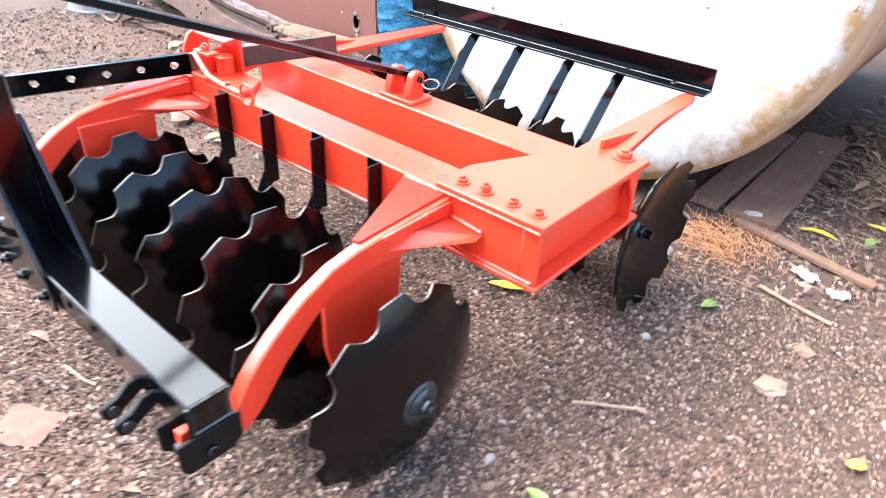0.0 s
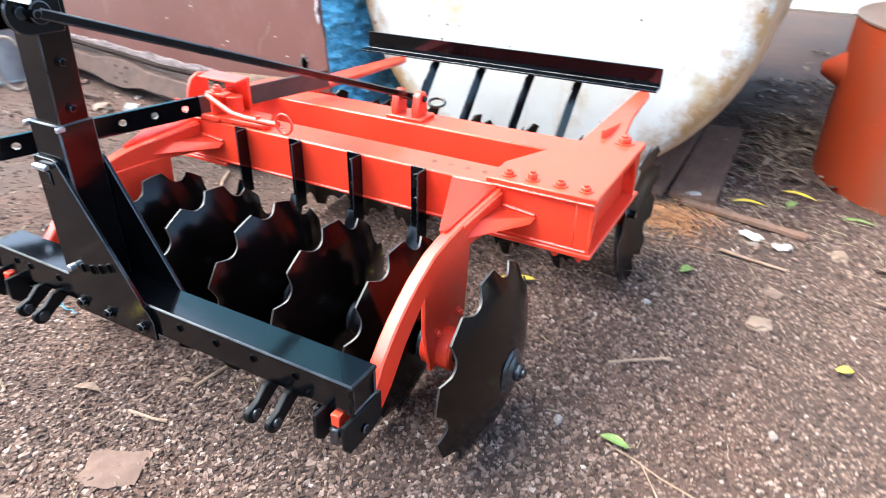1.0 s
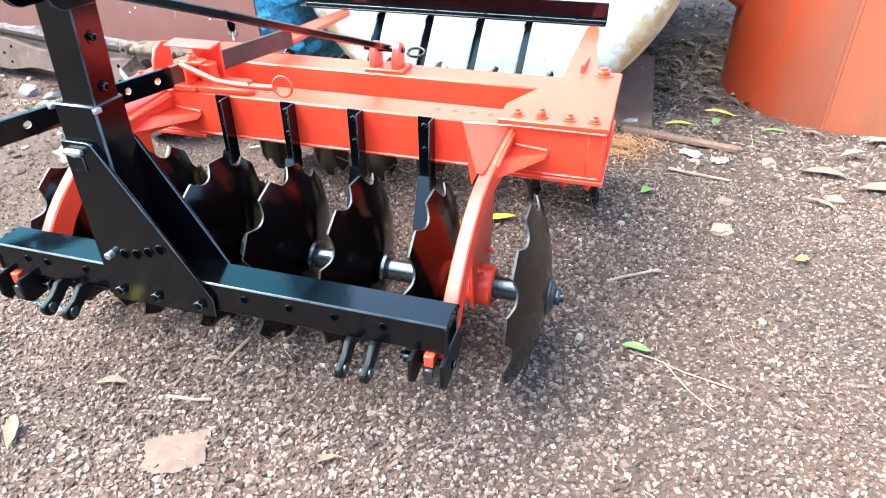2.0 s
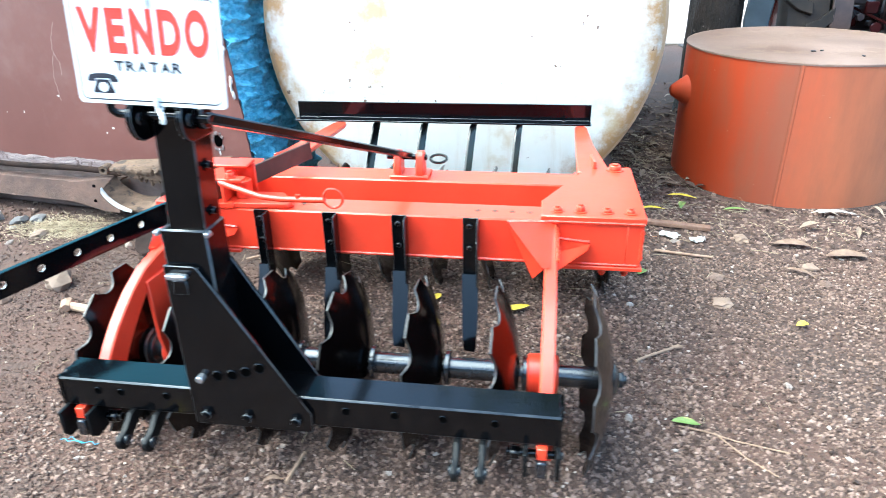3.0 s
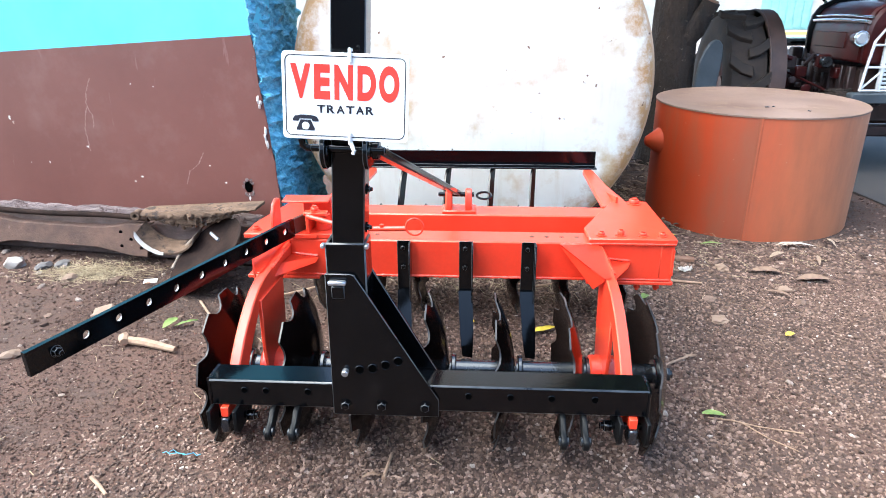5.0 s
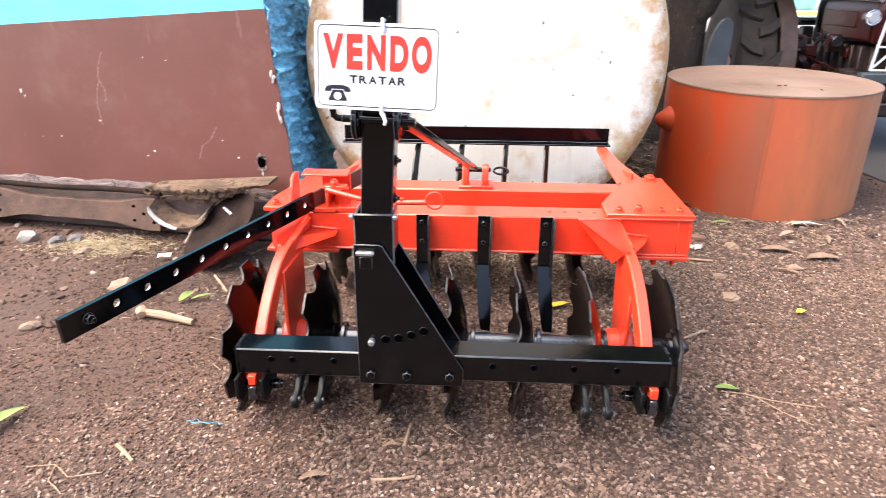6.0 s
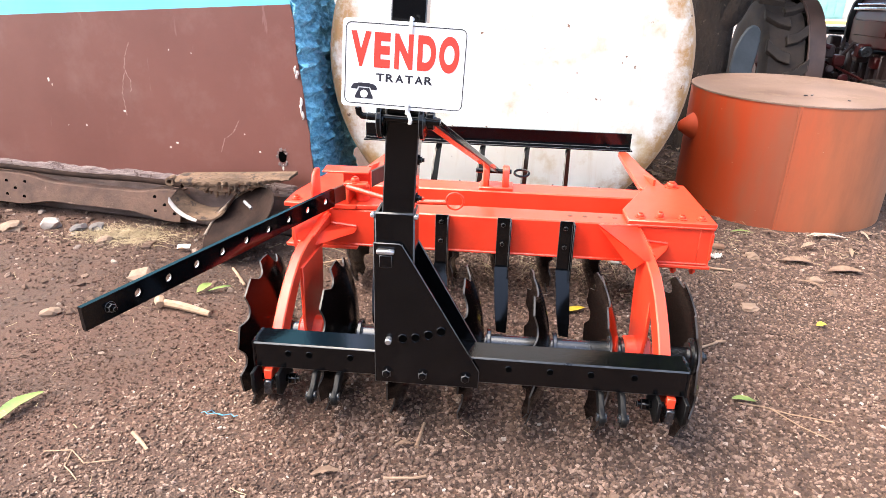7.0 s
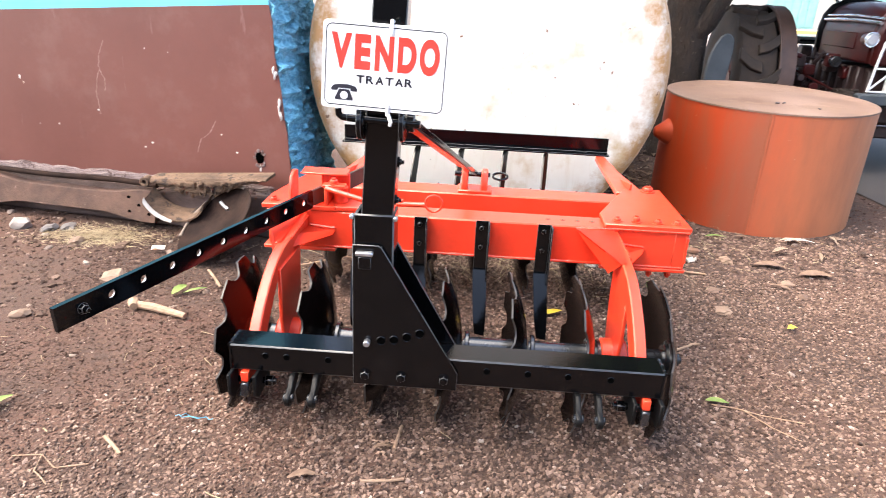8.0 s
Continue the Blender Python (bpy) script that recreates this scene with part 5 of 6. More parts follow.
part("tie", swept([SM @ Vector(p) for p in ((0.011, -0.098, -0.006), (0.016, -0.106, 0.004), (0.021, -0.118, 0.006), (0.019, -0.126, 0.004))], 0.0045, 8), TIE, sign, "white tie strip")

# ---- scrap along the foot of the wall ----
DARKRUST = surface("dark_rust", (0.010, 0.006, 0.005), (0.036, 0.021, 0.016), rough=0.9, scale=8, fine=50, bump=0.6, depth=0.004)
DARKRUST.node_tree.nodes["Principled BSDF"].inputs["Specular IOR Level"].default_value = 0.12
EDGEPALE = surface("worn_pale_rim", (0.16, 0.115, 0.085), (0.38, 0.30, 0.235), rough=0.9, scale=12, fine=60, bump=0.5)
rail = thing("frame_rail", (-2.45, 1.98, 0), "rusty pressed-steel truck frame rail with bolt holes, leaning on the wall", "scrap steel")


def rail_point(s, h, d=0.0):
    """Along the rail from its near end, up its height, out from its face."""
    p = on_wall(0.72 + s, -0.14, 0)
    n = Vector((-uy, ux, 0))
    return p + Vector((0, 0, 0.055 + h)) + n * (d - 0.28 * h)


def rail_half(s):
    """Half its height: broad ends and a narrow waist."""
    e = min(s, 1.25 - s) if s < 1.25 else min(s - 1.25, 3.0 - s)
    return 0.058 + 0.034 * max(0.0, min(1.0, (0.32 - e) / 0.20))


bm = bmesh.new()
ringsv = []
for i in range(61):
    s = 3.0 * i / 60
    hh = rail_half(s)
    ringsv.append([bm.verts.new(rail_point(s, 0.09 + hv + 0.003 * noise.noise(Vector((s * 6, hv * 20, 0))), dv)) for hv, dv in ((-hh, 0.0), (-hh + 0.004, 0.012), (hh - 0.004, 0.012), (hh, 0.0), (hh, -0.05), (hh - 0.008, -0.05), (hh - 0.008, -0.004), (-hh + 0.008, -0.004), (-hh + 0.008, -0.05), (-hh, -0.05))])
for a, b in zip(ringsv, ringsv[1:]):
    for k in range(10):
        bm.faces.new((a[k], a[(k + 1) % 10], b[(k + 1) % 10], b[k]))
bm.faces.new(ringsv[0][::-1]), bm.faces.new(ringsv[-1])
part("web", bm, RUST, rail)
nrm = Vector((-uy, ux, 0))
for s0 in (0.04, 1.12):
    for ds, h in ((0.0, 0.045), (0.0, 0.135), (0.13, 0.05), (0.14, 0.13), (0.07, 0.09)):
        p = rail_point(s0 + ds, h, 0.0125)
        part("bolt_hole", rod(p - nrm * 0.004, p + nrm * 0.001, 0.011, 12), HOLE, rail)
pipe = thing("iron_pipe", on_wall(2.3, -0.08, 0.0), "long rusty iron pipe lying along the wall on the frame rail", "pipe")
part("tube", swept([on_wall(0.72 + 3.3 * k / 24, -0.085 + 0.008 * math.sin(k), 0.268 + 0.005 * math.sin(k * 0.7)) for k in range(25)], 0.017, 14, lump=0.06, seed=3), DARKRUST, pipe)

spring = thing("leaf_spring", on_wall(0.4, -0.12, 0.0), "flaking rusty leaf spring with a rolled eye, resting on the scrap", "scrap steel")
for layer, (z0, s0, s1, drop) in enumerate(((0.325, 0.72, -0.02, 0.030), (0.312, 0.66, 0.03, 0.045), (0.298, 0.58, 0.10, 0.050))):
    bm = bmesh.new()
    lines = []
    for i in range(61):
        t = i / 60
        s = s0 + (s1 - s0) * t
        z = z0 + 0.075 * t
        low = drop * (0.35 + math.sin(math.pi * min(1, t * 1.15)) ** 0.7) * (1 + 0.5 * noise.noise(Vector((i * 0.35, layer * 3, 0))) + 0.3 * noise.noise(Vector((i * 1.1, layer * 5, 2))))
        flake = 0.010 * noise.noise(Vector((i * 0.5, layer, 8)))
        d0 = -0.165 + 0.012 * layer + flake
        lines.append([bm.verts.new(on_wall(s, d, zz)) for d, zz in ((d0 - 0.010, z - low), (d0 - 0.014 + flake, z - low * 0.66), (d0 - 0.012 - flake, z - low * 0.33), (d0, z + 0.004 + 0.5 * flake), (-0.06, z + 0.014), (-0.06, z - 0.004), (d0 + 0.010, z - 0.010), (d0 + 0.004, z - low * 0.95))])
    for a, b in zip(lines, lines[1:]):
        for k in range(8):
            bm.faces.new((a[k], a[(k + 1) % 8], b[(k + 1) % 8], b[k]))
    bm.faces.new(lines[0][::-1]), bm.faces.new(lines[-1])
    part("leaf", bm, RUSTPALE, spring)
p = on_wall(0.73, -0.165, 0.318)
part("eye", moved(lathe([(0.012, -0.03), (0.026, -0.03), (0.026, 0.03), (0.012, 0.03), (0.012, -0.03)], 20), Matrix.Translation(p)), RUSTPALE, spring)
dish = thing("plough_disc", (-1.38, 1.86, 0.0), "old rusty dished disc lying against the scrap", "scrap steel")
dm = Matrix.Translation((-1.35, 1.75, 0.162)) @ Matrix.Rotation(radians(-50), 4, "Z") @ Matrix.Rotation(radians(-50), 4, "X")
part("dish", moved(lathe([(0, 0.050), (0.08, 0.046), (0.16, 0.03), (0.225, 0.005), (0.25, -0.012), (0.255, -0.010), (0.23, 0.012), (0.16, 0.038), (0.08, 0.054), (0, 0.058)], 48), dm), DARKRUST, dish)
part("edge", moved(swept([(0.251 * math.cos(radians(a)), -0.013, 0.251 * math.sin(radians(a))) for a in range(95, 226, 5)], 0.0075, 8, lump=0.25, seed=6), dm), EDGEPALE, dish, "pale worn edge")
part("stud", rod((-1.33, 1.80, 0.27), (-1.27, 1.745, 0.25), 0.010, 10, bev=0.002), STEEL, dish, "bright steel stud")
strap = thing("bent_strap", (-1.68, 1.85, 0.0), "bent steel strap with chipped white paint among the scrap", "scrap steel")
bm = bmesh.new()
lines = []
for i in range(29):
    t = i / 28
    a = radians(200 + 150 * t)
    x, z = -1.63 + 0.17 * math.cos(a), 0.235 + 0.145 * math.sin(a) + 0.05 * (1 - t)
    y = 1.845 + 0.03 * t
    lines.append([bm.verts.new((x + dx, y + dy, z + dz)) for dx, dy, dz in ((0, 0, 0), (0.02, 0.12, 0.045), (0.02 + 0.004 * math.cos(a), 0.12, 0.053 + 0.004 * math.sin(a)), (-0.006 * math.cos(a), 0, 0.010))])
for a, b in zip(lines, lines[1:]):
    for k in range(4):
        bm.faces.new((a[k], a[(k + 1) % 4], b[(k + 1) % 4], b[k]))
bm.faces.new(lines[0][::-1]), bm.faces.new(lines[-1])
part("strap", bm, RUSTPALE, strap)
bm = bmesh.new()
lines = []
for i in range(13):
    a = radians(200 + 150 * i / 28)
    tall = 0.027 * (1 - 0.045 * i) + 0.003 * noise.noise(Vector((i * 0.7, 0, 4)))
    x, y, z = -1.63 + 0.17 * math.cos(a), 1.843 + 0.03 * i / 28, 0.235 + 0.145 * math.sin(a) + 0.05 * (1 - i / 28)
    lines.append([bm.verts.new(v) for v in ((x, y - 0.009, z - 0.3 * tall), (x, y + 0.004, z - 0.3 * tall), (x + 0.004, y + 0.006, z + 0.7 * tall), (x + 0.003, y - 0.005, z + 0.7 * tall))])
for a, b in zip(lines, lines[1:]):
    for k in range(4):
        bm.faces.new((a[k], a[(k + 1) % 4], b[(k + 1) % 4], b[k]))
bm.faces.new(lines[0][::-1]), bm.faces.new(lines[-1])
part("white_edge", bm, PALEPAINT, strap, "chipped white painted edge")
plate_m = Matrix.Translation((-1.66, 1.70, 0.018)) @ Matrix.Rotation(0.25, 4, "Z") @ Matrix.Rotation(radians(14), 4, "X")
tagged(part("scrap_plate", moved(box(-0.035, 0.035, -0.020, 0.020, 0, 0.006, 0.002), plate_m), PALEPAINT), "small white-painted steel plate lying on the ground", "scrap steel")
tub = thing("metal_tub", (-4.15, 2.02, 0), "grey galvanised metal tub standing upside down by the wall", "tub")
part("tub_wall", moved(lathe([(0.245, 0), (0.252, 0.004), (0.25, 0.02), (0.225, 0.40), (0.215, 0.41), (0, 0.412)], 48), Matrix.Translation((-4.15, 2.02, 0)) @ Matrix.Rotation(radians(90), 4, "X")), GALV, tub)
part("rim", moved(lathe([(0.245, 0.0), (0.262, 0.0), (0.262, 0.014), (0.247, 0.018)], 48), Matrix.Translation((-4.15, 2.02, 0)) @ Matrix.Rotation(radians(90), 4, "X")), GALV, tub)
hoop = thing("steel_hoop", (-3.72, 1.9, 0), "pale worn steel hoop standing among the scrap", "hoop")
part("hoop", swept([(-3.72 + 0.11 * math.cos(a * math.pi / 16) + 0.02, 1.86 + 0.05 * math.cos(a * math.pi / 16), 0.185 + 0.185 * math.sin(a * math.pi / 16)) for a in range(33)], 0.013, 8, lump=0.15, seed=4), EDGEPALE, hoop)
for k, (p, q, r) in enumerate((((-3.62, 1.93, 0.02), (-3.1, 2.02, 0.10), 0.018), ((-3.55, 1.86, 0.01), (-3.35, 1.98, 0.16), 0.012), ((-3.45, 1.95, 0.015), (-2.95, 1.98, 0.03), 0.014))):
    p, q = Vector(p), Vector(q)
    tagged(part("iron_bar", swept([p.lerp(q, i / 8) + Vector((0, 0.01 * math.sin(i * 1.3 + k), 0.01 * math.sin(i + k))) for i in range(9)], r, 8, lump=0.12, seed=k), RUST), "short rusty iron bar lying in the scrap by the wall", "scrap steel", "iron bars by the wall")

# ---- tree behind the tank ----
tree = thing("tree", (2.12, 5.0, 0), "broad tree with dark rough bark and a leafy crown", "tree")
bm = bmesh.new()
sides = 26
prev = None
for i in range(34):
    t = i / 33
    z = -0.05 + 3.2 * t
    r = 0.225 - 0.05 * t + 0.12 * max(0, 0.25 - z) ** 1.0
    ring = []
    for k in range(sides):
        a = 2 * math.pi * k / sides
        w = 1 + 0.10 * noise.noise(Vector((math.cos(a) * 2.2, math.sin(a) * 2.2, z * 1.5))) + 0.07 * noise.noise(Vector((math.cos(a) * 7, math.sin(a) * 7, z * 4)))
        ring.append(bm.verts.new((1.915 + 0.02 * z * t + r * w * math.cos(a), 5.0 + r * w * math.sin(a), z)))
    if prev:
        for k in range(sides):
            bm.faces.new((prev[k], prev[(k + 1) % sides], ring[(k + 1) % sides], ring[k]))
    prev = ring
bm.faces.new(prev)
trunk = part("trunk", bm, BARK, tree, "dark cracked bark")
bm = swept([(1.94, 4.92, 1.10), (2.05, 4.86, 1.25), (2.13, 4.82, 1.40), (2.16, 4.80, 1.48)], [0.11, 0.10, 0.085, 0.075], 12, lump=0.08, seed=8)
part("cut_limb", bm, BARK, trunk, "sawn-off limb stub")
part("cut_face", rod((2.158, 4.801, 1.475), (2.164, 4.797, 1.492), 0.062, 16), WOOD, trunk)
rt = random.Random(17)
limb_ends = []
for k in range(8):
    a = 2 * math.pi * k / 8 + rt.uniform(-0.3, 0.3)
    p0 = Vector((2.25, 5.0, 2.3 + 0.1 * k))
    end = p0 + Vector((math.cos(a) * rt.uniform(1.4, 2.4) + 1.0, math.sin(a) * rt.uniform(1.2, 2.0) + 0.6, rt.uniform(0.7, 1.9)))
    mid = p0.lerp(end, 0.5) + Vector((0, 0, 0.3))
    part("limb", swept([p0, p0.lerp(mid, 0.5), mid, mid.lerp(end, 0.5), end], [0.11, 0.09, 0.07, 0.05, 0.02], 9, lump=0.08, seed=k), BARK, tree)
    limb_ends += [mid, mid.lerp(end, 0.5), end]
# extra limbs out of view, added so the crown shades trunk and tractor
for k in range(16):
    start = Vector((2.0 + 0.05 * k, 5.0, 2.35 + 0.06 * k))
    end = Vector((rt.uniform(-0.3, 5.0), rt.uniform(4.7, 7.4), rt.uniform(2.7, 3.9)))
    mid = start.lerp(end, 0.55) + Vector((0, 0, 0.25))
    part("limb", swept([start, start.lerp(mid, 0.5), mid, mid.lerp(end, 0.5), end], [0.085, 0.07, 0.055, 0.035, 0.014], 8, lump=0.08, seed=k + 20), BARK, tree)
    limb_ends += [mid, mid.lerp(end, 0.5), end]
rs = np.random.RandomState(9)
verts, faces = [], []
for e in limb_ends:
    for c in range(9):
        cc = np.array(e) + rs.normal(0, 0.50, 3)
        for q in range(40):
            o = cc + rs.normal(0, 0.24, 3)
            d, n = rs.normal(0, 1, 3), rs.normal(0, 1, 3)
            d[2] -= 0.5
            d /= np.linalg.norm(d)
            s = np.cross(d, n)
            s /= np.linalg.norm(s)
            L, W = rs.uniform(0.14, 0.26), rs.uniform(0.032, 0.06)
            if (o + d * L)[2] < 1.52:
                continue
            b = len(verts)
            verts += [o, o + d * L * 0.5 + s * W, o + d * L, o + d * L * 0.5 - s * W]
            faces.append((b, b + 1, b + 2, b + 3))
me = bpy.data.meshes.new("crown")
me.from_pydata([tuple(v) for v in verts], [], faces)
me.materials.append(FOLIAGE)
part("crown", me, None, tree, "crown of many narrow green leaves, extended out of view to cast shade")

# ---- tractor ----
SHEETGREY = surface("blue_grey_sheet", (0.030, 0.038, 0.045), (0.060, 0.072, 0.082), rough=0.6, scale=5, fine=60, bump=0.2)
FENDER = surface("dull_brown_fender", (0.035, 0.018, 0.013), (0.085, 0.045, 0.032), rough=0.55, scale=6, fine=60, bump=0.3)
TX = Matrix.Translation((3.35, 5.46, 0)) @ Matrix.Rotation(radians(-3), 4, "Z")  # heading -y, a little to the right
tractor = thing("tractor", TX.translation, "old dark red farm tractor with white grille, in shade", "tractor")


def tyre(x, y, r, w, lugs, lug_h, base_m):
    """A tyre whose axle runs along x, with slanted lugs, rim and hub."""
    bm = lathe([(r * 0.56, -w * 0.42), (r * 0.72, -w * 0.5), (r * 0.90, -w * 0.49), (r * 0.965, -w * 0.40), (r * 0.975, 0), (r * 0.965, w * 0.40), (r * 0.90, w * 0.49), (r * 0.72, w * 0.5), (r * 0.56, w * 0.42), (r * 0.54, 0), (r * 0.56, -w * 0.42)], 56)
    base = base_m @ Matrix.Translation((x, y, r)) @ Matrix.Rotation(radians(90), 4, "Z")
    whl = part("wheel", moved(bm, base), RUBBER, tractor, "worn tractor tyre")
    lm_ = prism([(-0.49 * w, -0.16 * r), (-0.20 * w, -0.02 * r), (0.05 * w, 0.03 * r), (0.05 * w, 0.17 * r), (-0.22 * w, 0.12 * r), (-0.49 * w, 0.0)], "z", -0.01, lug_h, 0.006)
    lug_mesh = mesh_of("lug", lm_, RUBBER)
    for k in range(lugs):
        a = 2 * math.pi * k / lugs
        for flip in (1, -1):
            m = base @ Matrix.Rotation(a + (math.pi / lugs if flip < 0 else 0), 4, "Y") @ Matrix.Translation((0, 0, r * 0.965)) @ Matrix.Rotation(radians(90), 4, "Z") @ Matrix.Diagonal((flip, 1, 1, 1))
            part("lug", lug_mesh, None, whl, at=m)
    part("rim", moved(lathe([(r * 0.55, -w * 0.36), (r * 0.50, -w * 0.30), (r * 0.40, -w * 0.10), (r * 0.14, -w * 0.06), (r * 0.12, -w * 0.2), (0, -w * 0.2)], 40), base), MAROON, whl)
    part("rim", moved(lathe([(r * 0.55, w * 0.36), (r * 0.50, w * 0.30), (r * 0.40, w * 0.10), (r * 0.14, w * 0.06), (r * 0.12, w * 0.2), (0, w * 0.2)], 40), base), MAROON, whl)
    return whl


TF = Matrix.Translation((3.78, 6.34, 0))  # the engine and nose stand on the line between the rear wheels
tyre(-0.72, 0.0, 0.69, 0.38, 13, 0.046, TX)
tyre(1.58, 0.0, 0.69, 0.38, 13, 0.046, TX)
tyre(-0.36, -1.55, 0.36, 0.20, 18, 0.018, TF)
tyre(0.46, -1.55, 0.36, 0.20, 18, 0.018, TF)
for off in (0.0, 1.42):
    x0, x1 = -0.545, -0.405
    arc = [(0.71 * math.cos(radians(a)), 0.70 + 0.71 * math.sin(radians(a))) for a in range(10, 211, 10)] + [(0.685 * math.cos(radians(a)), 0.70 + 0.685 * math.sin(radians(a))) for a in range(210, 9, -10)]
    fd = part("fender", moved(prism(arc, "x", x0 + off, x1 + off, 0.004), TX), FENDER, tractor, "dull brown curved fender")
    part("fender_side", moved(prism([(0.70 * math.cos(radians(a)), 0.70 + 0.70 * math.sin(radians(a))) for a in range(10, 211, 10)], "x", x1 + off - 0.012, x1 + off - 0.002, 0.002), TX), FENDER, fd)
    part("fender_lip", moved(swept([(x0 + off, 0.70 * math.cos(radians(a)), 0.70 + 0.705 * math.sin(radians(a))) for a in range(10, 211, 10)], 0.013, 8), TX), FENDER, fd)
TU = TF @ Matrix.Translation((0, 0, 0.12))
GUARD = [(2.10, 0.60), (2.085, 0.80), (2.10, 0.95), (2.135, 1.06), (2.175, 1.13), (2.22, 1.16), (2.265, 1.15), (2.295, 1.11), (2.305, 1.03), (2.30, 0.92), (2.285, 0.78), (2.285, 0.60)]
part("mudguard", prism(GUARD, "y", 4.75, 4.78, 0.012), SHEETGREY, tractor, "blue-grey sheet guard before the rear wheel")
# bonnet: side walls that roll over into a rounded top, a nose cowl and bright strips
HOODP = [(-0.33, 0.84), (-0.335, 1.08), (-0.315, 1.20), (-0.26, 1.29), (-0.16, 1.345), (0.0, 1.365), (0.16, 1.345), (0.26, 1.29), (0.315, 1.20), (0.335, 1.08), (0.33, 0.84)]
hood = part("hood", moved(prism(HOODP, "y", -1.66, -0.72, 0.02), TU), MAROON, tractor, "dark red bonnet with chrome strips")
part("nose_cowl", moved(prism([(x * 0.99, z - 0.01) for x, z in HOODP], "y", -1.74, -1.655, 0.025), TU), MAROON, hood)
part("dash_panel", moved(prism([(x * 1.08, z + 0.03) for x, z in HOODP], "y", -0.73, -0.64, 0.03), TU), BLACKMATT, hood, "black dash panel")
for sx in (-1, 1):
    for z, r in ((1.185, 0.016), (1.225, 0.010)):
        part("trim_strip", moved(swept([(sx * (0.338 - (z - 1.185) * 0.5), -1.74 + 1.0 * k / 8, z + 0.012 * math.sin(k * 0.4)) for k in range(9)], r, 8), TU), CHROME, hood)
    part("side_rib", moved(box(min(sx * 0.330, sx * 0.342), max(sx * 0.330, sx * 0.342), -1.40, -0.80, 0.95, 1.09, 0.006), TU), MAROON, hood)
part("engine", moved(box(-0.24, 0.24, -1.60, -0.30, 0.42, 0.92, 0.03), TF), ENGINE, tractor)
rt = random.Random(3)
for k in range(8):
    y = -1.50 + 0.15 * k
    part("cylinder_fin", moved(box(-0.30, -0.235, y, y + 0.07, 0.62, 0.92, 0.012), TF), ENGINE, tractor)
for k in range(34):
    x, y, z = -rt.uniform(0.27, 0.86), rt.uniform(-1.35, -0.25), rt.uniform(0.48, 1.02)
    z = min(z, 1.10 - 0.35 * (-x - 0.27))
    kind = rt.random()
    if kind < 0.45:
        q = (x + rt.uniform(-0.12, 0.12), y + rt.uniform(-0.16, 0.16), z + rt.uniform(-0.12, 0.12))
        part("engine_pipe", moved(swept([(x, y, z), ((x + q[0]) / 2, (y + q[1]) / 2, max(z, q[2]) + 0.03), q], rt.uniform(0.008, 0.020), 8), TF), rt.choice((ENGINE, MAROON, BLACKMATT, BLACKMATT)), tractor)
    elif kind < 0.75:
        bm = rod((x, y, z), (x, y - rt.uniform(0.03, 0.07), z), rt.uniform(0.025, 0.055), 14, bev=0.006)
        part("engine_fitting", moved(bm, TF), rt.choice((ENGINE, MAROON, ENGINE, HUBGREY)), tractor)
    else:
        part("engine_casting", moved(box(x - 0.06, x + 0.05, y - rt.uniform(0.04, 0.10), y + 0.05, z - 0.05, z + rt.uniform(0.03, 0.08), 0.014), TF), rt.choice((ENGINE, MAROON)), tractor)
part("axle_housing", moved(rod((-1.05, -0.86, 0.70), (0.05, -0.30, 0.70), 0.11, 20, bev=0.01), TF), ENGINE, tractor)
part("gearbox", moved(box(-0.24, 0.24, -0.70, 0.25, 0.38, 0.98, 0.04), TF), ENGINE, tractor)
part("drag_link", moved(rod((-0.80, -0.75, 0.92), (-0.30, -1.62, 0.62), 0.012, 10), TF), MAROON, tractor)
part("front_axle", moved(box(-0.42, 0.50, -1.60, -1.50, 0.30, 0.40, 0.015), TF), ENGINE, tractor)
bumper = part("bumper", moved(box(-0.50, 0.62, -1.99, -1.89, 0.525, 0.615, 0.012), TU), SHEETGREY, tractor, "dark steel front bumper")
part("bumper_plate", moved(box(0.05, 0.42, -2.005, -1.985, 0.46, 0.575, 0.006), TU), SHEETGREY, bumper)
for sx in (-1, 1):
    part("bumper_bracket", moved(box(sx * 0.22 - 0.03, sx * 0.22 + 0.03, -1.90, -1.45, 0.50, 0.56, 0.008), TU), BLACK, tractor)
grille = part("grille", moved(box(-0.18, 0.36, -1.775, -1.745, 0.62, 1.17, 0.01), TU), ENGINE, tractor, "white slatted grille")
for k in range(15):
    z = 0.635 + k * 0.0355
    part("slat", moved(box(-0.165, 0.35, -1.800, -1.775, z, z + 0.021, 0.003), TU), WHITEPAINT, grille)
for x in (-0.185, 0.10, 0.36):
    part("grille_post", moved(box(x - 0.012, x + 0.012, -1.812, -1.770, 0.61, 1.17, 0.003), TU), WHITEPAINT, grille)
guard = part("grille_guard", moved(swept([(-0.34, -1.80, 0.615), (-0.315, -1.80, 0.85), (-0.29, -1.80, 1.03), (-0.20, -1.80, 1.165), (0.24, -1.80, 1.165), (0.33, -1.80, 1.03), (0.36, -1.80, 0.615)], 0.012, 10), TU), WHITEPAINT, tractor, "white tubular grille guard")
for z, x0 in ((1.00, -0.295), (0.815, -0.32), (0.618, -0.34)):
    part("guard_bar", moved(rod((x0, -1.80, z), (0.0, -1.80, z), 0.010, 10), TU), WHITEPAINT, guard)
part("guard_brace", moved(rod((-0.33, -1.79, 0.63), (-0.16, -1.79, 0.80), 0.010, 10), TU), WHITEPAINT, guard)
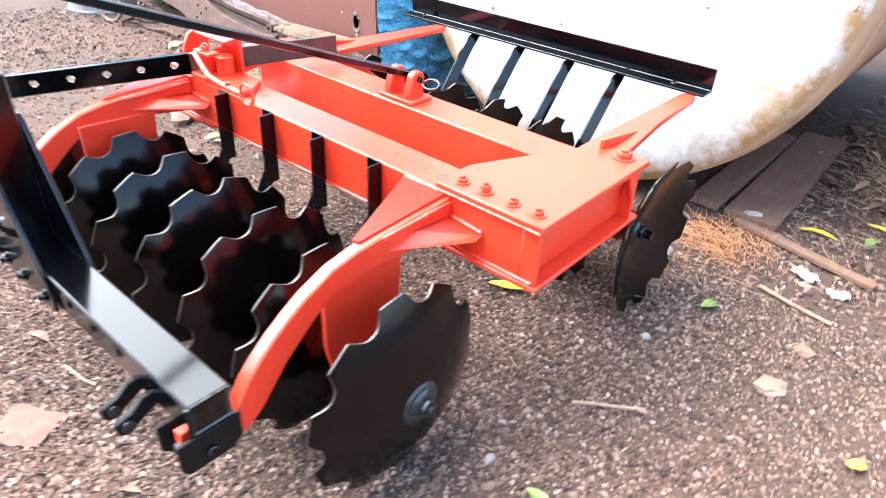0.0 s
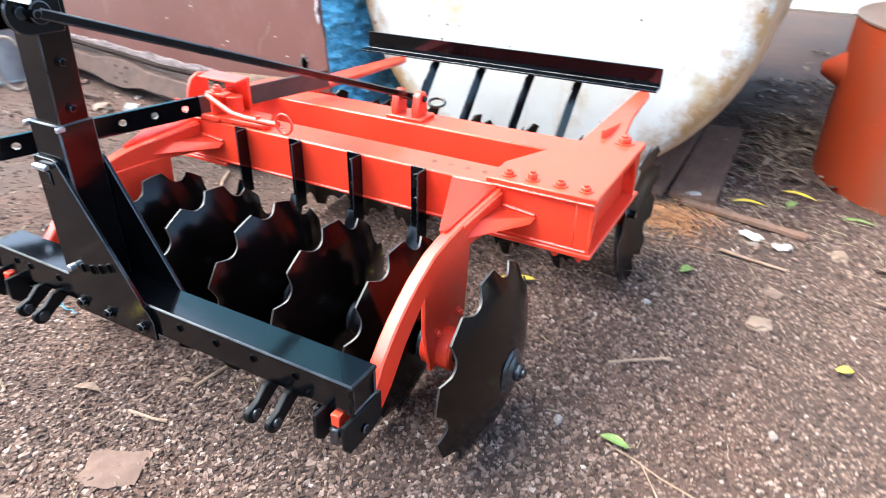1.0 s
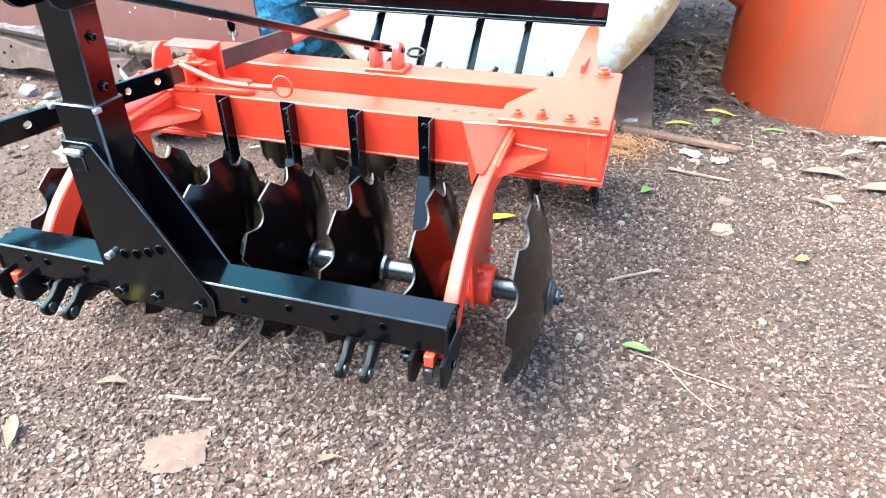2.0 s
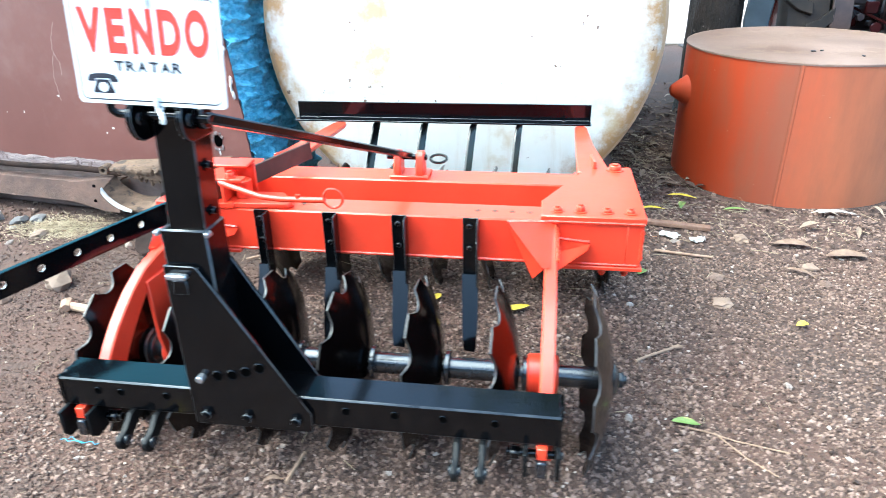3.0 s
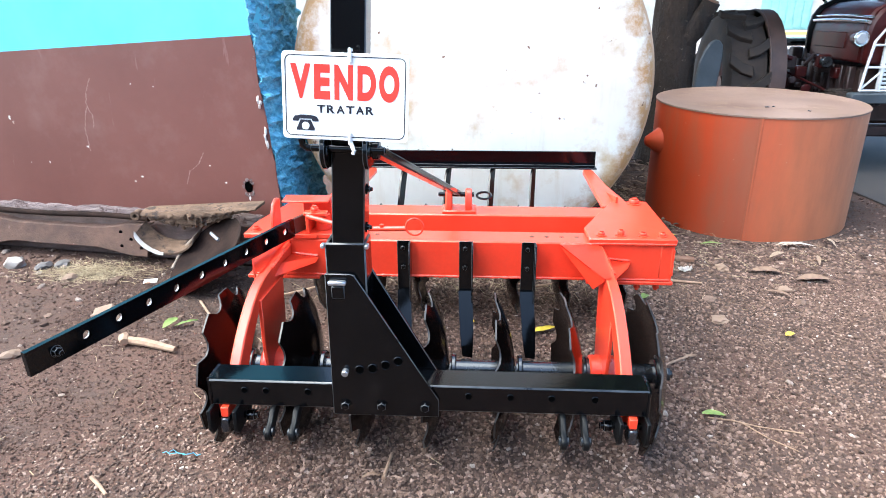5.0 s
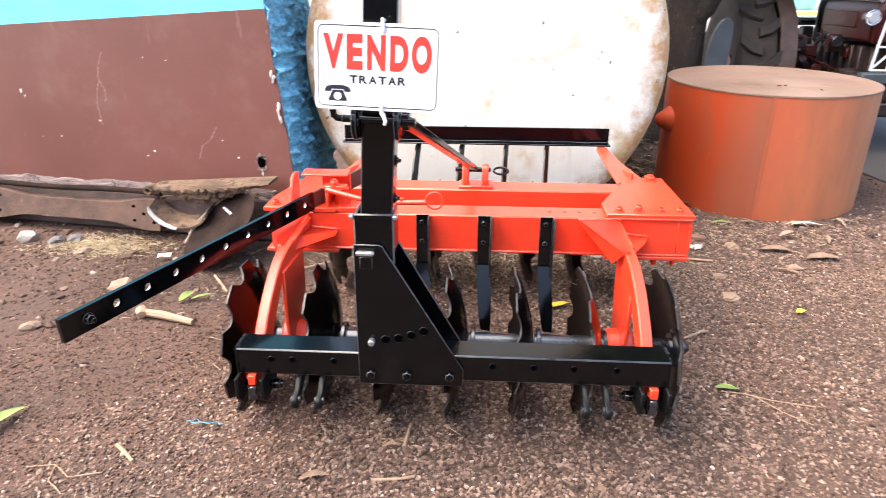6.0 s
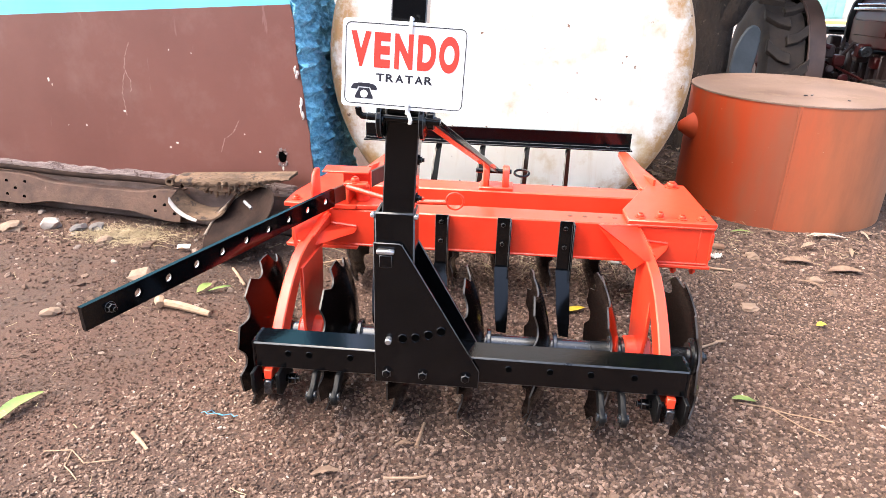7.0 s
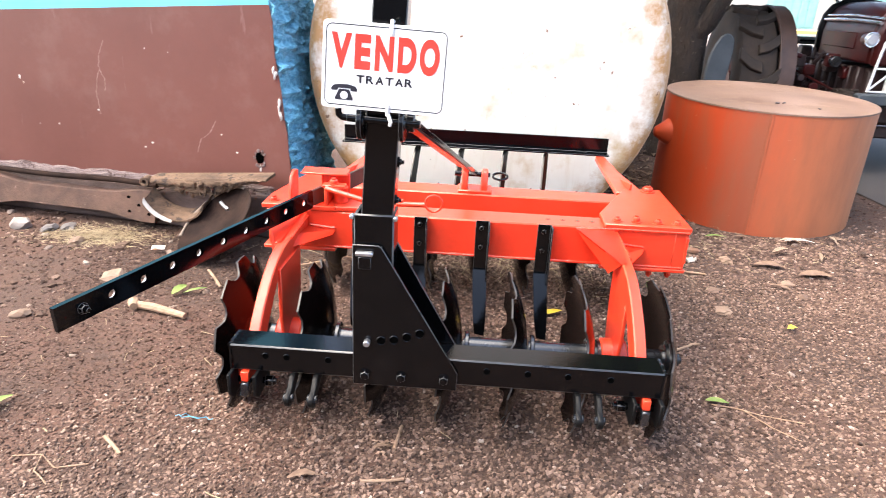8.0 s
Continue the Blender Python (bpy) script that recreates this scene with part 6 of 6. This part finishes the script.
for sx in (-1, 1):
    hx = -0.375 if sx < 0 else 0.40
    hl = part("headlight", moved(rod((hx, -1.62, 1.05), (hx, -1.73, 1.05), 0.045, 24, r2=0.062, bev=0.006), TU), MAROON, tractor)
    part("lens", moved(rod((hx, -1.728, 1.05), (hx, -1.745, 1.05), 0.055, 24, r2=0.040), TU), GLASS, hl, "round glass lens")
    part("ring", moved(swept([(hx + 0.060 * math.cos(a * math.pi / 12), -1.732, 1.05 + 0.060 * math.sin(a * math.pi / 12)) for a in range(25)], 0.007, 8), TU), CHROME, hl)
part("exhaust", moved(rod((0.12, -1.0, 1.34), (0.12, -1.0, 2.0), 0.035, 16), TU), ENGINE, tractor)
part("side_hook", moved(swept([(-0.84, -1.22, 0.92), (-0.83, -1.23, 1.08), (-0.835, -1.24, 1.18), (-0.865, -1.24, 1.215), (-0.90, -1.24, 1.205), (-0.91, -1.24, 1.18)], 0.016, 8), TF), MAROON, tractor)
part("side_lever", moved(rod((-0.92, -1.20, 1.02), (-0.70, -1.20, 0.97), 0.024, 10), TF), MAROON, tractor)
part("seat", moved(box(-0.22, 0.22, 0.05, 0.45, 1.02, 1.10, 0.03), TF), BLACK, tractor)
wheel_pts = [(0.20 * math.cos(a * math.pi / 14), -0.42 + 0.06 * math.sin(a * math.pi / 14), 1.62 + 0.19 * math.sin(a * math.pi / 14)) for a in range(29)]
part("steering_wheel", moved(swept(wheel_pts, 0.014, 8), TF), BLACK, tractor)
part("steering_column", moved(rod((0, -0.66, 1.30), (0, -0.42, 1.62), 0.022, 12), TF), BLACK, tractor)


# ---- leaves, sticks and litter on the ground ----
def leaf(x, y, turn_deg, length, width, material, label, curl=0.25, lift=0.006):
    bm = bmesh.new()
    k = 14
    lines = []
    for i in range(k + 1):
        t = i / k
        w = width / 2 * max(0.04, math.sin(math.pi * min(1, t * 0.96 + 0.03)) ** 0.8)
        z = lift + curl * length * 0.16 * math.sin(t * math.pi)
        side = 0.09 * length * math.sin(t * 2.6 + y * 3)
        lines.append([bm.verts.new((length * (t - 0.5), side + s * w, max(0.004, z + abs(s) * w * 0.30 + 0.003 * noise.noise(Vector((t * 5, s * 2, x)))))) for s in (-1, -0.5, 0, 0.5, 1)])
    for a, b in zip(lines, lines[1:]):
        for j in range(4):
            bm.faces.new((a[j], a[j + 1], b[j + 1], b[j]))
    m = Matrix.Translation((x, y, lie(x, y) + 0.009)) @ Matrix.Rotation(radians(turn_deg), 4, "Z")
    lf = thing("leaf", m.translation, label, "leaf", "fallen leaves")
    part("blade", moved(bm, m), material, lf)
    part("stalk", moved(swept([(length * 0.49, 0.05 * length * math.sin(2.6 + y * 3), max(0.003, lift)), (length * 0.56, 0.0, 0.006), (length * 0.62, 0.004, 0.003)], 0.0014, 5), m), TWIGM, lf)


GREEN, YELLOW, BROWN = "fallen mango leaf turning green to yellow on the gravel", "bright yellow fallen leaf on the gravel", "dry brown curled leaf on the gravel"
leaf(-1.541, 0.210, 80, 0.195, 0.055, LEAFG, "long fresh green leaf lying on the earth", 0.3, 0.012)
leaf(-1.335, 1.225, 75, 0.11, 0.05, LEAFG, GREEN, 0.5, 0.012)
leaf(-1.26, 1.235, 35, 0.11, 0.022, LEAFG, GREEN, 0.4, 0.010)
leaf(1.575, 1.262, 25, 0.055, 0.035, LEAFY, YELLOW, 0.5)
leaf(0.440, 1.272, 22, 0.145, 0.044, LEAFY, YELLOW, 0.2)
leaf(0.10, 1.33, 60, 0.07, 0.035, LEAFY, YELLOW, 0.4)
leaf(1.012, 1.67, 40, 0.065, 0.045, LEAFG, GREEN, 0.5)
leaf(1.022, 0.606, 5, 0.085, 0.034, LEAFG, GREEN, 0.3)
leaf(1.155, 2.46, 12, 0.16, 0.032, LEAFY, YELLOW, 0.3)
leaf(1.36, 2.70, -5, 0.17, 0.035, LEAFY, YELLOW, 0.3)
leaf(1.34, 2.55, 80, 0.11, 0.040, LEAFG, GREEN, 0.5)
leaf(1.772, 2.03, -10, 0.17, 0.075, LEAFB, BROWN, 0.1, 0.006)
leaf(1.985, 1.92, -4, 0.19, 0.080, LEAFB, BROWN, 0.1, 0.006)
leaf(1.71, 1.73, -45, 0.13, 0.03, LEAFB, BROWN, 0.4)
leaf(1.62, 2.50, 10, 0.14, 0.03, LEAFG, GREEN, 0.3)
leaf(1.80, 2.52, -15, 0.12, 0.03, LEAFB, BROWN, 0.4)
leaf(2.15, 2.49, 8, 0.20, 0.04, PAPER, "pale dry leaf strip at the foot of the drum", 0.3)
leaf(2.42, 2.57, -6, 0.12, 0.03, LEAFB, BROWN, 0.4)
leaf(-0.20, 0.20, 20, 0.055, 0.02, LEAFB, BROWN, 0.5)
leaf(-0.55, -0.20, -60, 0.12, 0.035, LEAFB, BROWN, 0.4)
leaf(-0.62, -0.42, 40, 0.10, 0.03, LEAFY, YELLOW, 0.3)
leaf(-0.42, 0.03, 15, 0.09, 0.03, LEAFB, BROWN, 0.4)
leaf(0.30, -0.05, 30, 0.06, 0.016, LEAFB, BROWN, 0.2)


def stick(pts, r, label, material=TWIGM, lump=0.15, name="twig"):
    pts = [(x, y, lie(x, y) + z) for x, y, z in pts]
    t = thing(name, pts[0], label, "stick", "sticks on the ground")
    part("stem", swept(pts, r, 8, lump=lump, seed=int(abs(pts[0][0]) * 1000)), material, t)
    return t


stick([(-1.445, 1.035, 0.024), (-1.36, 1.015, 0.026), (-1.28, 0.99, 0.024), (-1.19, 0.962, 0.022)], [0.020, 0.021, 0.020, 0.014], "broken pale branch piece lying on the earth", name="branch_piece")
stick([(-1.475, 1.075, 0.028), (-1.462, 1.04, 0.030), (-1.445, 1.005, 0.028)], [0.016, 0.026, 0.018], "pale split wood knot on the earth", name="wood_knot")
stick([(0.905, 0.945, 0.010), (0.965, 0.985, 0.012), (1.02, 1.02, 0.012), (1.075, 1.062, 0.010)], 0.0055, "thin straight pale twig on the gravel")
stick([(1.045, 1.045, 0.012), (1.085, 1.048, 0.014)], 0.006, "thin forked twig end on the gravel")
stick([(-0.148, 0.33, 0.008), (-0.152, 0.27, 0.010), (-0.158, 0.20, 0.008)], 0.006, "short brown stick lying on the gravel")
stick([(-1.10, 0.14, 0.008), (-1.05, 0.10, 0.009), (-1.01, 0.065, 0.007)], 0.006, "small wood splinter on the earth")
stick([(-1.33, 0.02, 0.006), (-1.24, 0.03, 0.010), (-1.17, -0.02, 0.008), (-1.12, -0.005, 0.009), (-1.08, 0.01, 0.006)], 0.0022, "thin dry branching twig on the earth")
stick([(-1.24, 0.03, 0.010), (-1.22, -0.04, 0.008), (-1.19, -0.06, 0.010), (-1.15, -0.09, 0.006)], 0.002, "thin dry branching twig on the earth")
stick([(-0.24, 0.035, 0.010), (-0.15, 0.045, 0.012), (-0.11, 0.06, 0.009)], 0.005, "brown wood chip on the gravel")
stick([(1.0, 0.60, 0.006), (1.08, 0.57, 0.010), (1.16, 0.54, 0.006), (1.30, 0.50, 0.005)], 0.0028, "dry grass stem lying on the gravel")
stick([(1.10, 0.57, 0.008), (1.17, 0.47, 0.006), (1.24, 0.40, 0.005)], 0.0022, "dry grass stem lying on the gravel")
stick([(1.10, 1.92, 0.012), (1.22, 1.88, 0.014), (1.36, 1.86, 0.010)], 0.007, "pale twig lying by the batten")
stick([(0.30, 1.72, 0.010), (0.55, 1.80, 0.02), (0.72, 1.96, 0.014)], 0.006, "thin twig under the harrow")
stick([(-1.30, 1.50, 0.01), (-1.22, 1.38, 0.02), (-1.16, 1.30, 0.01)], 0.007, "bent pale twig on the earth")
stick([(-0.90, 1.60, 0.012), (-0.62, 1.72, 0.05), (-0.30, 1.66, 0.012)], 0.005, "dry stem under the harrow")


def rock(x, y, size, material, label, seed, flat=0.6):
    bm = bmesh.new()
    bmesh.ops.create_icosphere(bm, subdivisions=2, radius=1)
    for v in bm.verts:
        n = v.co.normalized()
        v.co = n * (1 + 0.55 * noise.noise(n * 1.6 + Vector((seed, 0, 0))) + 0.10 * noise.noise(n * 5 + Vector((0, seed, 0))))
    m = Matrix.Translation((x, y, lie(x, y) + size * flat * 0.55)) @ Matrix.Rotation(seed, 4, "Z") @ Matrix.Diagonal((size, size * 0.75, size * flat, 1))
    tagged(part("stone", mesh_of("stone", moved(bm, m), material, 14), None), label, "stone", "stones lying on the ground")


BROWNSTONE = surface("brown_stone", (0.17, 0.11, 0.075), (0.30, 0.21, 0.15), rough=0.9, scale=12, fine=60, bump=0.6, depth=0.006)
PALESTONE = surface("pale_stone", (0.28, 0.24, 0.205), (0.44, 0.395, 0.35), rough=0.85, scale=14, fine=70, bump=0.4, depth=0.004)
GREYSTONE = surface("grey_stone", (0.10, 0.09, 0.085), (0.18, 0.16, 0.15), rough=0.9, scale=14, fine=70, bump=0.5, depth=0.004)
rock(-1.66, 1.245, 0.085, BROWNSTONE, "round brown field stone on the earth", 2.2)
rock(-2.61, 1.95, 0.065, PALESTONE, "pale angular stone near the wall", 3.1)
rock(-2.42, 1.93, 0.055, GREYSTONE, "grey flat stone near the wall", 4.4, 0.4)
rock(-2.33, 1.97, 0.060, GREYSTONE, "grey flat stone near the wall", 5.3, 0.35)
rock(-2.80, 1.88, 0.075, BROWNSTONE, "brown stone half sunk near the wall", 6.2, 0.4)
rock(-2.15, 1.74, 0.045, BROWNSTONE, "brown stone half sunk near the wall", 7.7, 0.5)
rock(0.925, 1.36, 0.018, PALESTONE, "small white pebble on the gravel", 8.1)
rock(1.31, 1.41, 0.050, BROWNSTONE, "flat tan stone on the gravel", 1.3, 0.25)
rock(1.78, 1.80, 0.045, BROWNSTONE, "flat tan stone on the gravel", 2.9, 0.3)
rock(0.735, 1.90, 0.032, PALESTONE, "white lump of stone beside the disc", 9.2)
rock(1.55, 2.10, 0.045, BROWNSTONE, "flat tan stone on the gravel", 4.9, 0.4)
rock(0.90, 2.40, 0.05, PALESTONE, "pale stone on the plank end", 6.6)
rock(2.30, 1.55, 0.05, BROWNSTONE, "flat tan stone on the gravel", 5.9, 0.3)
rock(-1.9, 0.9, 0.04, BROWNSTONE, "brown stone on the earth", 3.7, 0.5)


def crumple(x, y, sx, sy, h, turn_deg, material, name, label, category, seed):
    bm = bmesh.new()
    k = 16
    g = [[None] * (k + 1) for _ in range(k + 1)]
    for i in range(k + 1):
        for j in range(k + 1):
            u, v = i / k - 0.5, j / k - 0.5
            e = 1 + 0.22 * noise.noise(Vector((u * 3, v * 3, seed)))
            g[i][j] = bm.verts.new((u * sx * e, v * sy * e, max(0.001, h * (0.35 + noise.noise(Vector((u * 5 + seed, v * 5, 1))) + 0.5 * noise.noise(Vector((u * 12, v * 12 + seed, 4)))))))
    for i in range(k):
        for j in range(k):
            if abs(i / k - 0.5) + abs(j / k - 0.5) < 0.86:
                bm.faces.new((g[i][j], g[i + 1][j], g[i + 1][j + 1], g[i][j + 1]))
    bmesh.ops.delete(bm, geom=[v for v in bm.verts if not v.link_faces], context="VERTS")
    bmesh.ops.solidify(bm, geom=bm.faces, thickness=0.0012)
    ob = part(name, moved(bm, Matrix.Translation((x, y, lie(x, y) + 0.008)) @ Matrix.Rotation(radians(turn_deg), 4, "Z")), material)
    tagged(ob, label, category)


crumple(1.20, 2.12, 0.10, 0.06, 0.020, -20, PAPER, "paper_scrap", "torn white paper scrap on the gravel", "paper", 2.0)
crumple(1.33, 2.06, 0.08, 0.05, 0.022, 30, PAPER, "paper_scrap", "small crumpled grey paper on the gravel", "paper", 5.0)
crumple(-0.09, -0.13, 0.15, 0.13, 0.006, 25, CARD, "cardboard_scrap", "flat weathered cardboard piece pressed into the gravel", "cardboard", 7.0)


def tuft(name, x, y, rx, ry, count, length, material, label, seed, up=0.35):
    """Loose dry grass: many thin blades in one mesh."""
    rs = np.random.RandomState(seed)
    verts, faces = [], []
    for k in range(count):
        px, py = x + rs.normal(0, rx), y + rs.normal(0, ry)
        a, L = rs.uniform(0, 2 * np.pi), length * rs.uniform(0.4, 1.3)
        z0, z1 = lie(px, py) + rs.uniform(0.002, 0.012), lie(px, py) + 0.006 + rs.uniform(0, up) * L
        dx, dy, w = np.cos(a), np.sin(a), rs.uniform(0.0005, 0.0012)
        bend = rs.normal(0, 0.2) * L
        b = len(verts)
        for t in (0, 0.5, 1):
            cx, cy, cz = px + dx * L * t - dy * bend * t * t, py + dy * L * t + dx * bend * t * t, z0 + (z1 - z0) * (1 - (1 - t) ** 2)
            verts += [(cx - dy * w, cy + dx * w, cz), (cx + dy * w, cy - dx * w, cz + w)]
        faces += [(b, b + 1, b + 3, b + 2), (b + 2, b + 3, b + 5, b + 4)]
    me = bpy.data.meshes.new(name)
    me.from_pydata(verts, [], faces)
    me.materials.append(material)
    tagged(new(name, me), label, "dry grass", kind="stuff")


RUSTYSTRAW = surface("rusty_straw", (0.36, 0.15, 0.06), (0.52, 0.26, 0.12), rough=0.9, scale=9, fine=80, bump=0.2)
tuft("dry_grass", 0.86, 2.12, 0.10, 0.09, 750, 0.08, RUSTYSTRAW, "rust-coloured dry coconut fibre beside the planks", 1)
tuft("dry_grass", -2.08, 1.86, 0.16, 0.08, 2600, 0.040, STRAW, "pale dry straw by the wall", 2)
tuft("dry_grass", 0.4, 1.0, 1.6, 0.9, 170, 0.045, STRAW, "scattered dry grass stems on the gravel", 3, 0.15)
tuft("dry_grass", -1.6, 0.7, 0.5, 0.6, 90, 0.05, STRAW, "scattered dry grass stems on the earth", 4, 0.15)
tuft("dry_grass", 0.1, 1.75, 0.5, 0.15, 260, 0.12, STRAW, "dry grass and weeds beneath the harrow", 5, 0.6)
tuft("dry_grass", 1.5, 2.4, 0.5, 0.25, 260, 0.08, STRAW, "dry grass litter before the drum", 6, 0.2)
tuft("dry_grass", 1.22, 3.5, 0.16, 0.5, 900, 0.09, STRAW, "pale dry leaf litter between tank and drum", 7, 0.2)


def litter(x0, x1, y0, y1, count, seed, label, keep):
    """Dead leaves, each a curled blade of its own tone, in one mesh."""
    rs = np.random.RandomState(seed)
    verts, faces = [], []
    while len(faces) < count * 4:
        px, py = rs.uniform(x0, x1), rs.uniform(y0, y1)
        if not keep(px, py):
            continue
        a, L, W = rs.uniform(0, 2 * np.pi), rs.uniform(0.05, 0.15), rs.uniform(0.008, 0.022)
        dx, dy, z, tilt, curl = np.cos(a), np.sin(a), lie(px, py) + rs.uniform(0.006, 0.03), rs.normal(0, 0.12), rs.uniform(0.0, 0.02)
        b = len(verts)
        for t, w in ((0, 0.15), (0.3, 0.9), (0.65, 1.0), (1, 0.1)):
            for sgn in (-1, 0, 1):
                verts.append((px + dx * L * t - dy * W * w * sgn, py + dy * L * t + dx * W * w * sgn, max(lie(px, py) + 0.003, z + tilt * L * (t - 0.5) + curl * (4 * t * (1 - t)) + (0.4 * W * w if sgn else 0))))
        for i in range(3):
            for j in range(2):
                faces.append((b + i * 3 + j, b + i * 3 + j + 1, b + i * 3 + j + 4, b + i * 3 + j + 3))
    me = bpy.data.meshes.new("leaf_litter")
    me.from_pydata(verts, [], faces)
    me.materials.append(LITTER)
    tagged(new("leaf_litter", me), label, "leaf litter", kind="stuff")


LITTER = pebble_material("dead_leaves", [(0.0, (0.045, 0.026, 0.018)), (0.35, (0.10, 0.062, 0.042)), (0.7, (0.19, 0.125, 0.085)), (0.93, (0.33, 0.245, 0.17)), (0.99, (0.50, 0.41, 0.31))])
litter(0.95, 1.75, 2.85, 5.2, 420, 41, "brown dead leaves lying between tank and drum", lambda x, y: not under_drum(x, y))
litter(1.2, 3.0, 4.0, 6.6, 260, 42, "brown dead leaves round the tree", lambda x, y: not under_drum(x, y))
litter(1.1, 3.0, 2.0, 2.75, 16, 43, "a few dead leaves before the drum", lambda x, y: not under_drum(x, y))
thread = [(-0.92 + 0.012 * k, 0.262 + 0.005 * math.sin(k * 1.7), 0.010 + 0.003 * math.sin(k * 2.3)) for k in range(12)]
th = thing("plastic_thread", thread[0], "frayed blue plastic thread on the gravel", "thread")
part("strand", swept(thread, 0.0014, 6), BLUEPLASTIC, th)
part("strand", swept([(x + 0.02, y + 0.010 * math.sin(i), z + 0.002) for i, (x, y, z) in enumerate(thread[:7])], 0.0012, 6), BLUEPLASTIC, th)
